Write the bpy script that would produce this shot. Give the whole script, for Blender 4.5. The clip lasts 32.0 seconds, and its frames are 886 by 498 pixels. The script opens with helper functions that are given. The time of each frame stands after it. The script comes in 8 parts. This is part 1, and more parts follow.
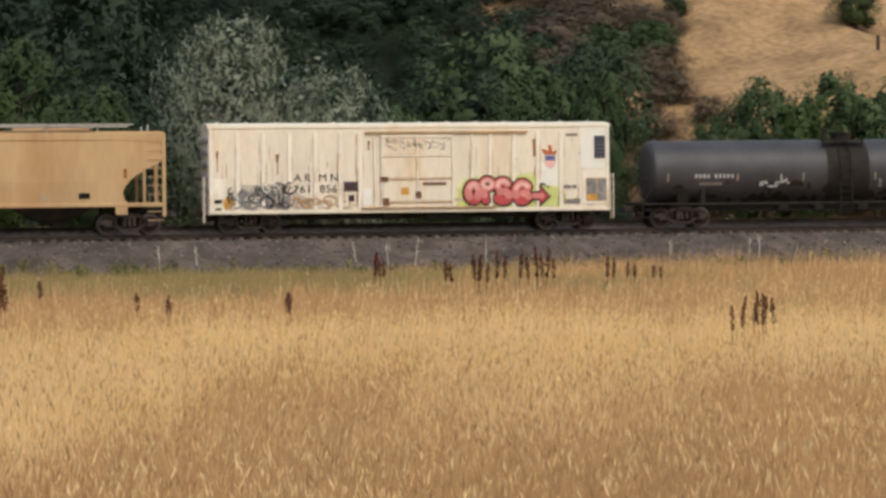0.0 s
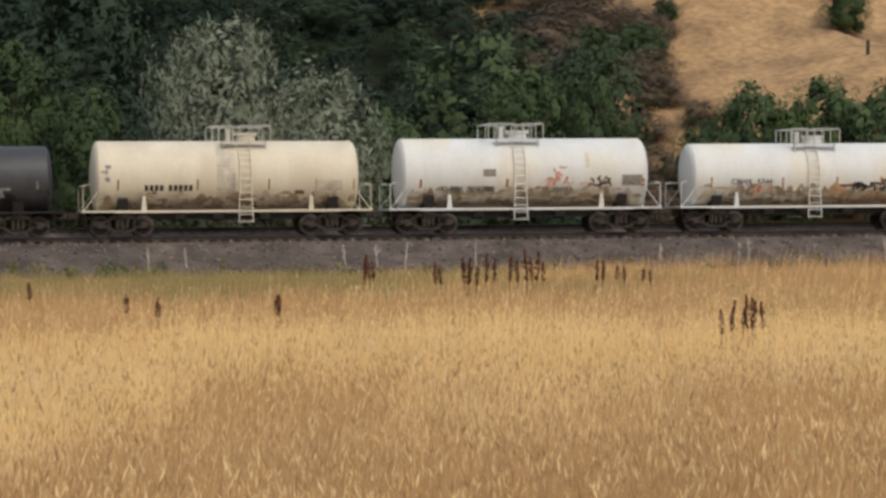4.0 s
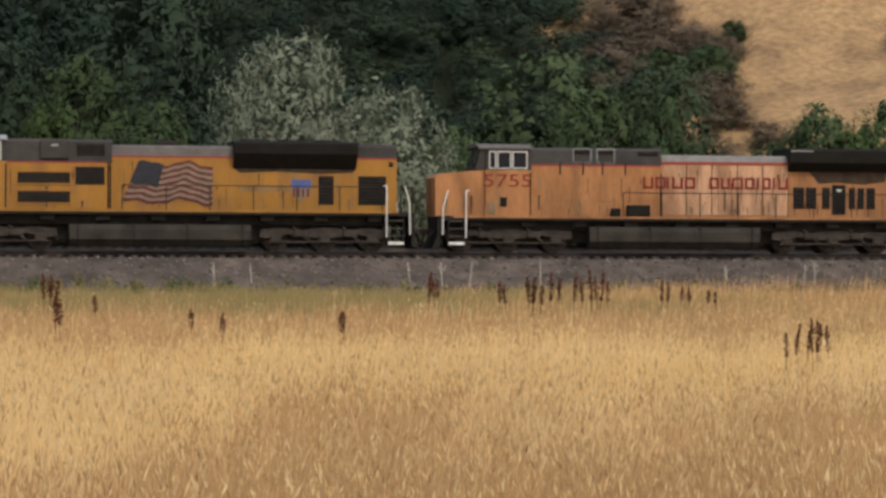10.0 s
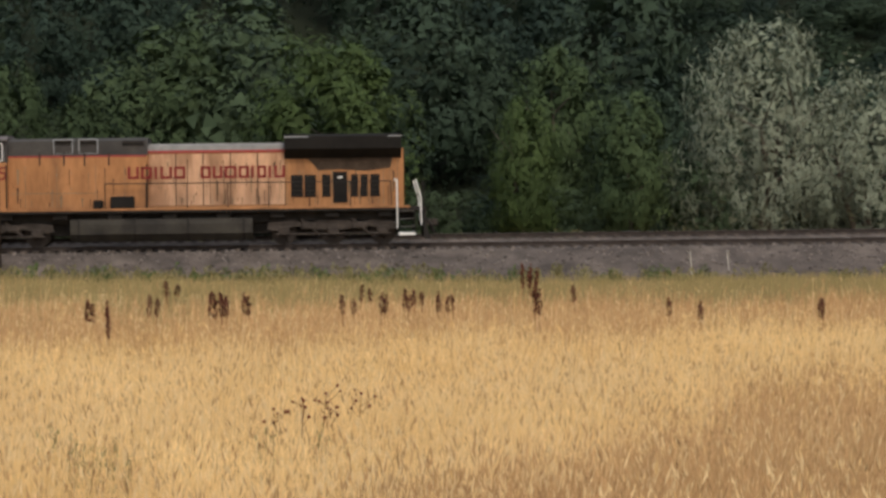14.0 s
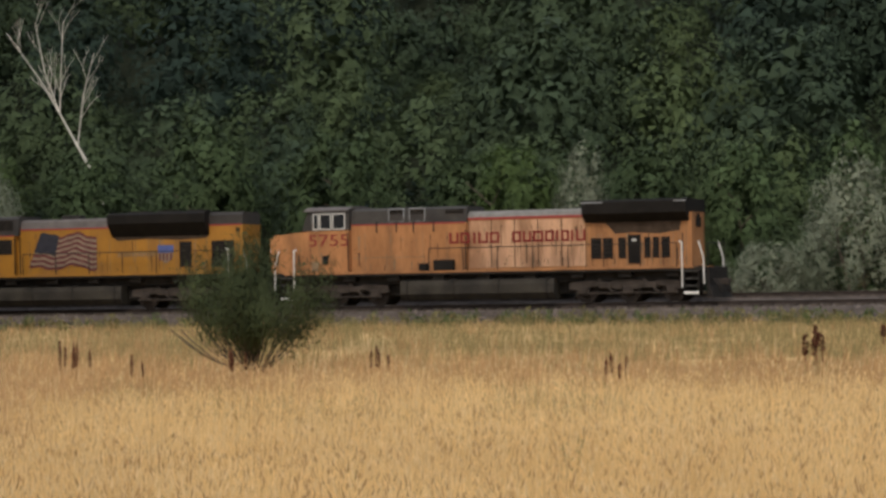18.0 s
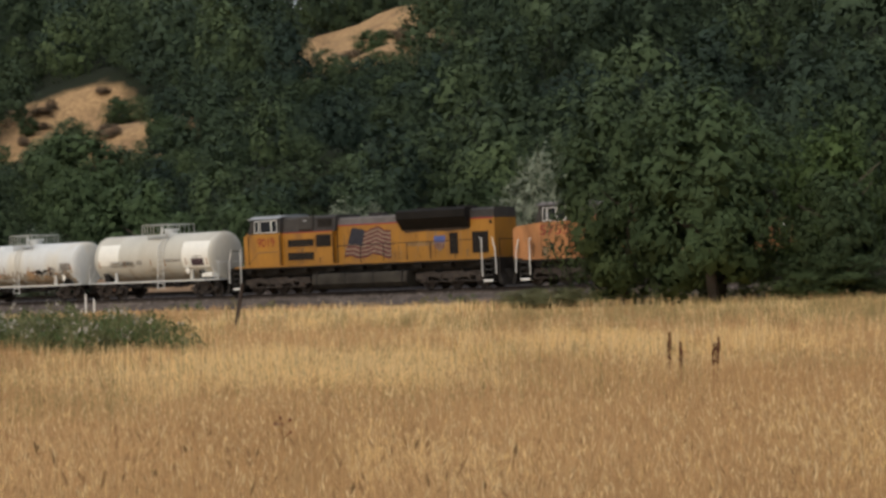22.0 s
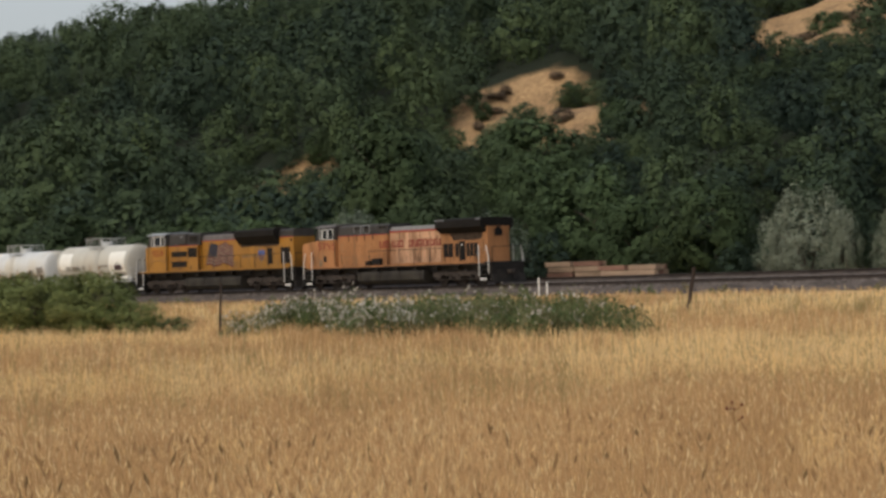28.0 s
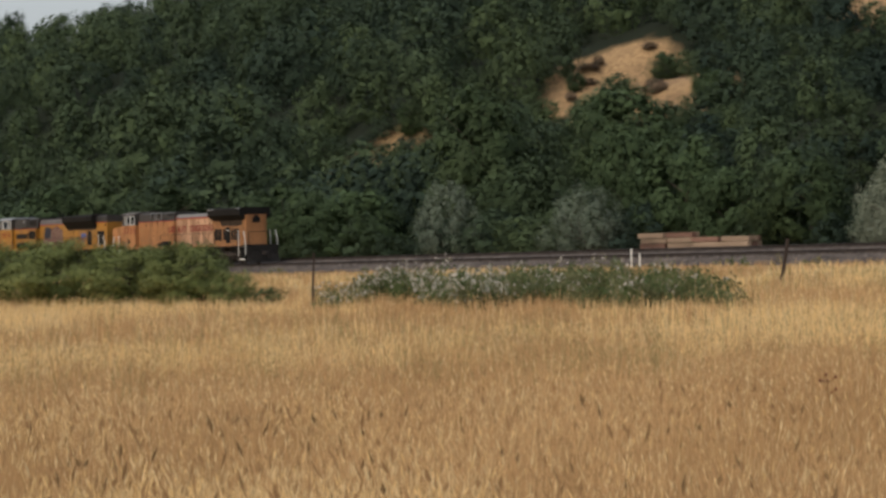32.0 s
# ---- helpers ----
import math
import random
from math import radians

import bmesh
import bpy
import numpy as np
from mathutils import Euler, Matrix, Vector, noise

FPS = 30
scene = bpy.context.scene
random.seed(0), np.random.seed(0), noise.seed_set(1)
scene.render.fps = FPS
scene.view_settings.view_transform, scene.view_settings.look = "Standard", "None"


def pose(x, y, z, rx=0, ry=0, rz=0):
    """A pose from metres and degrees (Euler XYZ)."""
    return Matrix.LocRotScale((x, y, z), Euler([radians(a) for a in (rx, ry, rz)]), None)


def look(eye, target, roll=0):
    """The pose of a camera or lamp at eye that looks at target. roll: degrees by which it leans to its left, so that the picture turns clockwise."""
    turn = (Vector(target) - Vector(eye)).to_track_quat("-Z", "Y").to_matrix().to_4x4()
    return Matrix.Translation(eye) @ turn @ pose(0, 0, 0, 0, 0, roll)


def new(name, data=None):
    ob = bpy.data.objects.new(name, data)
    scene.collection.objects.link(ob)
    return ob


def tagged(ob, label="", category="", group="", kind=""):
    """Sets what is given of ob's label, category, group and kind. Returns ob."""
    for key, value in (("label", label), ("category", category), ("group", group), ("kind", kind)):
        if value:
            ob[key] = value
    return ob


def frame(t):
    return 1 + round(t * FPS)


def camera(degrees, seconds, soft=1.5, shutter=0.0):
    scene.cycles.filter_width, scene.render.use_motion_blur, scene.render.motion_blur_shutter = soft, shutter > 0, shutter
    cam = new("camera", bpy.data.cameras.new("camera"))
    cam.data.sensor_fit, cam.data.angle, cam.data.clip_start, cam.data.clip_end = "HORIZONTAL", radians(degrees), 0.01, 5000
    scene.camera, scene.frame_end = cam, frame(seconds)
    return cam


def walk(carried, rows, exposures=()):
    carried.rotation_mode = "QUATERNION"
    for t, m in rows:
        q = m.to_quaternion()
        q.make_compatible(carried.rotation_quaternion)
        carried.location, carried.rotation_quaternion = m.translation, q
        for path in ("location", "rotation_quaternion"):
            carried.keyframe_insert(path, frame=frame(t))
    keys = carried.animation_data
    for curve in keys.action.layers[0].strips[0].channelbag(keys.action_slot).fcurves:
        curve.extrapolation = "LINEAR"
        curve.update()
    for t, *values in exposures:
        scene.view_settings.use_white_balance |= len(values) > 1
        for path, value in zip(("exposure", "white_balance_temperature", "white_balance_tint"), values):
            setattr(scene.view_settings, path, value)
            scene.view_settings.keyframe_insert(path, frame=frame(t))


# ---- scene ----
# the hand-held camera stands by the field and pans to its left after the train
EYE_HEIGHT = 0.75


def aim(t, pan, tilt, roll):
    return t, pose(0, 0, EYE_HEIGHT, 90 + tilt, 0, pan) @ pose(0, 0, 0, 0, 0, roll)


EXPOSURES = [(0, 0.28), (9, 0.28), (11, 0.34), (12, 0.46), (13, 0.42), (14, 0.34), (16, 0.30), (18.5, 0.1), (21, 0.12), (24, 0.02), (26, 0.05), (29, 0.10), (32, 0.10)]
cam = camera(19.77, 32.0, soft=3.0)
walk(cam, [
    aim(0, -0.015, -0.805, -0.68), aim(0.5, -0.035, -0.742, -0.91), aim(1, -0.464, -0.408, -0.74), aim(1.5, -0.563, -0.220, -0.50),
    aim(2, -0.601, -0.251, -0.58), aim(2.5, -0.470, -0.587, -0.69), aim(3, -0.312, -0.702, -0.73), aim(3.5, -0.355, -0.759, -0.57),
    aim(5.5, 0.327, -0.642, -0.21), aim(6, 0.560, -0.702, -0.17), aim(6.5, 0.883, -0.831, -0.02), aim(7, 1.282, -0.776, -0.08),
    aim(7.5, 1.420, -0.703, -0.19), aim(8, 1.536, -0.668, -0.04), aim(8.5, 1.580, -0.498, -0.03), aim(9, 1.367, -0.314, 0.02),
    aim(9.5, 1.288, -0.298, 0.28), aim(10, 1.214, -0.322, 0.30), aim(10.5, 1.193, -0.345, 0.15), aim(11, 1.389, -0.530, 0.07),
    aim(11.5, 1.614, -0.767, -0.01), aim(12, 2.149, -0.837, 0.05), aim(12.5, 3.197, -0.845, 0.03), aim(13, 4.800, -0.589, -0.07),
    aim(13.5, 7.660, -0.310, -0.27), aim(14, 11.930, -0.555, -0.68), aim(14.5, 17.724, -0.652, -1.29), aim(15, 22.309, -0.477, -1.38),
    aim(15.5, 26.240, -0.371, -1.51), aim(17.5, 38.228, 0.860, -1.25), aim(18, 40.621, 0.887, -0.95), aim(18.5, 43.542, 0.789, -0.66),
    aim(19, 46.360, 0.732, -0.79), aim(19.5, 48.930, 0.713, -1.25), aim(20, 51.785, 0.647, -1.60), aim(20.5, 54.785, 0.747, -2.06),
    aim(21, 57.513, 0.677, -2.17), aim(21.5, 59.742, 0.611, -2.19), aim(22, 61.735, 0.600, -2.09), aim(22.5, 63.633, 0.708, -2.02),
    aim(23, 65.211, 0.970, -1.99), aim(23.5, 66.728, 1.100, -1.86), aim(24, 67.983, 1.033, -1.69), aim(24.5, 68.677, 0.943, -1.60),
    aim(25, 69.325, 0.823, -1.51), aim(25.5, 70.442, 0.762, -1.61), aim(26, 71.387, 0.798, -1.68), aim(26.5, 71.764, 0.903, -1.77),
    aim(28.5, 72.002, 0.409, -1.83), aim(29, 72.169, 0.227, -1.83), aim(29.5, 72.470, 0.118, -1.76), aim(30, 73.087, 0.101, -1.75),
    aim(30.5, 73.560, 0.098, -1.86), aim(31, 73.738, 0.012, -1.70), aim(31.5, 73.805, 0.020, -1.67), aim(32, 74.003, -0.008, -1.71),
], EXPOSURES)

# ---- light: a thinly overcast late-summer sky, the veiled sun high behind the camera ----
SUN_AZ, SUN_EL = 150.0, 48.0          # compass turn from +y to the right, height above the horizon
world = bpy.data.worlds.new("sky")
scene.world = world
world.use_nodes = True
wn, wl = world.node_tree.nodes, world.node_tree.links
wn.clear()
sky = wn.new("ShaderNodeTexSky")
sky.sky_type, sky.sun_disc = "NISHITA", False
sky.sun_elevation, sky.sun_rotation = radians(SUN_EL), radians(SUN_AZ)
sky.dust_density, sky.air_density = 4.0, 1.4
veil = wn.new("ShaderNodeMixRGB")
veil.inputs["Fac"].default_value = 0.55
veil.inputs["Color2"].default_value = (6.2, 6.6, 7.2, 1)
bg = wn.new("ShaderNodeBackground")
bg.inputs["Strength"].default_value = 0.1
wo = wn.new("ShaderNodeOutputWorld")
wl.new(sky.outputs["Color"], veil.inputs["Color1"])
wl.new(veil.outputs["Color"], bg.inputs["Color"])
wl.new(bg.outputs["Background"], wo.inputs["Surface"])
sun = new("sun", bpy.data.lights.new("sun", "SUN"))
sun.data.energy, sun.data.angle, sun.data.color = 1.4, radians(14), (1.0, 0.93, 0.82)
sun.matrix_world = look((0, 0, 60), (-math.sin(radians(SUN_AZ)) * math.cos(radians(SUN_EL)) * 10,
                                    -math.cos(radians(SUN_AZ)) * math.cos(radians(SUN_EL)) * 10,
                                    60 - math.sin(radians(SUN_EL)) * 10))

# ---- materials ----


def mat(name, color, rough=0.8, metal=0.0, vary=0.25, scale=3.0, bump=0.0, bump_scale=40.0, island=0.0,
        obj=0.0, tint=None, tint_scale=0.4, tint_amount=0.5, stretch=(1, 1, 1), coords="Object", translucent=0.0, gloss=None):
    """A procedural surface: base colour varied at two scales, an optional second colour in patches, grain as bump."""
    m = bpy.data.materials.new(name)
    m.use_nodes = True
    n, l = m.node_tree.nodes, m.node_tree.links
    b = n["Principled BSDF"]
    b.inputs["Roughness"].default_value, b.inputs["Metallic"].default_value = rough, metal
    b.inputs["Specular IOR Level"].default_value = gloss if gloss is not None else (0.18 if rough > 0.58 else 0.5)
    tc = n.new("ShaderNodeTexCoord")
    mp = n.new("ShaderNodeMapping")
    mp.inputs["Scale"].default_value = stretch
    l.new(tc.outputs[coords], mp.inputs["Vector"])
    where = mp.outputs["Vector"]

    def noise_at(sc, detail=6.0):
        t = n.new("ShaderNodeTexNoise")
        t.inputs["Scale"].default_value, t.inputs["Detail"].default_value = sc, detail
        l.new(where, t.inputs["Vector"])
        return t.outputs["Fac"]

    def ranged(out, lo, hi, a=0.3, z=0.7):
        r = n.new("ShaderNodeMapRange")
        for k, v in (("From Min", a), ("From Max", z), ("To Min", lo), ("To Max", hi)):
            r.inputs[k].default_value = v
        l.new(out, r.inputs["Value"])
        return r.outputs["Result"]

    def mult(a, c):
        t = n.new("ShaderNodeMath")
        t.operation = "MULTIPLY"
        l.new(a, t.inputs[0])
        l.new(c, t.inputs[1])
        return t.outputs[0]

    value = mult(ranged(noise_at(scale), 1 - vary, 1 + vary), ranged(noise_at(scale * 9), 1 - vary * 0.5, 1 + vary * 0.5))
    if island:
        g = n.new("ShaderNodeNewGeometry")
        value = mult(value, ranged(g.outputs["Random Per Island"], 1 - island, 1 + island, 0, 1))
    if obj:
        oi = n.new("ShaderNodeObjectInfo")
        value = mult(value, ranged(oi.outputs["Random"], 1 - obj, 1 + obj, 0, 1))
    mix = n.new("ShaderNodeMixRGB")
    mix.inputs["Color1"].default_value = (*color, 1)
    mix.inputs["Color2"].default_value = (*(tint or color), 1)
    if tint:
        l.new(ranged(noise_at(tint_scale, 8.0), 0, 1, 0.5 - 0.2 * tint_amount + 0.05, 0.75 - 0.2 * tint_amount), mix.inputs["Fac"])
    hue = n.new("ShaderNodeMixRGB")
    hue.blend_type = "MULTIPLY"
    hue.inputs["Fac"].default_value = 1
    l.new(mix.outputs["Color"], hue.inputs["Color1"])
    cb = n.new("ShaderNodeCombineColor")
    for k in ("Red", "Green", "Blue"):
        l.new(value, cb.inputs[k])
    l.new(cb.outputs["Color"], hue.inputs["Color2"])
    l.new(hue.outputs["Color"], b.inputs["Base Color"])
    if bump:
        bp = n.new("ShaderNodeBump")
        bp.inputs["Strength"].default_value, bp.inputs["Distance"].default_value = bump, 0.05
        l.new(noise_at(bump_scale), bp.inputs["Height"])
        l.new(bp.outputs["Normal"], b.inputs["Normal"])
    if translucent:
        out = n["Material Output"]
        tr = n.new("ShaderNodeBsdfTranslucent")
        l.new(hue.outputs["Color"], tr.inputs["Color"])
        ms = n.new("ShaderNodeMixShader")
        ms.inputs["Fac"].default_value = translucent
        l.new(b.outputs["BSDF"], ms.inputs[1])
        l.new(tr.outputs["BSDF"], ms.inputs[2])
        l.new(ms.outputs["Shader"], out.inputs["Surface"])
    return m


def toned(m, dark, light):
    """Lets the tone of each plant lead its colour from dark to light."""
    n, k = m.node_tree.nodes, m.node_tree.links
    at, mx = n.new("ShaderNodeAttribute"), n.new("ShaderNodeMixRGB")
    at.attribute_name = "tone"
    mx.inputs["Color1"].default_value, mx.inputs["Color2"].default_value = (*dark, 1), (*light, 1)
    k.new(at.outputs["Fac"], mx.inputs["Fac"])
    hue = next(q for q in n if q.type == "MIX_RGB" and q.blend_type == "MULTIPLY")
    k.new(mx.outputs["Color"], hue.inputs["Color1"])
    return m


M_GROUND = mat("field_soil", (0.56, 0.38, 0.17), 0.95, vary=0.3, scale=0.25, bump=0.6, bump_scale=6, tint=(0.46, 0.30, 0.13), tint_scale=0.06)
M_BALLAST = mat("ballast", (0.088, 0.071, 0.062), 0.95, vary=0.35, scale=1.2, bump=0.9, bump_scale=14, tint=(0.125, 0.10, 0.085), tint_scale=0.4)
M_STONE = mat("ballast_stone", (0.135, 0.112, 0.10), 0.9, vary=0.2, island=0.6)
M_RAIL = mat("rail_steel", (0.055, 0.042, 0.036), 0.6, 0.5, vary=0.3)
M_RAILTOP = mat("rail_head", (0.35, 0.34, 0.33), 0.35, 0.9, vary=0.1)
M_TIE = mat("tie_wood", (0.07, 0.055, 0.045), 0.9, vary=0.3, island=0.4)
M_LEAF = mat("leaf_green", (0.054, 0.082, 0.034), 0.75, vary=0.2, scale=0.5, island=0.10, obj=0.3, tint=(0.072, 0.093, 0.030), tint_scale=0.25, translucent=0.12)
M_LEAFLIGHT = mat("leaf_yellow_green", (0.075, 0.112, 0.036), 0.7, vary=0.2, scale=0.5, island=0.25, obj=0.2, translucent=0.3)
M_SILVER = mat("leaf_silver", (0.235, 0.255, 0.18), 0.7, vary=0.25, scale=0.6, island=0.16, tint=(0.15, 0.175, 0.115), tint_scale=0.6, translucent=0.2)
M_BARK = mat("bark", (0.10, 0.08, 0.062), 0.95, vary=0.35, scale=6, bump=0.6, stretch=(1, 1, 0.2))
M_DEADWOOD = mat("dead_wood", (0.56, 0.53, 0.47), 0.85, vary=0.25, scale=4, bump=0.4, stretch=(1, 1, 0.2))
M_POLE = mat("pole_wood", (0.055, 0.040, 0.033), 0.9, vary=0.3, scale=5, bump=0.5, stretch=(1, 1, 0.08))
M_DOCK = mat("dock_seed", (0.125, 0.045, 0.027), 0.9, vary=0.25, island=0.4)
M_WEED = mat("weed_green", (0.085, 0.115, 0.045), 0.8, vary=0.25, scale=0.8, island=0.32, translucent=0.25)
M_FLOWER = mat("weed_flower", (0.50, 0.46, 0.40), 0.8, vary=0.15, island=0.35)
M_DULLGREEN = mat("dull_grass", (0.175, 0.16, 0.075), 0.9, vary=0.3, scale=0.4, island=0.4, translucent=0.25)

M_BLACK = mat("underframe_black", (0.023, 0.020, 0.018), 0.75, vary=0.35, scale=2, bump=0.3)
M_TRUCK = mat("truck_iron", (0.050, 0.040, 0.034), 0.8, vary=0.35, scale=3, bump=0.3)
M_WHEEL = mat("wheel_steel", (0.055, 0.045, 0.040), 0.6, 0.6, vary=0.3)
M_GRIME = mat("grimy_tank", (0.042, 0.037, 0.030), 0.7, vary=0.3, scale=1.2, tint=(0.026, 0.023, 0.02), tint_scale=0.8)
M_YELLOW = mat("armour_yellow", (0.335, 0.150, 0.014), 0.5, vary=0.16, scale=0.8, tint=(0.23, 0.105, 0.02), tint_scale=0.7, tint_amount=0.4, stretch=(1, 1, 0.35))
M_ORANGE = mat("faded_yellow", (0.385, 0.178, 0.075), 0.65, vary=0.22, scale=0.9, tint=(0.24, 0.115, 0.052), tint_scale=0.8, tint_amount=0.45, stretch=(1, 1, 0.3))
M_PALE = mat("faded_panel", (0.53, 0.31, 0.19), 0.65, vary=0.2, scale=1.0, tint=(0.28, 0.15, 0.085), tint_scale=1.2, stretch=(1, 1, 0.25))
M_GREY = mat("harbour_grey", (0.044, 0.040, 0.038), 0.65, vary=0.2, scale=1.2, tint=(0.06, 0.055, 0.05), tint_scale=0.7)
M_HOODGREY = mat("hood_roof_grey", (0.19, 0.18, 0.17), 0.65, vary=0.2)
M_ROOFGREY = mat("cab_roof_grey", (0.27, 0.28, 0.29), 0.6, vary=0.12)
M_RED = mat("signal_red", (0.28, 0.035, 0.028), 0.55, vary=0.15)
M_FLAGRED = mat("flag_red", (0.115, 0.035, 0.035), 0.6, vary=0.2)
M_FLAGWHITE = mat("flag_white", (0.22, 0.165, 0.12), 0.6, vary=0.15)
M_BLUE = mat("flag_blue", (0.030, 0.030, 0.040), 0.6, vary=0.2)
M_SHIELD = mat("shield_blue", (0.07, 0.10, 0.28), 0.5, vary=0.1)
M_WHITEPAINT = mat("white_paint", (0.72, 0.71, 0.68), 0.5, vary=0.1)
M_GLASS = mat("dark_glass", (0.012, 0.013, 0.015), 0.1, vary=0.05)
M_VENT = mat("vent_black", (0.011, 0.0095, 0.0085), 0.8, vary=0.3)
M_REEFER = mat("reefer_white", (0.76, 0.69, 0.575), 0.6, vary=0.10, scale=0.9, tint=(0.62, 0.49, 0.34), tint_scale=0.9, tint_amount=0.15, stretch=(1, 1, 0.25))
M_REEFERPOST = mat("reefer_post_white", (0.80, 0.745, 0.645), 0.55, vary=0.10, scale=2.0, tint=(0.58, 0.44, 0.29), tint_scale=2.5, tint_amount=0.1, stretch=(1, 1, 0.4))
M_STREAK = mat("rusty_run_off", (0.46, 0.30, 0.17), 0.85, vary=0.3, scale=3)
M_DIRT = mat("road_dirt", (0.50, 0.41, 0.30), 0.9, vary=0.3, scale=4)
M_RUSTDARK = mat("dark_rust", (0.17, 0.09, 0.055), 0.9, vary=0.35, scale=6)
M_OCHRE = mat("ochre_paint", (0.56, 0.30, 0.07), 0.7, vary=0.25, scale=5)
M_PLACARD = mat("placard_plum", (0.07, 0.045, 0.052), 0.7, vary=0.25, scale=4)
M_PALEPINK = mat("pale_pink_paint", (0.72, 0.43, 0.38), 0.6, vary=0.2, scale=3)
M_EMBER = mat("ember_paint", (0.42, 0.12, 0.05), 0.7, vary=0.25, scale=5)
M_GRHAZE = mat("grey_spray_haze", (0.55, 0.49, 0.41), 0.8, vary=0.3, scale=1.6, tint=(0.33, 0.30, 0.27), tint_scale=2.0)
M_LIMEPALE = mat("pale_lime_spray", (0.68, 0.68, 0.40), 0.7, vary=0.15, scale=3)
M_GRILLE = mat("grille_slate", (0.05, 0.052, 0.075), 0.6, vary=0.2)
M_GRILLESLAT = mat("grille_slat_grey", (0.13, 0.13, 0.16), 0.5, vary=0.2)
M_REEFEREND = mat("reefer_end_metal", (0.32, 0.31, 0.33), 0.55, vary=0.15)
M_RUST = mat("rust", (0.28, 0.125, 0.045), 0.9, vary=0.35, scale=4)
M_HOPPER = mat("hopper_tan", (0.50, 0.34, 0.185), 0.7, vary=0.10, scale=0.6, tint=(0.40, 0.245, 0.12), tint_scale=0.5, tint_amount=0.4, stretch=(1, 1, 0.25))
M_TANKBLACK = mat("tank_black", (0.034, 0.034, 0.040), 0.55, vary=0.3, scale=0.8, bump=0.1)
M_TANKWHITE = mat("tank_white", (0.58, 0.585, 0.575), 0.6, vary=0.07, scale=0.7, tint=(0.58, 0.54, 0.46), tint_scale=0.5, tint_amount=0.2, stretch=(1, 1, 0.3))
M_TANKCREAM = mat("tank_cream", (0.60, 0.54, 0.43), 0.6, vary=0.07, scale=0.7, tint=(0.52, 0.45, 0.35), tint_scale=0.5, tint_amount=0.25, stretch=(1, 1, 0.3))
M_TANKGREY = mat("tank_grey", (0.50, 0.48, 0.425), 0.6, vary=0.07, scale=0.7, tint=(0.45, 0.42, 0.36), tint_scale=0.5, tint_amount=0.25, stretch=(1, 1, 0.3))
M_FRESHWHITE = mat("fresh_white_patch", (0.78, 0.76, 0.70), 0.5, vary=0.05)
M_STAIN = mat("tank_stain", (0.20, 0.14, 0.085), 0.75, vary=0.35, scale=1.5)
M_INK = mat("stencil_black", (0.03, 0.028, 0.027), 0.7, vary=0.1)
M_FADEDINK = mat("faded_stencil", (0.22, 0.20, 0.18), 0.8, vary=0.3, scale=6)
M_PINK = mat("graffiti_pink", (0.60, 0.21, 0.19), 0.5, vary=0.2, scale=2)
M_GRRED = mat("graffiti_red", (0.46, 0.06, 0.065), 0.5, vary=0.2)
M_LIME = mat("graffiti_lime", (0.56, 0.60, 0.22), 0.6, vary=0.15, scale=2)
M_GRGREY = mat("graffiti_grey", (0.20, 0.20, 0.20), 0.6, vary=0.4, scale=3)
M_GALV = mat("galvanised_steel", (0.45, 0.45, 0.42), 0.5, 0.3, vary=0.15)
M_BRUSH = mat("brush_twig", (0.150, 0.110, 0.080), 0.95, vary=0.25, island=0.35, tint=(0.095, 0.082, 0.052), tint_scale=2.5)
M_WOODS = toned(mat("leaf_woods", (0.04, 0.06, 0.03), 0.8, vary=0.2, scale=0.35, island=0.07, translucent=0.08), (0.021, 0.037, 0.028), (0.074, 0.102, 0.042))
M_SHRUB = mat("leaf_shrub_olive", (0.15, 0.18, 0.060), 0.8, vary=0.25, scale=0.8, island=0.35, tint=(0.17, 0.165, 0.06), tint_scale=0.5, translucent=0.25)
M_NAMERED = mat("dark_letter_red", (0.20, 0.028, 0.024), 0.6, vary=0.2, scale=4)
M_ROOFDULL = mat("dull_roof_grey", (0.12, 0.105, 0.10), 0.7, vary=0.2, scale=2)
M_SOOT = mat("soot", (0.050, 0.034, 0.024), 0.9, vary=0.4, scale=3)
M_STEPEDGE = mat("worn_step", (0.09, 0.085, 0.08), 0.7, vary=0.3, scale=5)
M_GLASS.node_tree.nodes["Principled BSDF"].inputs["Specular IOR Level"].default_value = 0.25
M_TANKSTAIN = mat("pale_tank_stain", (0.30, 0.235, 0.17), 0.8, vary=0.35, scale=1.5)
M_WILLOW = mat("leaf_willow", (0.058, 0.074, 0.032), 0.8, vary=0.25, scale=1.2, island=0.2, translucent=0.25)
M_WEEDPALE = mat("weed_olive", (0.165, 0.165, 0.082), 0.85, vary=0.25, scale=0.8, island=0.25, translucent=0.3)
M_TANKSTAINPALE = mat("faint_tank_stain", (0.47, 0.42, 0.345), 0.8, vary=0.25, scale=2.0)
M_EMBERPALE = mat("faded_red_spray", (0.50, 0.27, 0.20), 0.8, vary=0.3, scale=4)
M_FADEDWHITE = mat("faded_white_stencil", (0.36, 0.36, 0.36), 0.7, vary=0.2, scale=4)
M_RIM = mat("wheel_rim_steel", (0.105, 0.092, 0.084), 0.6, 0.2, vary=0.25, scale=4)

# ---- small builders ----


def mesh_from(name, verts, faces, material):
    me = bpy.data.meshes.new(name)
    me.from_pydata(verts, [], faces)
    me.materials.append(material)
    return me


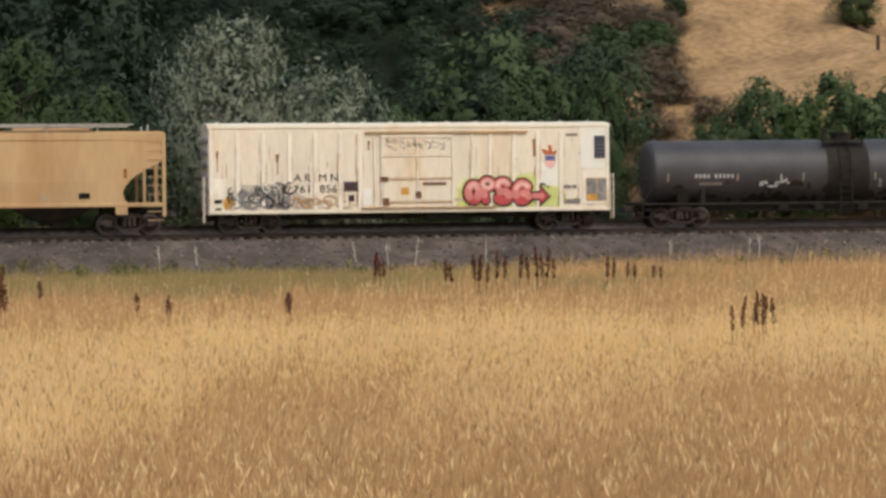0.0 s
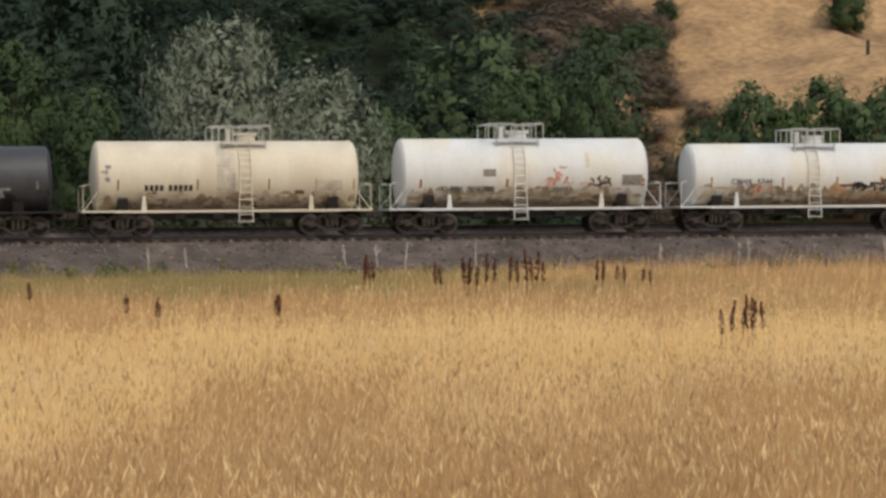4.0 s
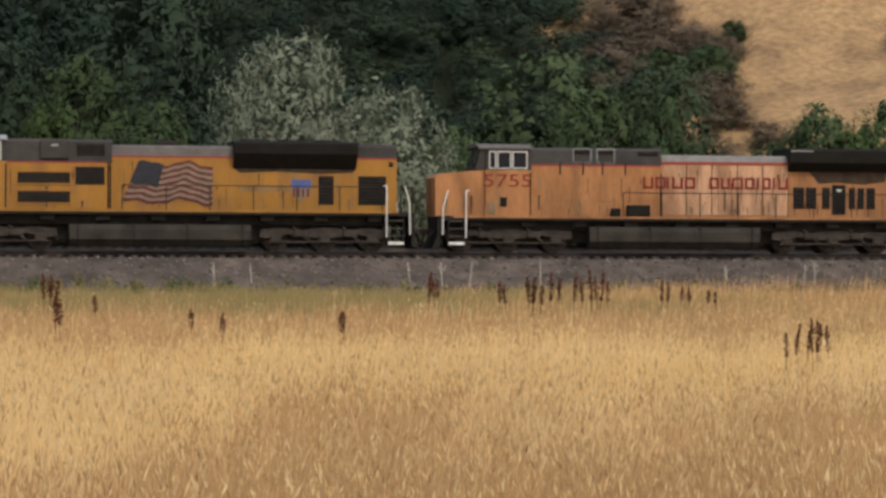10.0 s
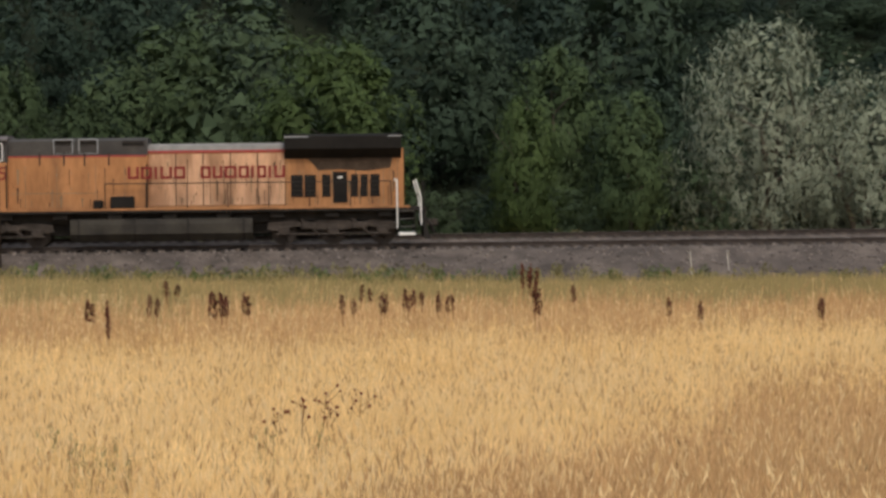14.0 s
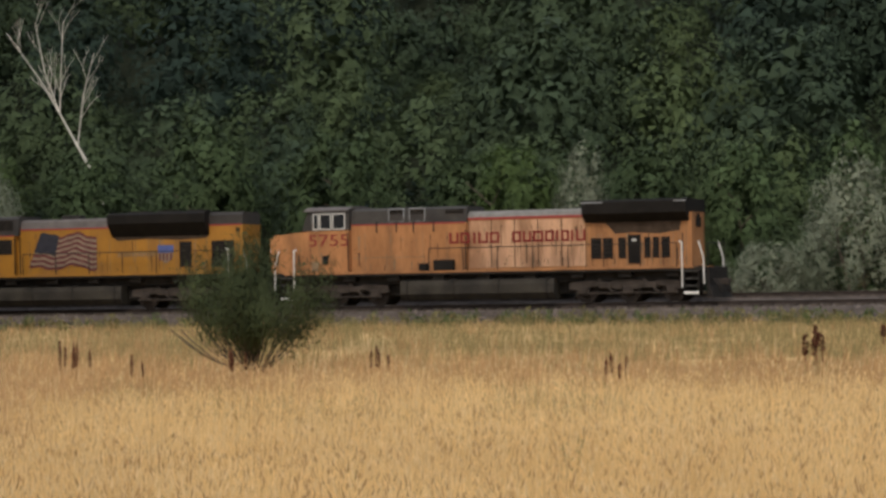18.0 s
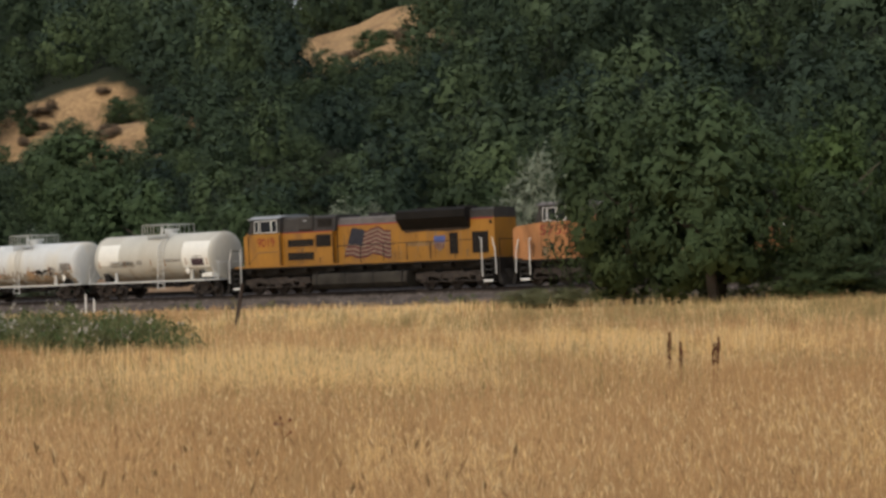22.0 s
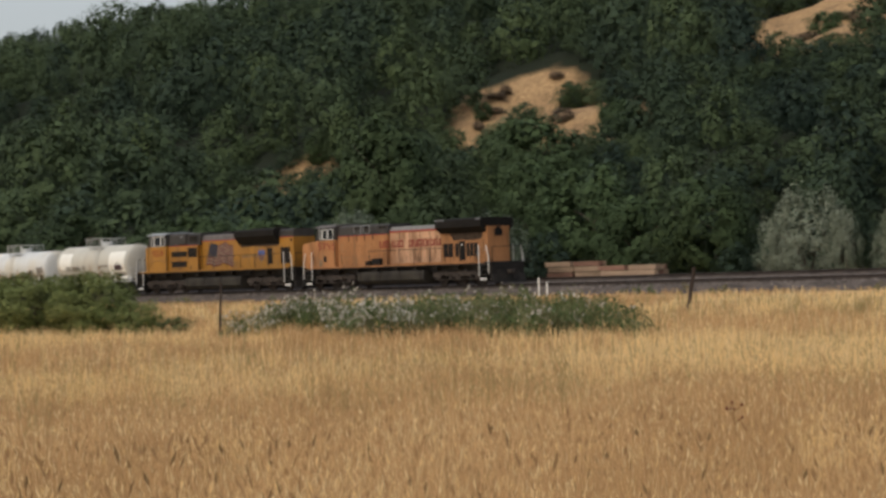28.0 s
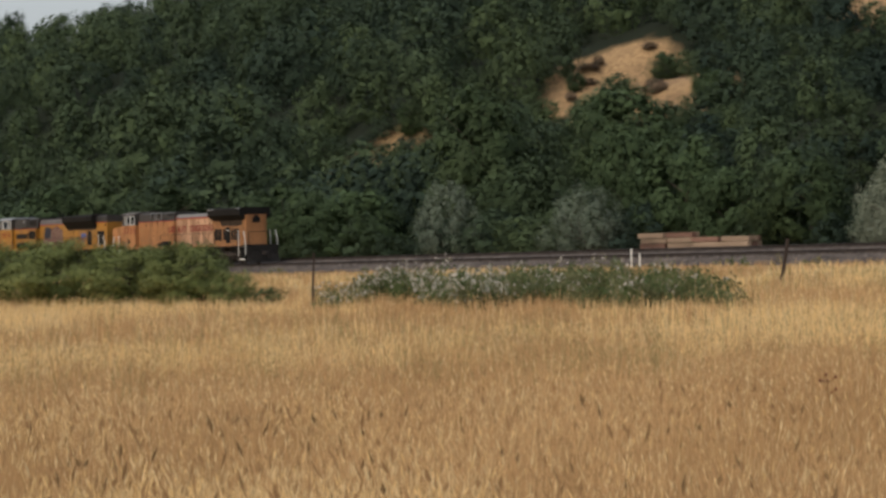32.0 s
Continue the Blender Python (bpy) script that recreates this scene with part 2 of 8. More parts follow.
def quick_mesh(name, verts, quads, materials, index=None, normals=None, tone=None):
    """A large mesh straight from arrays: verts (n, 3), quads (m, 3 or 4), with optional shading normals and a tone for each vertex."""
    me = bpy.data.meshes.new(name)
    verts, quads = np.asarray(verts, np.float32), np.asarray(quads, np.int32)
    k = quads.shape[1]
    me.vertices.add(len(verts))
    me.vertices.foreach_set("co", verts.ravel())
    me.loops.add(quads.size)
    me.loops.foreach_set("vertex_index", quads.ravel())
    me.polygons.add(len(quads))
    me.polygons.foreach_set("loop_start", np.arange(0, quads.size, k, dtype=np.int32))
    if index is not None:
        me.polygons.foreach_set("material_index", np.asarray(index, np.int32))
    for m in materials:
        me.materials.append(m)
    me.update(calc_edges=True)
    if tone is not None:
        me.attributes.new("tone", "FLOAT", "POINT").data.foreach_set("value", np.asarray(tone, np.float32).ravel())
    if normals is not None:
        me.attributes.new("custom_normal", "FLOAT_VECTOR", "POINT").data.foreach_set("vector", np.asarray(normals, np.float32).ravel())
    return me


def part(name, bm, material, parent, label="", smooth=False):
    """Links a bmesh as one mesh object under a thing or a part."""
    me = bpy.data.meshes.new(name)
    bm.to_mesh(me)
    bm.free()
    me.materials.append(material)
    if smooth:
        me.polygons.foreach_set("use_smooth", [True] * len(me.polygons))
    ob = new(name, me)
    ob.parent = parent
    if label:
        ob["label"] = label
    return ob


def thing(name, label, category, m=None, group="", kind=""):
    ob = tagged(new(name), label, category, group, kind)
    ob.empty_display_size = 0.3
    if m is not None:
        ob.matrix_basis = m
    return ob


def box(bm, x0, x1, y0, y1, z0, z1, bevel=0.0):
    c = bmesh.ops.create_cube(bm, size=1.0, matrix=Matrix.Translation(((x0 + x1) / 2, (y0 + y1) / 2, (z0 + z1) / 2))
                              @ Matrix.Diagonal((abs(x1 - x0), abs(y1 - y0), abs(z1 - z0), 1)))
    if bevel:
        edges = list({e for v in c["verts"] for e in v.link_edges})
        bmesh.ops.bevel(bm, geom=edges, offset=bevel, segments=1, affect="EDGES")
    return bm


def bar(bm, a, b, r, sides=6):
    """A round bar from a to b."""
    a, b = Vector(a), Vector(b)
    d = b - a
    m = Matrix.Translation((a + b) / 2) @ d.to_track_quat("Z", "Y").to_matrix().to_4x4()
    bmesh.ops.create_cone(bm, cap_ends=True, segments=sides, radius1=r, radius2=r, depth=d.length, matrix=m)
    return bm


def pipe(bm, points, r, sides=6):
    for a, b in zip(points, points[1:]):
        bar(bm, a, b, r, sides)
    return bm


def prism(bm, outline, y0, y1):
    """A solid with its outline in the x-z plane, from y0 to y1."""
    front = [bm.verts.new((x, y1, z)) for x, z in outline]
    back = [bm.verts.new((x, y0, z)) for x, z in outline]
    bm.faces.new(front)
    bm.faces.new(back[::-1])
    for i in range(len(outline)):
        j = (i + 1) % len(outline)
        bm.faces.new((front[j], front[i], back[i], back[j]))
    bmesh.ops.recalc_face_normals(bm, faces=bm.faces)
    return bm


def hull_x(bm, section, x0, x1):
    """A solid with its outline in the y-z plane, from x0 to x1."""
    a = [bm.verts.new((x0, y, z)) for y, z in section]
    b = [bm.verts.new((x1, y, z)) for y, z in section]
    bm.faces.new(a)
    bm.faces.new(b[::-1])
    for i in range(len(section)):
        j = (i + 1) % len(section)
        bm.faces.new((a[j], a[i], b[i], b[j]))
    bmesh.ops.recalc_face_normals(bm, faces=bm.faces)
    return bm


# ---- the railway line in plan: arc length s grows in the train's direction, n is the distance beyond the near track ----
RAIL_S = (-80.0, 2.0, 84.0, 166.0, 248.0, 330.0)
RAIL_BEND = (0.002524, 0.00195, 0.001333, -0.000118, 0.000227, 0.000551)
S_AXIS = np.arange(-400.0, 900.0, 1.0)
_turn = np.cumsum(np.where((S_AXIS > -130) & (S_AXIS < 380), np.interp(S_AXIS, RAIL_S, RAIL_BEND), 0.0))
_zero = int(np.argmin(abs(S_AXIS)))
S_HEAD = _turn - _turn[_zero] + 0.1878
S_X, S_Y = np.cumsum(-np.cos(S_HEAD)), np.cumsum(-np.sin(S_HEAD))
S_X, S_Y = S_X - S_X[_zero], S_Y - S_Y[_zero] + 109.37


def on_line(s, n=0.0, z=0.0):
    """The point at arc length s, n metres beyond the near track's centre line (away from the camera)."""
    h = np.interp(s, S_AXIS, S_HEAD)
    return (float(np.interp(s, S_AXIS, S_X) - n * math.sin(h)), float(np.interp(s, S_AXIS, S_Y) + n * math.cos(h)), z)


def line_coords(x, y):
    """s and n of points in plan (arrays)."""
    x, y = np.asarray(x, float).ravel(), np.asarray(y, float).ravel()
    sx, sy, ss, sh = S_X[::4], S_Y[::4], S_AXIS[::4], S_HEAD[::4]
    s, n = np.empty(len(x)), np.empty(len(x))
    for k in range(0, len(x), 4000):
        dx, dy = x[k:k + 4000, None] - sx, y[k:k + 4000, None] - sy
        i = np.argmin(dx * dx + dy * dy, axis=1)
        r = np.arange(len(i))
        along = -dx[r, i] * np.cos(sh[i]) - dy[r, i] * np.sin(sh[i])
        s[k:k + 4000] = ss[i] + along
        n[k:k + 4000] = -dx[r, i] * np.sin(sh[i]) + dy[r, i] * np.cos(sh[i])
    return s, n


def ease(v, a, b):
    t = np.clip((v - a) / (b - a), 0, 1)
    return t * t * (3 - 2 * t)


def waves(x, y, seed, size):
    """Smooth uneven ground from a few crossed waves."""
    r = np.random.RandomState(seed)
    out = np.zeros_like(x, dtype=float)
    for k in range(7):
        a, f, p = r.uniform(0, 6.28), (0.6 + 0.45 * k) / size, r.uniform(0, 6.28)
        out += np.sin((x * math.cos(a) + y * math.sin(a)) * f * 6.28 + p) / (1 + 0.5 * k)
    return out / 2.2


FIELD_Z = -1.5


def land_z(x, y):
    """Height of the ground: field, the line's shelf, then the hillside."""
    x, y = np.asarray(x, float), np.asarray(y, float)
    s, n = line_coords(x, y)
    s, n = s.reshape(x.shape), n.reshape(x.shape)
    swell = -0.15 + 0.78 * ease(s, 8, 72)
    z = FIELD_Z + swell * ease(n, -48, -5) * (n < 3) + 0.05 * waves(x, y, 3, 9.0)
    z = z + 1.30 * ease(n, 8, 11)
    toe = 17 + 5 * np.sin(s / 31.0) + 3 * np.sin(s / 12.0 + 1)
    up = np.maximum(n - toe, 0)
    crest = 43.0 + 2.6 * ease(s, 260, 330) + 2.3 * ease(s, 330, 400)
    rise = crest * (1 - np.exp(-(up / 68.0) ** 1.25))
    rise = rise * (1 - 0.35 * ease(n, 190, 420))
    rough = ease(up, 0, 25)
    z = z + rise + rough * (2.6 * waves(x, y, 5, 60.0) + 0.8 * waves(x, y, 8, 17.0))
    return z


# bearing and distance from the camera of both ends, and half width, of the bare dry slopes among the woods
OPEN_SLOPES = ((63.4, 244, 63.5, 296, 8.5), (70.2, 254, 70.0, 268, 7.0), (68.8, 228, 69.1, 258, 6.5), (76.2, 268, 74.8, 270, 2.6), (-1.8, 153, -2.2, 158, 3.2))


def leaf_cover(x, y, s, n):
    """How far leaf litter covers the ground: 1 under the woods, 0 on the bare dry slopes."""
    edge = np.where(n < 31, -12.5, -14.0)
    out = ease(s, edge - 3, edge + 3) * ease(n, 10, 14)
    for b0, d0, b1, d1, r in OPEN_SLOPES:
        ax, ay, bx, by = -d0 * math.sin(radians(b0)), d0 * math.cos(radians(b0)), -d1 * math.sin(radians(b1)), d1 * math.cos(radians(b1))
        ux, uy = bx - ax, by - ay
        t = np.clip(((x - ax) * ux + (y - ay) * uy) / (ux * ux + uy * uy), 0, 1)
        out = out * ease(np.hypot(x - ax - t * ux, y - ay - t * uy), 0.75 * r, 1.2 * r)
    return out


def ground_sheet():
    def axis(lo, hi, step, far):
        mid = list(np.arange(lo, hi + step, step))
        a, b, g = [], [], step * 1.5
        v = lo
        while v > -far:
            v -= g
            a.append(v)
            g *= 1.35
        g, v = step * 1.5, hi
        while v < far:
            v += g
            b.append(v)
            g *= 1.35
        return np.array(a[::-1] + mid + b)
    gx, gy = axis(-470, 130, 2.6, 4000), axis(-20, 330, 2.6, 4000)
    X, Y = np.meshgrid(gx, gy)
    Z = land_z(X, Y)
    nx, ny = len(gx), len(gy)
    i = np.arange(nx * ny).reshape(ny, nx)
    quads = np.stack([i[:-1, :-1], i[:-1, 1:], i[1:, 1:], i[1:, :-1]], -1).reshape(-1, 4)
    s, n = line_coords(X, Y)
    cs, cn = line_coords(X[:-1, :-1] + 1, Y[:-1, :-1] + 1)
    me = quick_mesh("ground", np.stack([X, Y, Z], -1).reshape(-1, 3), quads, [M_GROUND, M_HILL], (cn > 10).astype(int))
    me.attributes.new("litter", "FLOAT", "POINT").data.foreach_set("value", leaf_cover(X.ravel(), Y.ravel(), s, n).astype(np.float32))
    me.polygons.foreach_set("use_smooth", [True] * len(me.polygons))
    return tagged(new("ground", me), "dry grassy field rising into a steep hillside beyond the railway", "ground", kind="structure")


M_HILL = mat("hill_dry_grass", (0.37, 0.232, 0.115), 0.95, vary=0.26, scale=2.2, bump=0.8, bump_scale=5.0, tint=(0.25, 0.155, 0.08), tint_scale=0.32, tint_amount=0.6)


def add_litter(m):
    """Leaf litter over the dry grass where the woods stand, with the dark of the gaps in its colour."""
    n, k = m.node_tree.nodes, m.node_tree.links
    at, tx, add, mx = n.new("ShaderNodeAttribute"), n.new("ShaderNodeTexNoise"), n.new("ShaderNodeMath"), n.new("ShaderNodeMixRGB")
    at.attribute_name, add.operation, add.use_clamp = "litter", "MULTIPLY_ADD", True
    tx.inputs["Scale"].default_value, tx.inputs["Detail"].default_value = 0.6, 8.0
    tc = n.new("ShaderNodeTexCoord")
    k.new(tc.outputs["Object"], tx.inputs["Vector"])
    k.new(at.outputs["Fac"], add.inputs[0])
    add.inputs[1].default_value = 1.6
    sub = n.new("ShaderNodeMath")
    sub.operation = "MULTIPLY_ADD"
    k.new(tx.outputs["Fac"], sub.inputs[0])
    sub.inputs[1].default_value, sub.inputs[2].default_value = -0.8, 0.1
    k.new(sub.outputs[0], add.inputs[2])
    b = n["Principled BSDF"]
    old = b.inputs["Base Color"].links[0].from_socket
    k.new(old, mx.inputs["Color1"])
    # near-black litter: the shade between the trees is put into its colour
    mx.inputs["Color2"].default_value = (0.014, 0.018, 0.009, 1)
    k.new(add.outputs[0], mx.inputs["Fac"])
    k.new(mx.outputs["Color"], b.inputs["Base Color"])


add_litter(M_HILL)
ground_sheet()


def sweep(name, section, material, s0, s1, step, n0=0.0, z0=0.0, closed=False):
    """A section of (n, z) points carried along the line."""
    ss = np.arange(s0, s1 + step, step)
    verts = [on_line(s, n0 + n, z0 + z) for s in ss for n, z in section]
    k = len(section)
    faces = []
    for a in range(len(ss) - 1):
        for j in range(k if closed else k - 1):
            b = (j + 1) % k
            faces.append((a * k + j, a * k + b, (a + 1) * k + b, (a + 1) * k + j))
    return mesh_from(name, verts, faces, material)


# the bed of broken stone under both tracks
ballast = new("ballast", sweep("ballast", [(-5.6, -1.95), (-4.9, -1.62), (-3.4, -0.92), (-2.1, -0.36), (-1.7, -0.27), (1.8, -0.2), (2.5, -0.02),
                                           (2.9, 0.1), (6.2, 0.12), (7.6, -0.25), (9.5, -0.6)], M_BALLAST, -300, 700, 3.0))
tagged(ballast, "grey-brown bed of broken stone under the rails", "ballast", kind="structure")

RAIL_SECTION = [(-0.07, 0.0), (0.07, 0.0), (0.07, 0.02), (0.012, 0.05), (0.012, 0.13), (0.036, 0.14), (0.036, 0.178), (-0.036, 0.178),
                (-0.036, 0.14), (-0.012, 0.13), (-0.012, 0.05), (-0.07, 0.02)]
TRACKS = ((0.0, 0.0), (4.5, 0.34))
for centre, level in TRACKS:
    track = thing("railway_track", "rusty-sided steel railway track on wooden ties", "railway track", kind="structure")
    for side in (-0.7175, 0.7175):
        rail = new("rail", sweep("rail", RAIL_SECTION, M_RAIL, -300, 700, 3.0, centre + side, level - 0.18, True))
        rail.parent = track
        head = new("rail_head", sweep("rail_head", [(-0.03, 0), (0.03, 0), (0.03, 0.003), (-0.03, 0.003)], M_RAILTOP, -300, 700, 3.0,
                                      centre + side, level - 0.002, True))
        head.parent = rail
    verts, quads = [], []
    for k, s in enumerate(np.arange(-130, 330, 0.52)):
        ax, ay, _ = on_line(s - 0.11, centre)
        h = float(np.interp(s, S_AXIS, S_HEAD))
        for dn in (-1.3, 1.3):
            for ds in (-0.11, 0.11):
                for z in (level - 0.36, level - 0.175):
                    p = on_line(s + ds, centre + dn)
                    verts.append((p[0], p[1], z))
        b = k * 8
        quads += [(b, b + 1, b + 3, b + 2), (b + 4, b + 6, b + 7, b + 5), (b + 1, b + 5, b + 7, b + 3), (b, b + 4, b + 5, b + 1), (b + 2, b + 3, b + 7, b + 6)]
    ties = tagged(new("ties", quick_mesh("ties", verts, quads, [M_TIE])), kind="stuff")
    ties.parent = track


def loose_stones():
    r = np.random.RandomState(11)
    base = np.array([(1, 0, 0), (-1, 0, 0), (0, 1, 0), (0, -1, 0), (0, 0, 0.8), (0, 0, -0.8)])
    tri = np.array([(0, 2, 4), (2, 1, 4), (1, 3, 4), (3, 0, 4), (2, 0, 5), (1, 2, 5), (3, 1, 5), (0, 3, 5)])
    verts, faces = [], []
    N = 9000
    ss, nn = r.uniform(-60, 230, N), r.uniform(-5.0, -1.4, N)
    zz = np.interp(nn, (-5.6, -4.9, -3.4, -2.1, -1.7), (-1.95, -1.62, -0.92, -0.36, -0.27))
    for k in range(N):
        c = np.array(on_line(ss[k], nn[k], zz[k]))
        size = r.uniform(0.05, 0.12)
        verts.append(c + base * size * r.uniform(0.6, 1.3, (6, 3)))
        faces.append(tri + 6 * k)
    return tagged(new("ballast_stones", quick_mesh("ballast_stones", np.concatenate(verts), np.concatenate(faces), [M_STONE])),
                  "loose grey broken stones on the railway embankment", "stones", kind="stuff")


loose_stones()

# ---- rolling stock: each car is built at the origin, nose towards +x, the side that faces the field towards +y, rail top at z = 0 ----
WHEELS = []          # (wheelset object, height of axle, x on its car)
_shared = {}


def shared(key, build, material, smooth=False):
    """One mesh per kind of repeated piece."""
    if key not in _shared:
        bm = bmesh.new()
        build(bm)
        me = bpy.data.meshes.new(key)
        bm.to_mesh(me)
        bm.free()
        me.materials.append(material)
        if smooth:
            me.polygons.foreach_set("use_smooth", [True] * len(me.polygons))
        _shared[key] = me
    return _shared[key]


def piece(name, mesh, parent, x=0.0, y=0.0, z=0.0, label=""):
    ob = new(name, mesh)
    ob.parent = parent
    ob.location = (x, y, z)
    if label:
        ob["label"] = label
    return ob


def wheelset(radius):
    def build(bm):
        bar(bm, (0, -0.95, 0), (0, 0.95, 0), 0.075, 8)
        turn = Matrix.Rotation(radians(90), 4, "X")
        for side in (-1, 1):
            for y, r, d in ((0.72, radius, 0.12), (0.655, radius + 0.028, 0.03), (0.79, radius * 0.80, 0.05), (0.82, 0.16, 0.16)):
                bmesh.ops.create_cone(bm, cap_ends=True, segments=24, radius1=r, radius2=r, depth=d,
                                      matrix=Matrix.Translation((0, side * y, 0)) @ turn)
            for k in range(6):
                a = k * math.pi / 3
                bar(bm, (0.16 * math.cos(a), side * 0.81, 0.16 * math.sin(a)), (0.7 * radius * math.cos(a), side * 0.815, 0.7 * radius * math.sin(a)), 0.03, 4)
    return shared("wheelset_%d" % round(radius * 100), build, M_WHEEL)


def freight_truck(car, x):
    """A two-axle truck: cast side frames, bolster, springs, brake beam."""
    def build(bm):
        for side in (-1, 1):
            y0, y1 = side * 0.93, side * 1.09
            prism(bm, [(-1.22, 0.42), (-1.22, 0.60), (-0.72, 0.66), (-0.42, 0.88), (0.42, 0.88), (0.72, 0.66), (1.22, 0.60), (1.22, 0.42),
                       (0.80, 0.50), (0.45, 0.72), (-0.45, 0.72), (-0.80, 0.50)], min(y0, y1), max(y0, y1))
            prism(bm, [(-0.95, 0.44), (-0.62, 0.47), (-0.36, 0.29), (0.36, 0.29), (0.62, 0.47), (0.95, 0.44), (0.60, 0.36), (0.38, 0.18), (-0.38, 0.18), (-0.60, 0.36)],
                  min(y0, y1) + 0.01, max(y0, y1) - 0.01)
            for bx in (-0.88, 0.88):
                box(bm, bx - 0.16, bx + 0.16, min(y0, y1) - 0.03, max(y0, y1) + 0.03, 0.34, 0.58, 0.02)
            for sx in (-0.2, 0.0, 0.2):
                bar(bm, (sx, side * 1.1, 0.36), (sx, side * 1.1, 0.72), 0.07, 8)
            box(bm, -0.26, 0.26, side * 1.0 - 0.13, side * 1.0 + 0.13, 0.72, 0.82, 0.02)
        box(bm, -0.22, 0.22, -1.15, 1.15, 0.70, 0.92, 0.03)
        for bx in (-0.42, 0.42):
            bar(bm, (bx, -0.85, 0.36), (bx, 0.85, 0.36), 0.05, 6)
        bmesh.ops.create_cone(bm, cap_ends=True, segments=14, radius1=0.3, radius2=0.3, depth=0.16, matrix=Matrix.Translation((0, 0, 0.98)))
    piece("truck_frame", shared("freight_truck", build, M_TRUCK), car, x, label="grimy cast-steel two-axle truck frame")
    for dx in (-0.89, 0.89):
        wheel = piece("wheelset", wheelset(0.44), car, x + dx, 0, 0.44)
        for side in (-1, 1):
            piece("rim", shared("wheel_rim", rim_build, M_RIM), wheel, 0, side * 0.784, label="worn bright wheel rim")
        WHEELS.append((wheel, car, 0.44))


def rim_build(bm):
    bmesh.ops.create_cone(bm, cap_ends=True, segments=28, radius1=0.435, radius2=0.435, depth=0.012, matrix=Matrix.Rotation(radians(90), 4, "X"))


def loco_truck(car, x):
    """A three-axle locomotive truck: deep side frames with journal boxes, dampers and brake cylinders."""
    def build(bm):
        for side in (-1, 1):
            y0, y1 = sorted((side * 0.98, side * 1.16))
            prism(bm, [(-2.75, 0.62), (-2.7, 0.92), (-1.6, 1.0), (-1.1, 0.86), (-0.5, 1.0), (0.5, 1.0), (1.1, 0.86), (1.6, 1.0), (2.7, 0.92), (2.75, 0.62),
                       (2.3, 0.56), (1.5, 0.74), (0.5, 0.60), (-0.5, 0.60), (-1.5, 0.74), (-2.3, 0.56)], y0, y1)
            for bx in (-2.05, 0.0, 2.05):
                box(bm, bx - 0.24, bx + 0.24, y0 - 0.02, y1 + 0.05, 0.34, 0.74, 0.04)
                bar(bm, (bx, y0, 0.54), (bx, side * 1.26 if side > 0 else y0 - 0.1, 0.54), 0.15, 10)
            for bx in (-1.05, 1.05):
                box(bm, bx - 0.32, bx + 0.28, y0, y1 + 0.09, 0.62, 0.9, 0.05)
                bar(bm, (bx - 0.4, side * 1.2, 0.45), (bx + 0.3, side * 1.2, 1.05), 0.05, 8)
            bar(bm, (-2.4, side * 1.2, 0.42), (2.4, side * 1.2, 0.42), 0.035, 6)
        for bx in (-1.2, 1.2):
            box(bm, bx - 0.2, bx + 0.2, -1.0, 1.0, 0.6, 0.95, 0.04)
    piece("truck_frame", shared("loco_truck", build, M_TRUCK), car, x, label="grimy three-axle locomotive truck frame")
    for dx in (-2.05, 0.0, 2.05):
        WHEELS.append((piece("wheelset", wheelset(0.52), car, x + dx, 0, 0.52), car, 0.52))


def coupler(car, x):
    def build(bm):
        box(bm, -0.35, 0.28, -0.1, 0.1, 0.72, 0.98, 0.03)
        box(bm, 0.2, 0.46, -0.2, 0.16, 0.70, 1.0, 0.05)
        pipe(bm, [(0.1, 0.3, 0.8), (0.25, 0.34, 0.45), (0.45, 0.2, 0.38)], 0.03)
    ob = piece("coupler", shared("coupler", build, M_TRUCK), car, x)
    if x < 0:
        ob.rotation_euler = (0, 0, math.pi)


def writing(words, parent, material, x_mid, z_mid, height, y, width=None, name="lettering", label=""):
    """Letters from the built-in font on the side towards +y, read from the field."""
    cu = bpy.data.curves.new("letters", "FONT")
    cu.body, cu.align_x, cu.size, cu.extrude = words, "CENTER", height * 1.38, 0.004
    cu.offset = 0.0
    src = bpy.data.objects.new("letters", cu)
    me = bpy.data.meshes.new_from_object(src)
    bpy.data.objects.remove(src)
    me.materials.clear()
    me.materials.append(material)
    xs = [v.co.x for v in me.vertices]
    k = (width / (max(xs) - min(xs))) if width else 1.0
    me.transform(Matrix(((-k, 0, 0, x_mid), (0, 0, 1, y), (0, 1, 0, z_mid - height / 2), (0, 0, 0, 1))))
    me.flip_normals()
    ob = new(name, me)
    ob.parent = parent
    if label:
        ob["label"] = label
    return ob


def plate(name, parent, material, x0, x1, z0, z1, y, thick=0.012, label="", bevel=0.0):
    bm = bmesh.new()
    box(bm, x0, x1, y - 0.003, y + thick, z0, z1, bevel)
    return part(name, bm, material, parent, label)


# -- tank cars --
def tank_arc(r, zc, x0, x1, a0, a1, lift, steps=8, t=0.008):
    """A thin patch that follows the shell between two angles (degrees above the side's middle)."""
    bm = bmesh.new()
    rows = []
    for k in range(steps + 1):
        a = radians(a0 + (a1 - a0) * k / steps)
        rows.append([bm.verts.new((x, (r + d) * math.cos(a), zc + (r + d) * math.sin(a))) for x, d in ((x0, lift), (x1, lift), (x1, -0.01), (x0, -0.01))])
    for p, q in zip(rows, rows[1:]):
        for i in range(4):
            j = (i + 1) % 4
            bm.faces.new((p[i], p[j], q[j], q[i]))
    bm.faces.new(rows[0])
    bm.faces.new(rows[-1][::-1])
    bmesh.ops.recalc_face_normals(bm, faces=bm.faces)
    return bm


HEAD = 0.30          # how far a tank's dished head stands out


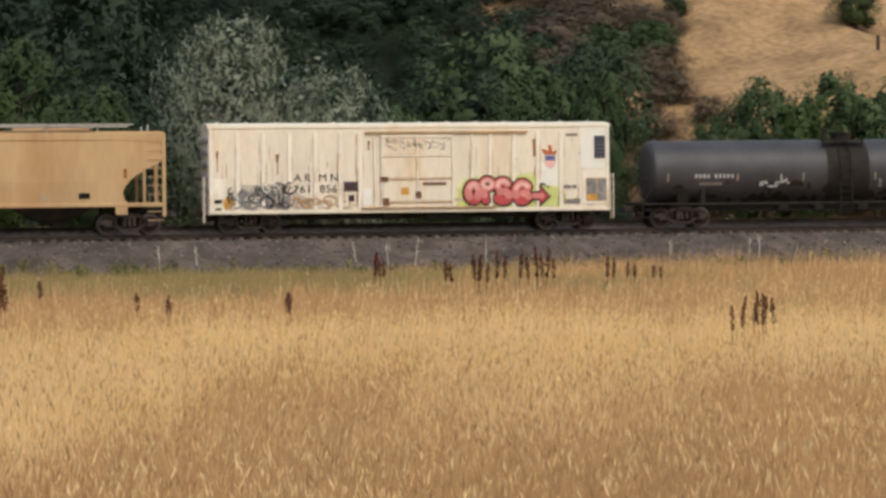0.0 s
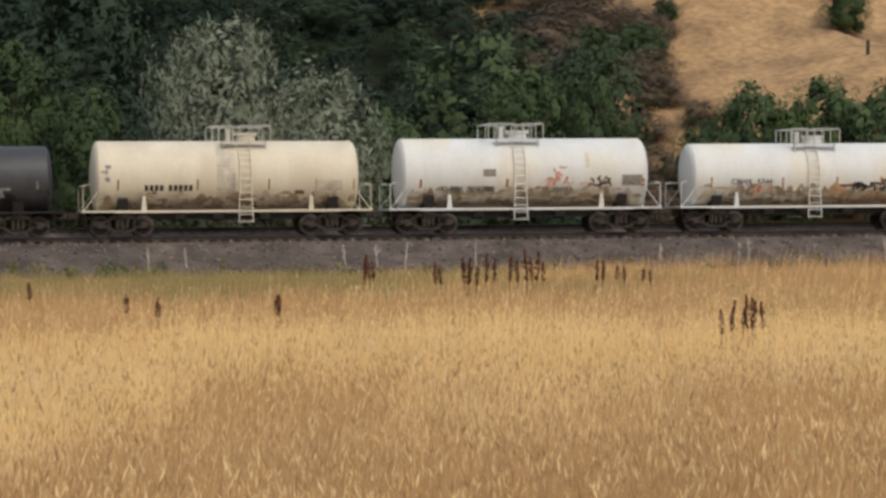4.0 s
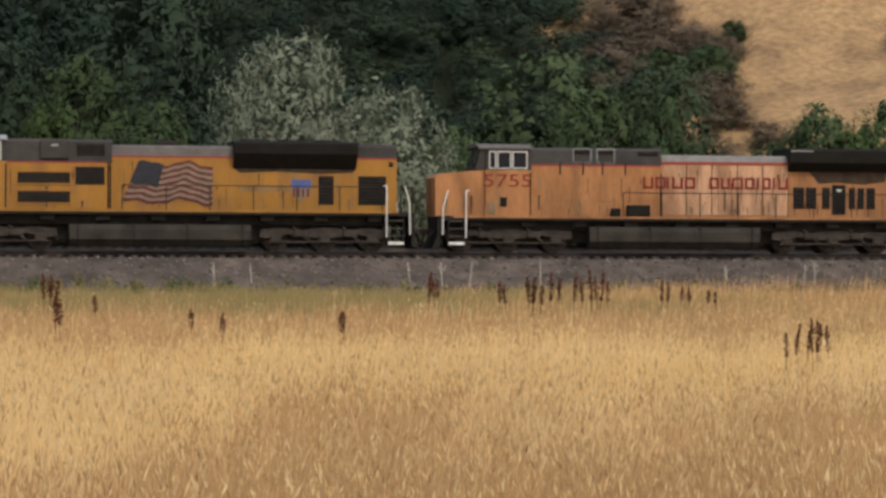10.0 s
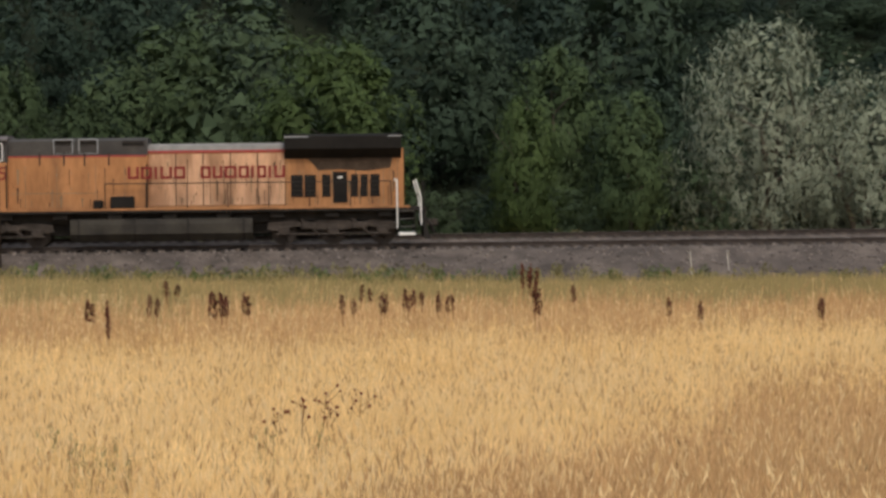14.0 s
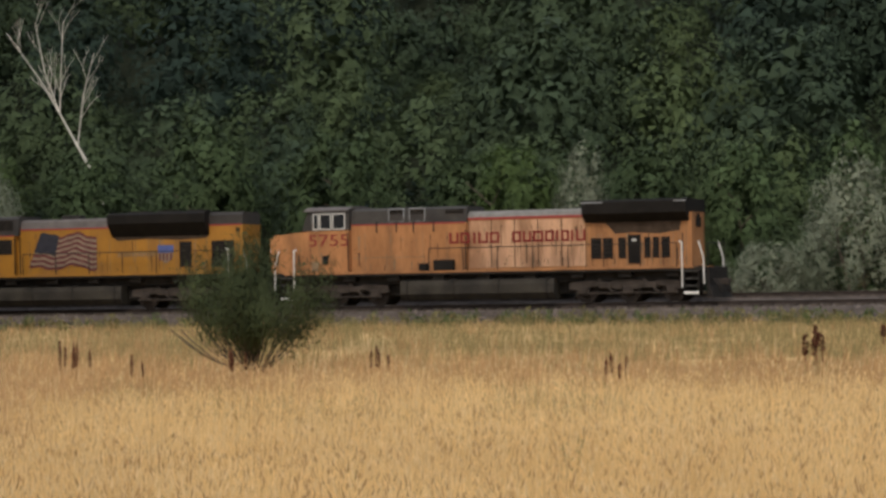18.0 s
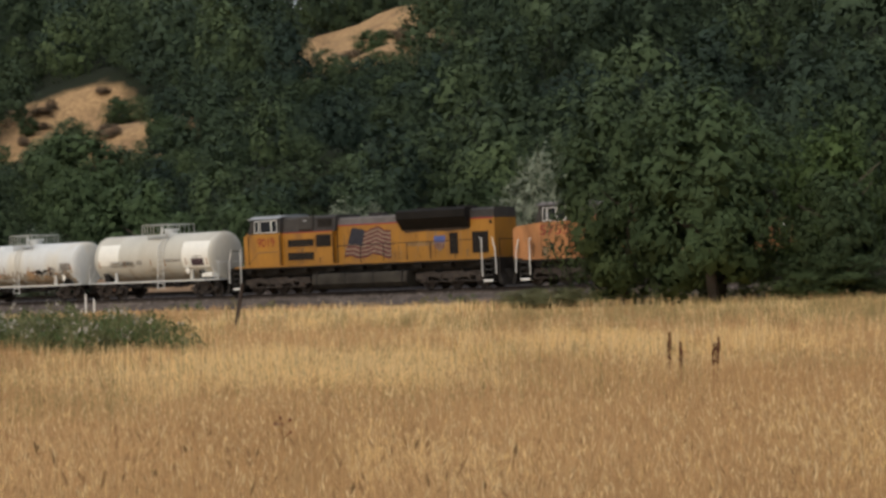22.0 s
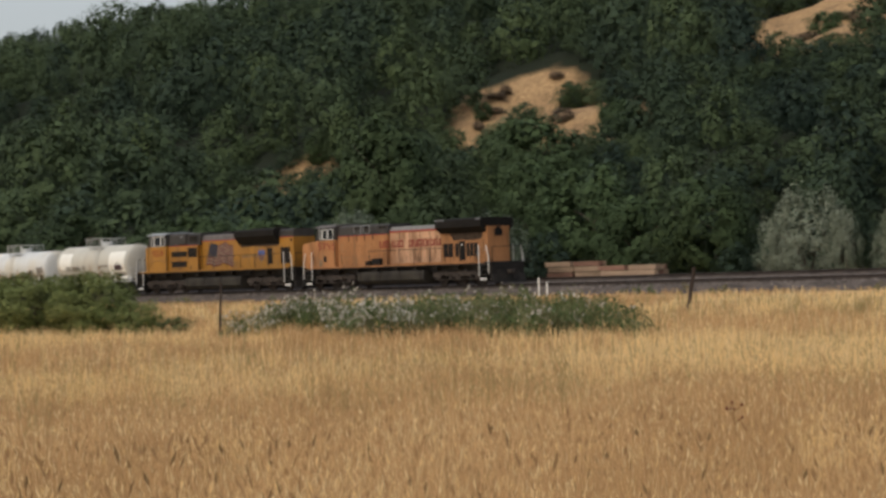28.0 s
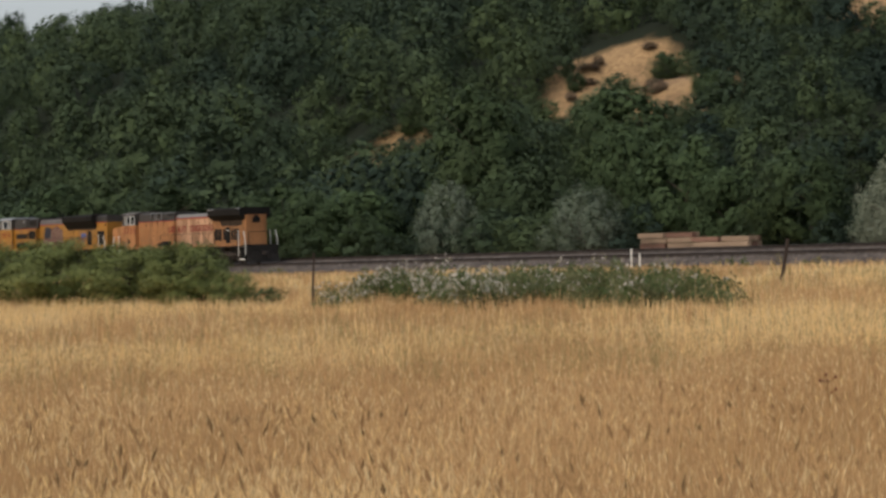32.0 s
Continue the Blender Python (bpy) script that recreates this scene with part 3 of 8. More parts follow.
def shell_mesh(half, r, zc):
    bm = bmesh.new()
    rings = []
    for x in np.linspace(half - HEAD, HEAD - half, 12):
        rings.append([bm.verts.new((x, r * math.cos(2 * math.pi * j / 48), zc + r * math.sin(2 * math.pi * j / 48))) for j in range(48)])
    for a, b in zip(rings, rings[1:]):
        for j in range(48):
            bm.faces.new((a[j], a[(j + 1) % 48], b[(j + 1) % 48], b[j]))
    bmesh.ops.recalc_face_normals(bm, faces=bm.faces)
    return bm


def head_mesh(half, r, zc, end):
    """A dished tank head with a tight knuckle at its rim."""
    bm = bmesh.new()
    rings = []
    for f in (0.03, 0.3, 0.55, 0.75, 0.88, 0.96, 1.0):
        x = end * (half - HEAD * (0.72 * f ** 2 + 0.28 * max(0.0, (f - 0.86) / 0.14) ** 2))
        rings.append([bm.verts.new((x, f * r * math.cos(2 * math.pi * j / 48), zc + f * r * math.sin(2 * math.pi * j / 48))) for j in range(48)])
    for a, b in zip(rings, rings[1:]):
        for j in range(48):
            bm.faces.new((a[j], a[(j + 1) % 48], b[(j + 1) % 48], b[j]))
    bm.faces.new(rings[0])
    bmesh.ops.recalc_face_normals(bm, faces=bm.faces)
    return bm


def tank_grime(car, r, zc, half, seed, count, lowest, highest, materials, x_from=None, x_to=None):
    """Uneven patches along a tank's lower flank, of road dirt, run-off and plain black."""
    rnd = random.Random(seed)
    for m in materials:
        bm = bmesh.new()
        for k in range(count):
            x = rnd.uniform(x_from if x_from is not None else -half + 0.5, x_to if x_to is not None else half - 0.5)
            w, top = rnd.uniform(0.04, 0.32), lowest + (highest - lowest) * rnd.random() ** 1.8
            low = max(lowest - 8, top - rnd.uniform(3, 22))
            lift = 0.003 + 0.0006 * (k % 8)
            prev = None
            for j in range(5):
                t = radians(low + (top - low) * j / 4)
                f = w * (1.0, 1.15, 0.9, 0.7, 0.25)[j] * rnd.uniform(0.8, 1.2)
                v = [bm.verts.new((max(-half + 0.4, min(half - 0.4, x + d)), (r + lift) * math.cos(t), zc + (r + lift) * math.sin(t))) for d in (-f, f)]
                if prev:
                    bm.faces.new((prev[0], prev[1], v[1], v[0]))
                prev = v
        for f in bm.faces:
            f.normal_update()
            if f.normal.y < 0:
                f.normal_flip()
        ob = part("grime", bm, m, car, "road grime and darker patches along the lower flank")
        ob["kind"] = "stuff"


def letter_bars(car, r, zc, x, a0, a1, material, groups=(4, 5), w=0.12, gap=0.055):
    """A reporting mark too faint to read: one plain bar for each character."""
    for n in groups:
        for k in range(n):
            part("mark_bar", tank_arc(r, zc, x - w, x, a0, a1, 0.006, 3), material, car)
            x -= w + gap
        x -= 0.16


def tank_car(label, paint, half, r, zc, trucks, sill, trim, ladder_x=None, top_rail=None, hatch=0.0, black=False):
    car = thing("tank_car", label, "tank car", group="cars of the freight train")
    part("tank_shell", shell_mesh(half, r, zc), paint, car, smooth=True)
    for end in (-1, 1):
        part("tank_head", head_mesh(half, r, zc, end), paint, car, smooth=True)
        bm = bmesh.new()                              # the seam ring where the head is welded on
        x = end * (half - HEAD - 0.12)
        seg = 40
        for j in range(seg):
            a, b = 2 * math.pi * j / seg, 2 * math.pi * (j + 1) / seg
            q = [(x + dx, (r + 0.008) * math.cos(t), zc + (r + 0.008) * math.sin(t)) for dx in (-0.03, 0.03) for t in (a, b)]
            v = [bm.verts.new(p) for p in q]
            bm.faces.new((v[0], v[1], v[3], v[2]))
        part("head_seam", bm, paint, car)
        bm = bmesh.new()                              # saddle under the shell
        hull_x(bm, [(-1.2, sill), (1.2, sill), (1.34, zc - 0.62 * r), (1.0, zc - 0.80 * r), (0, zc - r - 0.0), (-1.0, zc - 0.80 * r), (-1.34, zc - 0.62 * r)],
               end * trucks - 0.22, end * trucks + 0.22)
        part("saddle", bm, M_BLACK, car)
        bm = bmesh.new()                              # end platform with its grab irons
        box(bm, end * (half - 0.9), end * (half + 0.42), -1.42, 1.42, sill - 0.05, sill + 0.03, 0.01)
        part("end_platform", bm, trim, car)
        bm = bmesh.new()
        for y in (-1.38, 1.38):
            pipe(bm, [(end * (half + 0.36), y, sill), (end * (half + 0.36), y, sill + 1.05), (end * (half + 0.10), y, sill + 1.12)], 0.02)
            pipe(bm, [(end * (half + 0.36), y, sill), (end * (half - 0.35), y, sill + 0.92)], 0.02)
        pipe(bm, [(end * (half + 0.36), -1.38, sill + 1.05), (end * (half + 0.36), 1.38, sill + 1.05)], 0.022)
        part("end_handrail", bm, trim, car)
        for y in (-1.36, 1.36):                       # corner steps
            bm = bmesh.new()
            for dx in (0.0, 0.36):
                bar(bm, (end * (half - 0.05 + dx), y, sill), (end * (half - 0.05 + dx), y, 0.42), 0.025)
            for z in (0.45, 0.78):
                bar(bm, (end * (half - 0.05), y, z), (end * (half + 0.31), y, z), 0.025)
            part("corner_step", bm, M_BLACK, car)
        coupler(car, end * (half + 0.42))
        freight_truck(car, end * trucks)
        bm = bmesh.new()                              # shell bracket on the walkway
        prism(bm, [(end * (trucks - 0.9) - 0.10, sill), (end * (trucks - 0.9) + 0.12, sill), (end * (trucks - 0.9) + 0.07, sill + 0.62), (end * (trucks - 0.9) - 0.05, sill + 0.62)], 1.18, 1.32)
        part("shell_bracket", bm, trim if not black else M_BLACK, car)
    bm = bmesh.new()                                  # side walkway
    for y in (-1.38, 1.38):
        box(bm, -(half - 0.9), half - 0.9, y - 0.06, y + 0.06, sill - 0.07, sill + 0.03)
    part("side_sill", bm, trim if not black else M_BLACK, car)
    bm = bmesh.new()                                  # centre sill and brake gear below
    box(bm, -half, half, -0.32, 0.32, sill - 0.32, sill - 0.06, 0.02)
    for x in (-1.6, 0.4, 2.0):
        box(bm, x - 0.25, x + 0.25, 0.4, 0.85, 0.62, 0.95, 0.06)
    bar(bm, (-half * 0.5, 0.95, 0.72), (half * 0.5, 0.95, 0.72), 0.03)
    part("centre_sill", bm, M_BLACK, car)
    bm = bmesh.new()                                  # outlet valve
    bmesh.ops.create_cone(bm, cap_ends=True, segments=12, radius1=0.16, radius2=0.26, depth=0.5, matrix=Matrix.Translation((0.3, 0, zc - r - 0.1)))
    part("outlet_valve", bm, M_BLACK, car)
    lx = ladder_x if ladder_x is not None else 0.0
    top, mx = zc + r, lx + hatch
    bm = bmesh.new()                                  # manway
    bmesh.ops.create_cone(bm, cap_ends=True, segments=20, radius1=0.42, radius2=0.40, depth=0.34, matrix=Matrix.Translation((mx - 0.2, 0, top + 0.1)))
    bmesh.ops.create_cone(bm, cap_ends=True, segments=20, radius1=0.47, radius2=0.44, depth=0.07, matrix=Matrix.Translation((mx - 0.2, 0, top + 0.29)))
    for k in range(8):
        a = k * math.pi / 4
        bar(bm, (mx - 0.2 + 0.47 * math.cos(a), 0.47 * math.sin(a), top + 0.2), (mx - 0.2 + 0.47 * math.cos(a), 0.47 * math.sin(a), top + 0.36), 0.03)
    part("manway", bm, trim if not black else M_BLACK, car)
    bm = bmesh.new()
    bar(bm, (mx + 0.55, 0.1, top - 0.05), (mx + 0.55, 0.1, top + 0.42), 0.09, 10)
    bar(bm, (mx + 0.55, 0.1, top + 0.42), (mx + 0.55, 0.1, top + 0.5), 0.13, 10)
    part("relief_valve", bm, trim if not black else M_BLACK, car)
    for y in (-0.98, 0.98):                           # top platform on both sides
        bm = bmesh.new()
        box(bm, mx - 0.95, mx + 0.95, y - 0.2, y + 0.2, top - 0.06, top - 0.02)
        for x in (-0.9, 0.9):
            bar(bm, (mx + x, y, top - 0.45), (mx + x, y, top - 0.05), 0.03)
        part("top_platform", bm, M_GALV if not black else M_BLACK, car)
    if top_rail:
        bm = bmesh.new()
        for y in (-1.15, 1.15):
            for a, b in top_rail:
                pipe(bm, [(lx + a, y, top - 0.04), (lx + a, y, top + 0.6), (lx + b, y, top + 0.6), (lx + b, y, top - 0.04)], 0.026)
                for f in (0.36, 0.7):
                    bar(bm, (lx + a + (b - a) * f, y, top - 0.04), (lx + a + (b - a) * f, y, top + 0.6), 0.02)
        for a, b in top_rail:
            for x in (a, b):
                bar(bm, (lx + x, -1.15, top + 0.6), (lx + x, 1.15, top + 0.6), 0.022)
        part("top_railing", bm, M_GALV, car, "galvanised safety railing")
    for side in (-1, 1):
        bm = bmesh.new()                              # ladder bent over the shell
        for dx in (-0.24, 0.24):
            pts = [(lx + dx, side * (r + 0.10) * math.cos(radians(a)), zc + (r + 0.10) * math.sin(radians(a))) for a in range(62, -1, -12)]
            pts += [(lx + dx, side * (r + 0.10), zc - 0.5), (lx + dx * 1.25, side * (r + 0.12), 0.55)]
            pipe(bm, pts, 0.024)
        for a in range(55, -6, -10):
            c, s = (r + 0.10) * math.cos(radians(a)), (r + 0.10) * math.sin(radians(a))
            bar(bm, (lx - 0.24, side * c, zc + s), (lx + 0.24, side * c, zc + s), 0.02, 5)
        for z in np.arange(0.6, zc - 0.2, 0.3):
            bar(bm, (lx - 0.27, side * (r + 0.11), z), (lx + 0.27, side * (r + 0.11), z), 0.02, 5)
        part("ladder", bm, (M_TANKWHITE if trim is M_TANKWHITE else trim) if not black else M_BLACK, car)
    return car


def dashes(car, r, zc, xs, material, a0=-2, a1=14, w=0.035):
    for x in xs:
        part("reflector_strip", tank_arc(r, zc, x - w, x + w, a0, a1, 0.006), material, car)


def small_print(car, r, zc, x0, x1, a, rows, material, h=2.4):
    """Rows of writing too small to read, as plain bars."""
    for k in range(rows):
        part("small_print", tank_arc(r, zc, x0, x1, a - k * h * 1.5 - h, a - k * h * 1.5, 0.005, 3), material, car)


def scrawl(parent, material, x0, x1, z0, z1, y, seed, strokes=9, r=0.02, wrap=None):
    """Loose painted strokes on a car's side."""
    rnd = random.Random(seed)
    bm = bmesh.new()
    for k in range(strokes):
        x, z = rnd.uniform(x0, x1), rnd.uniform(z0, z1)
        pts = []
        a = rnd.uniform(0, 6.28)
        for j in range(7):
            yy = y if wrap is None else math.sqrt(max(wrap[0] ** 2 - (z - wrap[1]) ** 2, 0.01)) + 0.004
            pts.append((x, yy, z))
            a += rnd.uniform(-1.3, 1.3)
            step = (x1 - x0) / strokes * 0.75
            x, z = min(max(x + step * math.cos(a), x0), x1), min(max(z + step * math.sin(a), z0), z1)
        for p, q in zip(pts, pts[1:]):
            if (Vector(p) - Vector(q)).length > 0.01:
                d = (Vector(q) - Vector(p)).normalized()
                w = Vector((-d.z, 0, d.x)) * r
                vs = [Vector(p) + w, Vector(p) - w, Vector(q) - w, Vector(q) + w]
                lift = Vector((0, 0.006, 0))
                top = [bm.verts.new(v + lift) for v in vs]
                bm.faces.new(top)
    bmesh.ops.recalc_face_normals(bm, faces=bm.faces)
    for f in bm.faces:
        if f.normal.y < 0:
            f.normal_flip()
    return part("graffiti", bm, material, parent)


def prism_part(name, outline, y, material, parent, label=""):
    bm = bmesh.new()
    prism(bm, outline, y - 0.004, y)
    return part(name, bm, material, parent, label)


def swirls(parent, material, x0, x1, z0, z1, y, seed, count, r):
    """Curling spray-can strokes on a car's side."""
    rnd = random.Random(seed)
    bm = bmesh.new()
    for k in range(count):
        cx, cz, w, h = rnd.uniform(x0, x1), rnd.uniform(z0 + 0.1, z1 - 0.1), rnd.uniform(0.08, 0.34), rnd.uniform(0.1, 0.36)
        h = min(h, cz - z0, z1 - cz + 0.1)
        a, sweep_by = rnd.uniform(0, 6.28), rnd.uniform(1.8, 5.2)
        n = 9
        pts = [(cx + w * math.cos(a + sweep_by * j / n), cz + h * math.sin(a + sweep_by * j / n)) for j in range(n + 1)]
        for (ax, az), (bx, bz) in zip(pts, pts[1:]):
            dx, dz = bx - ax, bz - az
            f = r * rnd.uniform(0.7, 1.2) / max(1e-4, math.hypot(dx, dz))
            prism(bm, [(ax - dz * f, az + dx * f), (bx - dz * f, bz + dx * f), (bx + dz * f, bz - dx * f), (ax + dz * f, az - dx * f)], y - 0.004, y + 0.0002 * (k % 9))
    ob = part("graffiti", bm, material, parent, "curling spray-paint strokes")
    ob["kind"] = "stuff"
    return ob


CARS = []            # (car, distance of its middle ahead of the last locomotive's rear handrail, half distance between its trucks)
RAILSET = ((-1.3, -0.15), (0.15, 1.3))

# the last tank car, next to the locomotives
car = tank_car("grey-white tank car with two fresh white patches", M_TANKGREY, 5.58, 1.47, 2.56, 4.37, 1.06, M_TANKWHITE, -0.95, ((-0.35, 0.95), (1.25, 2.0)), 0.75)
part("paint_patch", tank_arc(1.47, 2.56, 3.05, 4.95, -16, 38, 0.004), M_FRESHWHITE, car, "fresh white paint patch")
part("paint_patch", tank_arc(1.47, 2.56, -5.1, -2.75, -30, 38, 0.004), M_FRESHWHITE, car, "fresh white paint patch")
writing("SHPX 202846", car, M_INK, 2.75, 2.27, 0.25, 1.476, 2.2)
small_print(car, 1.47, 2.56, 1.6, 3.8, -17, 2, M_FADEDINK, 1.6)
small_print(car, 1.47, 2.56, -2.6, -1.3, -6, 3, M_FADEDINK, 1.6)
small_print(car, 1.47, 2.56, 0.9, 1.4, -6, 2, M_FADEDINK, 4)
small_print(car, 1.47, 2.56, -4.45, -3.75, 0, 1, M_INK, 2)
part("panel_print", tank_arc(1.47, 2.56, -4.65, -3.6, -24, -6, 0.010), M_PLACARD, car, "dark stencilled test panel")
dashes(car, 1.47, 2.56, (4.85, 2.55, 0.1, -1.2, -3.1, -4.95), M_RUST, -22, -5)
tank_grime(car, 1.47, 2.56, 5.58, 201, 60, -58, -22, (M_TANKSTAINPALE,))
bm = bmesh.new()
box(bm, -5.3, -4.3, 0.8, 1.3, 1.2, 1.48, 0.05)
part("valve_cover", bm, M_FRESHWHITE, car)
bm = bmesh.new()
prism(bm, [(-3.24, 1.42), (-3.02, 1.64), (-3.24, 1.86), (-3.46, 1.64)], 1.40, 1.42)
part("hazard_placard", bm, M_FRESHWHITE, car)
CARS.append((car, 49.71, 4.37))

car = tank_car("white tank car stained brown along its lower flank", M_TANKWHITE, 5.70, 1.40, 2.43, 4.46, 1.06, M_TANKWHITE, 0.11, ((-1.25, -0.1), (0.2, 0.95)), -0.15)
tank_grime(car, 1.40, 2.43, 5.7, 202, 150, -58, -14, (M_TANKSTAIN, M_TANKSTAINPALE))
tank_grime(car, 1.40, 2.43, 5.7, 203, 40, -58, -12, (M_STREAK,), -5.2, -0.6)
writing("CBHX  5744", car, M_INK, 2.9, 2.15, 0.24, 1.404, 1.85)
small_print(car, 1.40, 2.43, 3.7, 4.5, -22, 1, M_TANKSTAIN)
small_print(car, 1.40, 2.43, 0.6, 1.2, -25, 1, M_FRESHWHITE, 9)
small_print(car, 1.40, 2.43, -2.2, -0.75, -18, 1, M_RUSTDARK, 5)
small_print(car, 1.40, 2.43, -3.4, -3.0, -8, 1, M_PLACARD, 6)
part("panel_print", tank_arc(1.40, 2.43, -5.1, -4.1, -18, 2, 0.010), M_FADEDINK, car, "dark stencilled test panel")
scrawl(car, M_INK, -3.2, -1.7, 1.75, 2.05, 1.3, 5, 14, 0.045, (1.41, 2.43))
scrawl(car, M_FADEDINK, -4.6, -2.9, 1.7, 2.2, 1.3, 7, 12, 0.04, (1.41, 2.43))
scrawl(car, M_EMBER, 1.8, 2.8, 1.7, 1.95, 1.3, 6, 6, 0.025, (1.41, 2.43))
dashes(car, 1.40, 2.43, (4.7, 1.5, -0.95, -2.95, -5.15), M_RUST, -24, -4)
bm = bmesh.new()
prism(bm, [(-4.35, 1.25), (-4.35, 1.75), (-4.72, 1.5)], 1.36, 1.38)
part("hazard_placard", bm, M_FRESHWHITE, car)
CARS.append((car, 62.62, 4.46))

car = tank_car("bright white tank car with pink graffiti", M_TANKWHITE, 5.55, 1.50, 2.58, 4.23, 1.06, M_TANKWHITE, 0.2 + 0.1, ((-1.1, -0.2), (0.15, 1.3)))
tank_grime(car, 1.50, 2.58, 5.55, 205, 150, -58, -22, (M_TANKSTAIN, M_TANKSTAINPALE))
writing("SHPX 202758", car, M_INK, 2.55, 1.90, 0.26, 1.408, 2.3)
small_print(car, 1.50, 2.58, 1.0, 3.4, -34, 1, M_TANKSTAIN, 3)
swirls(car, M_EMBERPALE, -3.0, -0.9, 1.95, 2.45, 1.475, 8, 7, 0.022)
scrawl(car, M_EMBERPALE, -2.0, -0.9, 2.0, 2.8, 1.4, 8, 12, 0.04, (1.51, 2.58))
scrawl(car, M_INK, -3.7, -2.7, 2.0, 2.4, 1.4, 9, 16, 0.035, (1.51, 2.58))
scrawl(car, M_FADEDINK, -1.9, -1.0, 1.75, 1.95, 1.4, 10, 10, 0.035, (1.51, 2.58))
small_print(car, 1.50, 2.58, -3.6, -3.2, -32, 1, M_PLACARD, 6)
part("panel_print", tank_arc(1.50, 2.58, -5.1, -4.2, -22, -4, 0.010), M_FADEDINK, car, "dark stencilled test panel")
part("panel_print", tank_arc(1.50, 2.58, 1.35, 1.9, -6, 6, 0.006), M_FADEDINK, car)
part("ochre_stain", tank_arc(1.50, 2.58, -2.75, -2.6, 8, 34, 0.004), M_DIRT, car)
dashes(car, 1.50, 2.58, (4.6, 0.85, -1.2, -5.15), M_RUST, -24, -10, 0.05)
CARS.append((car, 75.57, 4.23))

car = tank_car("cream tank car with rust-red reflector strips", M_TANKCREAM, 5.68, 1.48, 2.52, 4.41, 1.06, M_TANKCREAM, -0.8 + 0.1, ((-1.1, 0.2), (0.45, 1.35)))
tank_grime(car, 1.48, 2.52, 5.77, 208, 110, -58, -24, (M_TANKSTAIN, M_TANKSTAINPALE))
letter_bars(car, 1.48, 2.52, 3.5, -25, -15, M_INK, (4, 5), 0.15, 0.06)
small_print(car, 1.48, 2.52, 1.7, 3.4, -30, 2, M_TANKSTAINPALE, 2)
part("panel_print", tank_arc(1.48, 2.52, -4.8, -3.6, -26, -8, 0.006), M_TANKSTAINPALE, car, "faded stencilled test panel")
part("panel_print", tank_arc(1.48, 2.52, -3.2, -2.8, -32, -25, 0.008), M_RUSTDARK, car)
part("worn_band", tank_arc(1.48, 2.52, -0.3, 0.5, -50, 70, 0.003, 16), M_TANKSTAINPALE, car, "dull worn band round the shell")
dashes(car, 1.48, 2.52, (4.6, 1.3, -1.7, -3.7, -5.3), M_RUST, -24, -6)
scrawl(car, M_GRGREY, 4.95, 5.3, 2.0, 3.0, 1.2, 12, 9, 0.05, (1.49, 2.52))
CARS.append((car, 88.38, 4.41))

car = tank_car("long black tank car with white stencilled marks", M_TANKBLACK, 8.12, 1.42, 2.38, 6.62, 1.05, M_BLACK, -0.65, black=True)
part("wear_band", tank_arc(1.42, 2.38, -1.75, 0.15, -60, 84, 0.006, 20), M_BLACK, car, "dull black spill band round the shell")
letter_bars(car, 1.42, 2.38, 6.1, -10, -3, M_FADEDWHITE, (4, 5), 0.11, 0.07)
small_print(car, 1.42, 2.38, 4.9, 5.9, -18, 2, M_FADEDINK, 2.0)
scrawl(car, M_FADEDWHITE, 2.4, 3.2, 1.75, 1.95, 1.4, 21, 8, 0.04, (1.43, 2.38))
scrawl(car, M_FADEDWHITE, 1.9, 2.3, 1.9, 2.3, 1.4, 23, 4, 0.04, (1.43, 2.38))
scrawl(car, M_GRGREY, -4.6, -2.2, 1.7, 2.1, 1.4, 22, 9, 0.03, (1.43, 2.38))
scrawl(car, M_GRGREY, -6.6, -5.6, 1.7, 2.0, 1.4, 24, 7, 0.05, (1.43, 2.38))
dashes(car, 1.42, 2.38, (7.3, 4.2, 1.25, -2.0, -4.8, -7.4), M_TANKSTAIN, -16, -2, 0.03)
# black patches make the shell darker towards the bottom
tank_grime(car, 1.42, 2.38, 8.1, 211, 70, -58, -10, (M_BLACK,))
CARS.append((car, 103.72, 6.62))


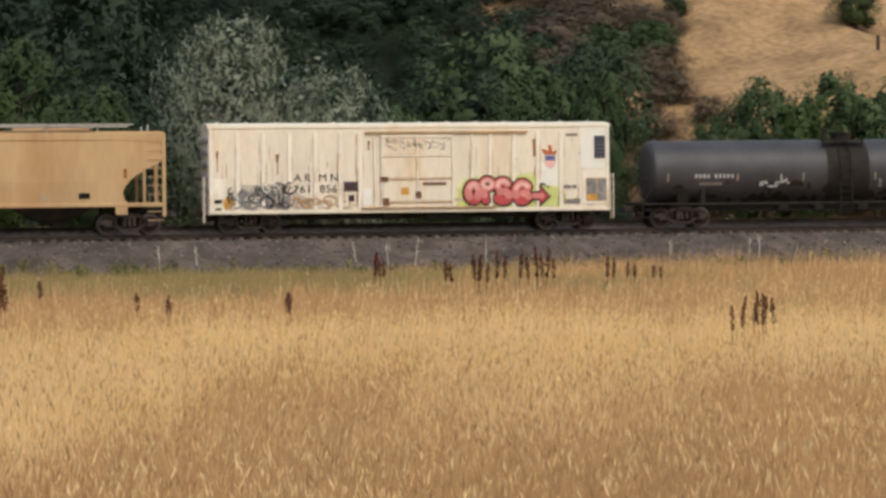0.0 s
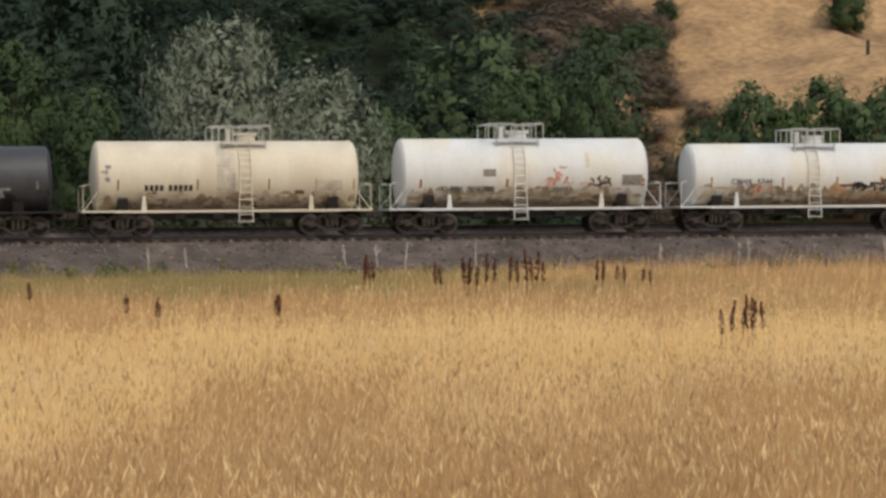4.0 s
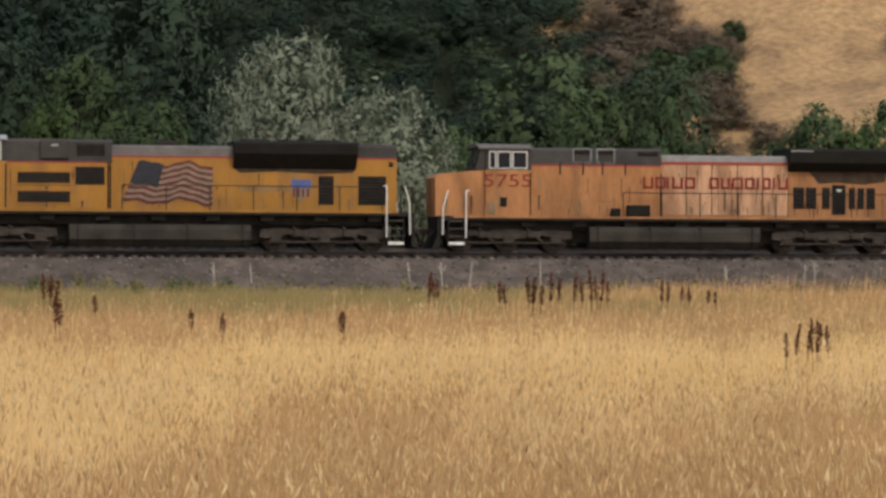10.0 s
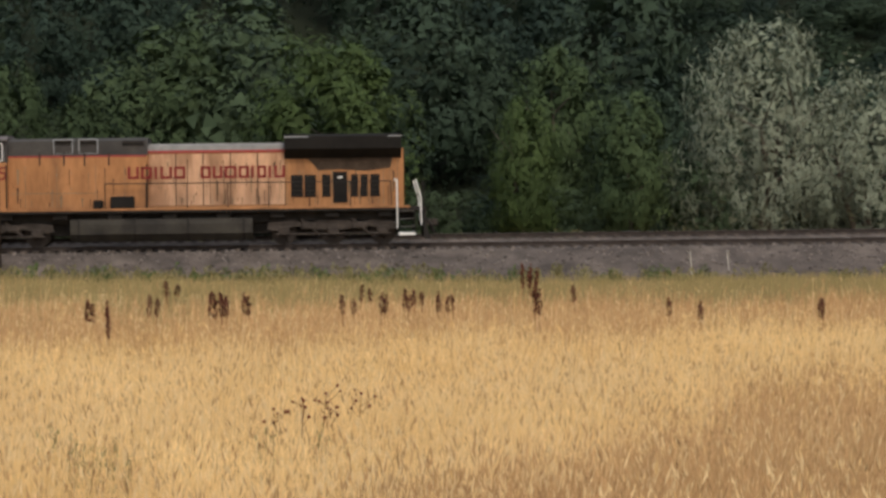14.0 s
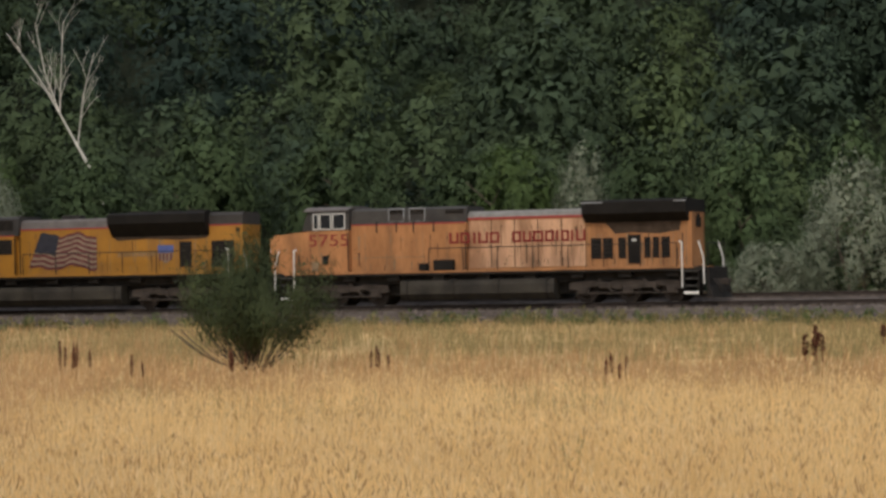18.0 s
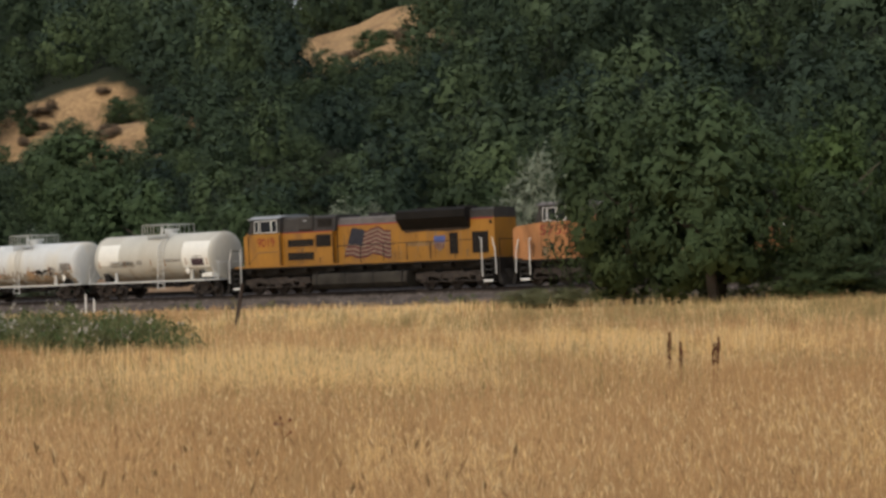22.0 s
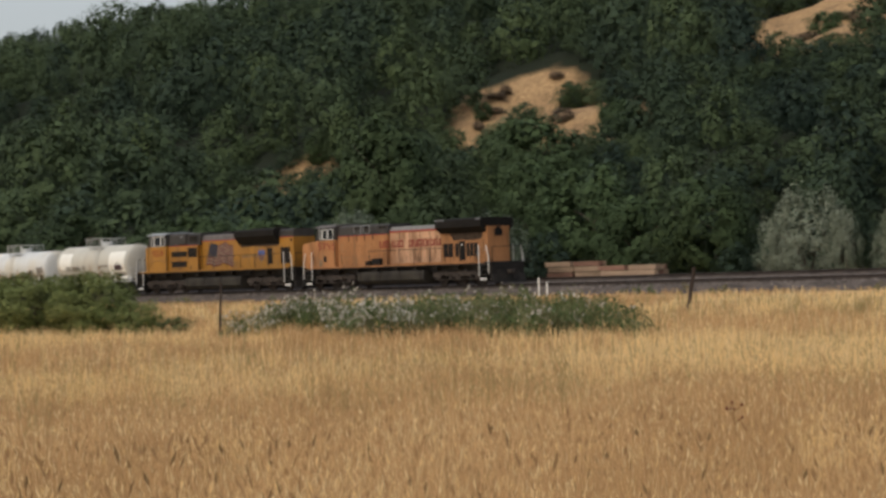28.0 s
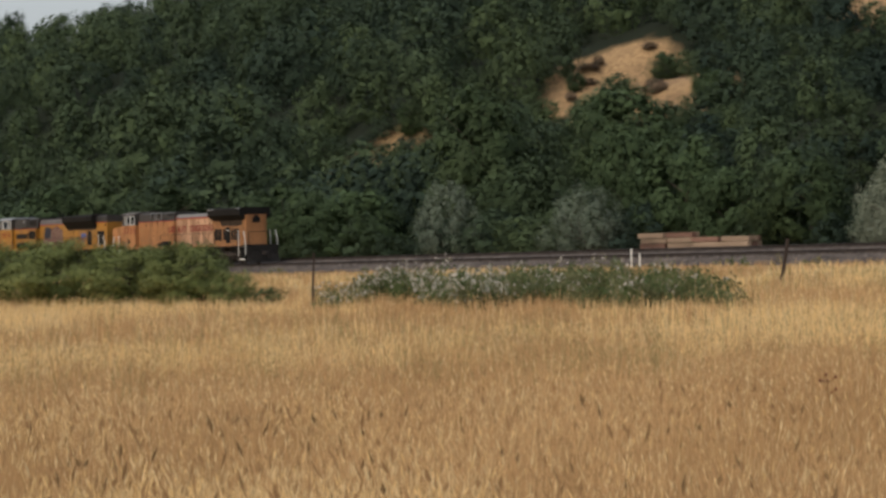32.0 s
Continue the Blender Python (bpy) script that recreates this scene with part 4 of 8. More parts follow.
def reefer():
    car = thing("refrigerator_car", "dirty white refrigerated boxcar with red graffiti and ribbed sides", "boxcar", group="cars of the freight train")
    H, x0, x1 = 1.48, -8.62, 8.62
    bm = bmesh.new()
    box(bm, x0, x1, -H, H, 0.92, 4.42, 0.03)
    part("body", bm, M_REEFER, car)
    bm = bmesh.new()
    hull_x(bm, [(-H - 0.04, 4.40), (H + 0.04, 4.40), (H + 0.02, 4.50), (0.7, 4.63), (0, 4.66), (-0.7, 4.63), (-H - 0.02, 4.50)], x0 - 0.03, x1 + 0.03)
    for k in range(14):
        x = x0 + 0.6 + k * 1.24
        hull_x(bm, [(-H, 4.50), (H, 4.50), (H, 4.54), (0, 4.70), (-H, 4.54)], x - 0.04, x + 0.04)
    part("roof", bm, M_REEFER, car)
    bm = bmesh.new()
    box(bm, x0, x1, -H - 0.05, H + 0.05, 0.80, 0.95, 0.015)
    part("side_sill", bm, M_REEFER, car)
    for side in (1, -1):
        for x in (7.41, 6.33, 5.21, 4.13, 3.07, 2.24, -2.59, -3.38, -4.40, -5.45, -6.47):
            bm = bmesh.new()
            y, w = side * H, 0.045 if x in (-2.59,) else 0.085
            box(bm, x - w, x + w, min(y, y + side * 0.05), max(y, y + side * 0.05), 0.95, 4.2, 0.02)
            part("side_post", bm, M_REEFERPOST, car)
        y = side * (H + 0.05)
        for xa in (x0 + 0.02, x1 - 0.16):
            bm = bmesh.new()
            box(bm, xa, xa + 0.14, min(y, y - side * 0.08), max(y, y - side * 0.08), 0.9, 4.4, 0.02)
            part("corner_post", bm, M_REEFERPOST, car)
    door = thing("door", "", "")
    door.parent = car
    door["label"] = "closed white plug door with locking rods"
    y = H + 0.06
    bm = bmesh.new()
    box(bm, -1.79, 1.38, H, y, 1.02, 4.10, 0.02)
    part("door_leaf", bm, M_REEFER, door)
    for z0, z1 in ((1.30, 2.14), (2.28, 3.12), (3.26, 3.92)):
        for a, b in ((-1.66, -0.3), (-0.12, 1.26)):
            bm = bmesh.new()
            box(bm, a, b, y, y + 0.022, z0, z1, 0.012)
            part("door_panel", bm, M_REEFER, door)
    for x in (-1.72, -0.21, 1.32):
        bm = bmesh.new()
        bar(bm, (x, y + 0.05, 1.05), (x, y + 0.05, 4.08), 0.03)
        part("locking_rod", bm, M_REEFERPOST, door)
    for z in (1.23, 2.21, 3.19, 3.98):
        bm = bmesh.new()
        bar(bm, (-1.75, y + 0.035, z), (1.35, y + 0.035, z), 0.022)
        part("cross_rod", bm, M_STREAK if z < 3 else M_REEFERPOST, door)
    for x, z, w, h in ((1.22, 2.22, 0.16, 0.10), (1.15, 1.26, 0.14, 0.16), (-0.95, 2.02, 0.5, 0.05), (-0.25, 1.55, 0.12, 0.14)):
        bm = bmesh.new()
        box(bm, x - w, x + w, y + 0.02, y + 0.09, z - h, z + h, 0.02)
        part("door_latch", bm, M_RUSTDARK, door, "rusty latch casting")
    bm = bmesh.new()
    box(bm, -5.0, 2.0, H, H + 0.12, 4.16, 4.23)
    part("door_track", bm, M_STREAK, car, "rust-stained door rail")
    bm = bmesh.new()
    box(bm, -3.6, 2.2, H, H + 0.13, 0.97, 1.04)
    part("door_track", bm, M_STREAK, car, "rust-stained door rail")
    bm = bmesh.new()
    bar(bm, (1.62, H + 0.06, 1.1), (1.62, H + 0.06, 4.05), 0.03)
    part("door_guide", bm, M_REEFERPOST, car)
    yy = H + 0.012
    writing("A R", car, M_INK, 4.68, 2.32, 0.33, yy, 0.72)
    writing("M N", car, M_INK, 3.58, 2.32, 0.33, yy, 0.80)
    writing("761", car, M_INK, 4.68, 1.84, 0.33, yy, 0.68)
    writing("856", car, M_INK, 3.58, 1.84, 0.33, yy, 0.74)
    plate("placard_board", car, M_PLACARD, 2.30, 2.92, 1.74, 2.13, yy, 0.03, label="dark placard board")
    plate("placard_board", car, M_PLACARD, 2.49, 2.73, 1.31, 1.57, yy, 0.03)
    plate("paper_label", car, M_FRESHWHITE, 1.74, 2.12, 1.15, 1.85, H + 0.006)
    plate("paint_patch", car, M_FRESHWHITE, -6.32, -5.58, 1.9, 2.9, H + 0.002, 0.004, "fresh white paint patch")
    plate("yellow_label", car, M_OCHRE, 0.15, 0.5, 1.55, 1.85, H + 0.09, 0.006)
    plate("end_slot", car, M_VENT, 8.06, 8.38, 1.27, 1.40, yy, 0.01)
    plate("end_slot", car, M_VENT, 8.1, 8.34, 0.98, 1.06, yy, 0.01)
    plate("end_panel", car, M_REEFERPOST, 7.92, 8.42, 1.45, 2.3, H + 0.004, 0.02)
    prism_part("graffiti_spot", [(7.55, 1.02), (7.95, 1.0), (8.02, 1.3), (7.86, 1.56), (7.62, 1.5), (7.5, 1.25)], H + 0.01, M_OCHRE, car)
    # emblem with a flame above it
    prism_part("emblem_base", [(-6.25, 2.96), (-6.2, 2.72), (-6.0, 2.6), (-5.8, 2.72), (-5.75, 2.96)], yy, M_PALEPINK, car, "small pink, blue and red emblem")
    prism_part("emblem_band", [(-6.22, 3.16), (-6.22, 2.96), (-5.78, 2.96), (-5.78, 3.16)], yy, M_SHIELD, car)
    prism_part("emblem_flame", [(-6.25, 3.2), (-6.3, 3.42), (-6.12, 3.3), (-6.05, 3.62), (-5.93, 3.62), (-5.92, 3.32), (-5.76, 3.45), (-5.6, 3.4), (-5.78, 3.2)], yy, M_EMBER, car)
    # stains: long thin streaks down the side
    rnd = random.Random(71)
    bm, bm2 = bmesh.new(), bmesh.new()
    posts = (7.41, 6.33, 5.21, 4.13, 3.07, 2.24, -2.59, -3.38, -4.40, -5.45, -6.47, -7.33)
    for k in range(150):
        x = rnd.choice(posts) + rnd.choice((-1, 1)) * rnd.uniform(0.09, 0.16) if k < 70 else rnd.uniform(-8.5, 8.5)
        if -1.9 < x < 1.6:
            continue
        z1 = rnd.uniform(1.2, 4.2) if k < 110 else rnd.uniform(1.0, 1.5)
        z0 = max(0.98, z1 - rnd.uniform(0.2, 1.7))
        w = rnd.uniform(0.008, 0.032)
        m = (z0 + z1) / 2
        prism(bm if k % 3 else bm2, [(x - w * 0.4, z1), (x + w * 0.5, z1 - 0.03), (x + w, m), (x + w * 0.25, z0), (x - w * 0.3, z0 + 0.04), (x - w, m)], H + 0.0005 * (k % 5), H + 0.002 + 0.0005 * (k % 5))
    for k in range(34):                              # dirt patches low on the side
        x, z, w, h = rnd.uniform(-8.4, 8.4), rnd.uniform(1.0, 1.5), rnd.uniform(0.06, 0.3), rnd.uniform(0.03, 0.12)
        if -1.9 < x < 1.5:
            continue
        prism(bm2, [(x + w * math.cos(a) * rnd.uniform(0.6, 1.2), z + h * math.sin(a) * rnd.uniform(0.6, 1.2)) for a in np.arange(0, 6.2, 0.7)], H + 0.0006 * (k % 4), H + 0.003 + 0.0006 * (k % 4))
    for m, b in ((M_STREAK, bm), (M_DIRT, bm2)):
        part("rust_staining", b, m, car, "thin rusty run-off stains")["kind"] = "stuff"
    for x, z0, z1, w in ((8.25, 2.55, 3.45, 0.03), (8.25, 3.1, 3.45, 0.06), (5.72, 2.4, 3.3, 0.035), (5.72, 2.95, 3.32, 0.08), (1.85, 3.4, 3.85, 0.05), (7.4, 1.1, 1.5, 0.05), (-5.33, 3.1, 3.9, 0.09)):
        prism_part("rust_streak", [(x - w, z1), (x + w, z1 - 0.04), (x + w * 0.7, z0), (x - w * 0.4, z0 + 0.05)], H + 0.005, M_RUST, car)
    # grey scrawl at the front
    prism_part("graffiti_haze", [(7.9, 0.98), (7.75, 1.7), (7.3, 2.05), (6.5, 2.0), (5.9, 2.1), (5.3, 1.95), (4.6, 1.5), (3.9, 1.2), (3.6, 0.98)], H + 0.004, M_GRHAZE, car, "grey smudged spray paint")
    for m, count, r, seed, d in ((M_GRGREY, 34, 0.045, 31, 0.052), (M_INK, 16, 0.026, 32, 0.056), (M_FRESHWHITE, 4, 0.018, 36, 0.058)):
        swirls(car, m, 5.2, 7.75, 1.05, 2.0, H + d, seed, count, r)
    swirls(car, M_STREAK, 3.4, 5.2, 1.0, 1.45, H + 0.052, 33, 12, 0.03)
    scrawl(car, M_FADEDINK, -1.7, 1.2, 3.45, 3.92, H + 0.085, 34, 44, 0.012)
    scrawl(car, M_INK, -8.2, -7.35, 2.75, 3.45, yy, 35, 20, 0.04)
    scrawl(car, M_INK, -5.9, -5.5, 1.78, 1.98, yy, 37, 6, 0.03)
    # bubble letters on a lime cloud
    for grow, m, d in ((0.12, M_LIMEPALE, 0.001), (0.0, M_LIME, 0.004)):
        c = [(-1.95, 1.0), (-1.98, 1.7), (-2.3, 2.15), (-2.9, 2.22), (-3.5, 2.3), (-4.1, 2.2), (-4.9, 2.35), (-5.5, 2.25), (-5.75, 1.95), (-6.4, 1.72), (-6.62, 1.3), (-6.55, 0.98)]
        prism_part("graffiti_cloud", [(x - grow * (1 if x < -4 else -1), z + grow * (z > 1.05)) for x, z in c], H + d, m, car, "lime green spray cloud")

    def arc(cx, cz, w, h, a0, a1, n=16):
        return [(cx - w * math.cos(radians(a0 + (a1 - a0) * k / n)), cz + h * math.sin(radians(a0 + (a1 - a0) * k / n))) for k in range(n + 1)]
    letters = ((arc(-2.63, 1.63, 0.22, 0.33, 0, 360, 20), 0.20),
               (arc(-3.24, 1.97, 0.2, 0.16, 0, 360, 14) + [(-3.1, 1.7), (-3.12, 1.5), (-3.16, 1.3)], 0.18),
               (arc(-3.90, 1.92, 0.22, 0.16, 20, 200, 9) + arc(-3.92, 1.45, 0.25, 0.2, 120, -150, 14), 0.19),
               (arc(-4.76, 1.62, 0.3, 0.36, 40, 330, 18) + [(-4.95, 1.55), (-4.8, 1.56)], 0.20),
               ([(-5.3, 1.45), (-5.45, 1.45), (-5.6, 1.45)], 0.15))
    for k, (path, r) in enumerate(letters):
        for name, m, f, d, low in (("graffiti_outline", M_INK, r + 0.065, 0.056, 0), ("graffiti_letter", M_GRRED, r, 0.060, 0), ("graffiti_shine", M_PINK, r * 0.80, 0.064, 1.42), ("graffiti_shine", M_PALEPINK, r * 0.42, 0.068, 1.74)):
            bm = bmesh.new()
            for j, (px, pz) in enumerate(path):
                if pz >= low:
                    prism(bm, [(px + f * math.cos(a), pz + f * math.sin(a)) for a in np.arange(0, 6.2, 0.5236)], H + d - 0.006, H + d + 0.00012 * j)
            if len(bm.verts):
                part(name, bm, m, car, "red bubble-letter graffiti")
            else:
                bm.free()
    prism_part("graffiti_outline", [(-5.5, 1.95), (-5.5, 0.98), (-6.02, 1.42)], H + 0.0575, M_INK, car)
    prism_part("graffiti_letter", [(-5.55, 1.82), (-5.55, 1.12), (-5.93, 1.43)], H + 0.062, M_GRRED, car)
    prism_part("letter_hole", [(-2.63 + 0.06 * math.cos(a), 1.65 + 0.1 * math.sin(a)) for a in np.arange(0, 6.2, 0.5)], H + 0.07, M_INK, car)
    prism_part("letter_hole", [(-3.24 + 0.05 * math.cos(a), 1.98 + 0.06 * math.sin(a)) for a in np.arange(0, 6.2, 0.5)], H + 0.07, M_INK, car)
    # front end with corrugations, rear end with the cooling unit
    for z in np.arange(1.3, 4.2, 0.5):
        bm = bmesh.new()
        box(bm, x1, x1 + 0.09, -1.3, 1.3, z, z + 0.24, 0.04)
        part("end_corrugation", bm, M_REEFEREND, car)
    plate("unit_casing", car, M_FRESHWHITE, -8.60, -7.33, 2.62, 4.36, H, 0.02, "white cooling unit casing")
    plate("cooling_grille", car, M_GRILLE, -8.42, -7.94, 3.04, 4.0, yy + 0.01, 0.03, "dark blue-grey cooling grille")
    for k in range(6):
        plate("grille_slat", car, M_GRILLESLAT, -8.40, -7.96, 3.10 + k * 0.16, 3.14 + k * 0.16, yy + 0.04, 0.02)
    plate("unit_panel", car, M_REEFERPOST, -8.56, -7.42, 1.08, 2.55, yy, 0.02, "engine compartment panel")
    plate("unit_frame", car, M_STREAK, -8.5, -7.56, 1.2, 2.2, yy + 0.02, 0.008)
    plate("unit_window", car, M_GRGREY, -8.02, -7.62, 1.52, 2.14, yy + 0.03, 0.01)
    plate("unit_window", car, M_GRGREY, -8.44, -8.08, 1.26, 2.14, yy + 0.03, 0.01)
    plate("warning_label", car, M_OCHRE, -8.02, -7.62, 1.24, 1.5, yy + 0.03, 0.01)
    plate("data_stencil", car, M_FADEDINK, -6.9, -6.6, 1.75, 1.9, yy)
    plate("data_stencil", car, M_FADEDINK, -7.15, -6.95, 1.75, 1.9, yy)
    plate("data_stencil", car, M_FADEDINK, -7.3, -6.6, 1.1, 1.3, yy)
    plate("data_stencil", car, M_FADEDINK, -7.2, -6.7, 4.0, 4.1, yy)
    for end in (1, -1):
        bm = bmesh.new()
        x = end * 8.8
        for z in np.arange(0.5, 2.4, 0.36):
            bar(bm, (x, 0.95, z), (x, 1.42, z), 0.022)
        bar(bm, (x, 0.95, 0.45), (x, 0.95, 2.4), 0.025)
        bar(bm, (x, 1.42, 0.45), (x, 1.42, 2.4), 0.025)
        part("end_ladder", bm, M_REEFER, car)
        bm = bmesh.new()
        pipe(bm, [(end * 8.2, H, 0.85), (end * 8.2, H, 0.45), (end * 7.8, H, 0.45), (end * 7.8, H, 0.85)], 0.025)
        part("stirrup_step", bm, M_BLACK, car)
        freight_truck(car, end * 6.85)
        coupler(car, end * 8.75)
    bm = bmesh.new()
    box(bm, -8.6, 8.6, -0.35, 0.35, 0.55, 0.82, 0.02)
    box(bm, -2.2, -0.6, 0.5, 1.1, 0.45, 0.8, 0.05)
    box(bm, 0.4, 1.2, 0.6, 1.2, 0.5, 0.8, 0.05)
    bar(bm, (-4.5, 1.0, 0.6), (4.5, 1.0, 0.6), 0.035)
    part("centre_sill", bm, M_BLACK, car)
    return car


CARS.append((reefer(), 122.3, 6.85))


def hopper():
    car = thing("hopper_car", "tan covered hopper car with rust-streaked smooth sides", "hopper car", group="cars of the freight train")
    H, h = 1.50, 8.55
    bm = bmesh.new()
    hull_x(bm, [(-H + 0.05, 1.30), (H - 0.05, 1.30), (H, 2.2), (H - 0.05, 3.9), (0.9, 4.36), (-0.9, 4.36), (-H + 0.05, 3.9), (-H, 2.2)], -5.6, 5.6)
    part("body", bm, M_HOPPER, car, smooth=False)
    for end in (-1, 1):
        bm = bmesh.new()                              # sloped end of the body with its rounded side sheet
        outline = [(end * 5.6, 1.30), (end * 5.6, 4.3), (end * 8.35, 4.3), (end * 8.35, 3.05), (end * 7.7, 2.72), (end * 7.2, 2.42), (end * 6.85, 2.1), (end * 6.72, 1.75), (end * 6.8, 1.45), (end * 6.95, 1.30)]
        prism(bm, outline if end < 0 else outline, H - 0.16, H - 0.04)
        prism(bm, outline if end < 0 else outline, -H + 0.04, -H + 0.16)
        prism(bm, [(end * 5.6, 1.3), (end * 5.6, 4.3), (end * 8.3, 4.3), (end * 8.3, 3.6), (end * 6.2, 1.3)], -H + 0.16, H - 0.16)
        part("end_sheet", bm, M_HOPPER, car)
        bm = bmesh.new()
        for y in (-H + 0.04, H - 0.04):
            box(bm, end * 8.35, end * 8.5, y - 0.06, y + 0.06, 0.75, 4.2, 0.01)
            bar(bm, (end * 7.6, y, 1.3), (end * 7.6, y, 2.8), 0.06, 4)
        box(bm, end * 8.36, end * 8.48, -H, H, 4.1, 4.25)
        part("end_frame", bm, M_HOPPER, car)
        bm = bmesh.new()
        for z in np.arange(0.6, 4.2, 0.36):
            bar(bm, (end * 7.75, H - 0.02, z), (end * 8.38, H - 0.02, z), 0.018, 5)
        part("ladder", bm, M_HOPPER, car)
        bm = bmesh.new()
        box(bm, end * 5.9, end * 8.4, -0.4, 0.4, 0.85, 1.2, 0.03)
        box(bm, end * 6.7, end * 7.9, -0.9, 0.9, 1.2, 1.3)
        part("end_underframe", bm, M_BLACK, car)
        freight_truck(car, end * 7.0)
        coupler(car, end * 8.55)
    bm = bmesh.new()
    box(bm, -8.45, 8.45, H - 0.14, H + 0.02, 1.16, 1.34, 0.03)
    box(bm, -8.45, 8.45, -H - 0.02, -H + 0.14, 1.16, 1.34, 0.03)
    part("side_sill", bm, M_HOPPER, car)
    bm = bmesh.new()
    box(bm, -8.4, 8.4, H - 0.10, H - 0.02, 3.92, 4.25, 0.02)
    box(bm, -8.4, 8.4, -H + 0.02, -H + 0.10, 3.92, 4.25, 0.02)
    part("top_chord", bm, M_HOPPER, car)
    bm = bmesh.new()                                  # running boards on short stands
    for y in (-1.2, 1.2):
        box(bm, -7.2, 7.9, y - 0.2, y + 0.2, 4.56, 4.61)
        for x in np.arange(-7.8, 8.3, 2.08):
            bar(bm, (x, y, 4.2), (x, y, 4.58), 0.035, 4)
    part("running_board", bm, M_GALV, car, "pale steel roof walkway")
    for x in (-3.9, 0.0, 3.9):
        bm = bmesh.new()
        box(bm, x - 1.6, x + 1.6, -0.32, 0.32, 4.36, 4.48, 0.03)
        part("hatch_cover", bm, M_HOPPER, car)
        bm = bmesh.new()
        v = []
        for zx, zy, z in ((1.85, 1.3, 1.25), (0.45, 0.45, 0.52)):
            v.append([bm.verts.new((x + a * zx, b * zy, z)) for a, b in ((-1, -1), (1, -1), (1, 1), (-1, 1))])
        for k in range(4):
            bm.faces.new((v[0][k], v[0][(k + 1) % 4], v[1][(k + 1) % 4], v[1][k]))
        bm.faces.new(v[1])
        bmesh.ops.recalc_face_normals(bm, faces=bm.faces)
        part("discharge_hopper", bm, M_GRIME, car, "grimy outlet hopper")
        bm = bmesh.new()
        box(bm, x - 0.5, x + 0.5, -0.7, 0.7, 0.42, 0.54, 0.02)
        bar(bm, (x, 0.7, 0.48), (x, 1.2, 0.36), 0.04)
        part("outlet_gate", bm, M_BLACK, car)
    plate("stencil_box", car, M_VENT, -5.35, -4.9, 1.52, 1.75, H - 0.04, 0.03)
    plate("stencil_box", car, M_TANKSTAIN, -3.6, -3.3, 1.45, 1.65, H - 0.06, 0.03)
    plate("rust_streak", car, M_RUST, -6.9, -6.75, 2.35, 2.75, H - 0.04, 0.01)
    plate("card_board", car, M_HOPPER, -6.9, -6.4, 0.85, 1.2, H - 0.02, 0.03)
    return car


CARS.append((hopper(), 141.25, 7.0))


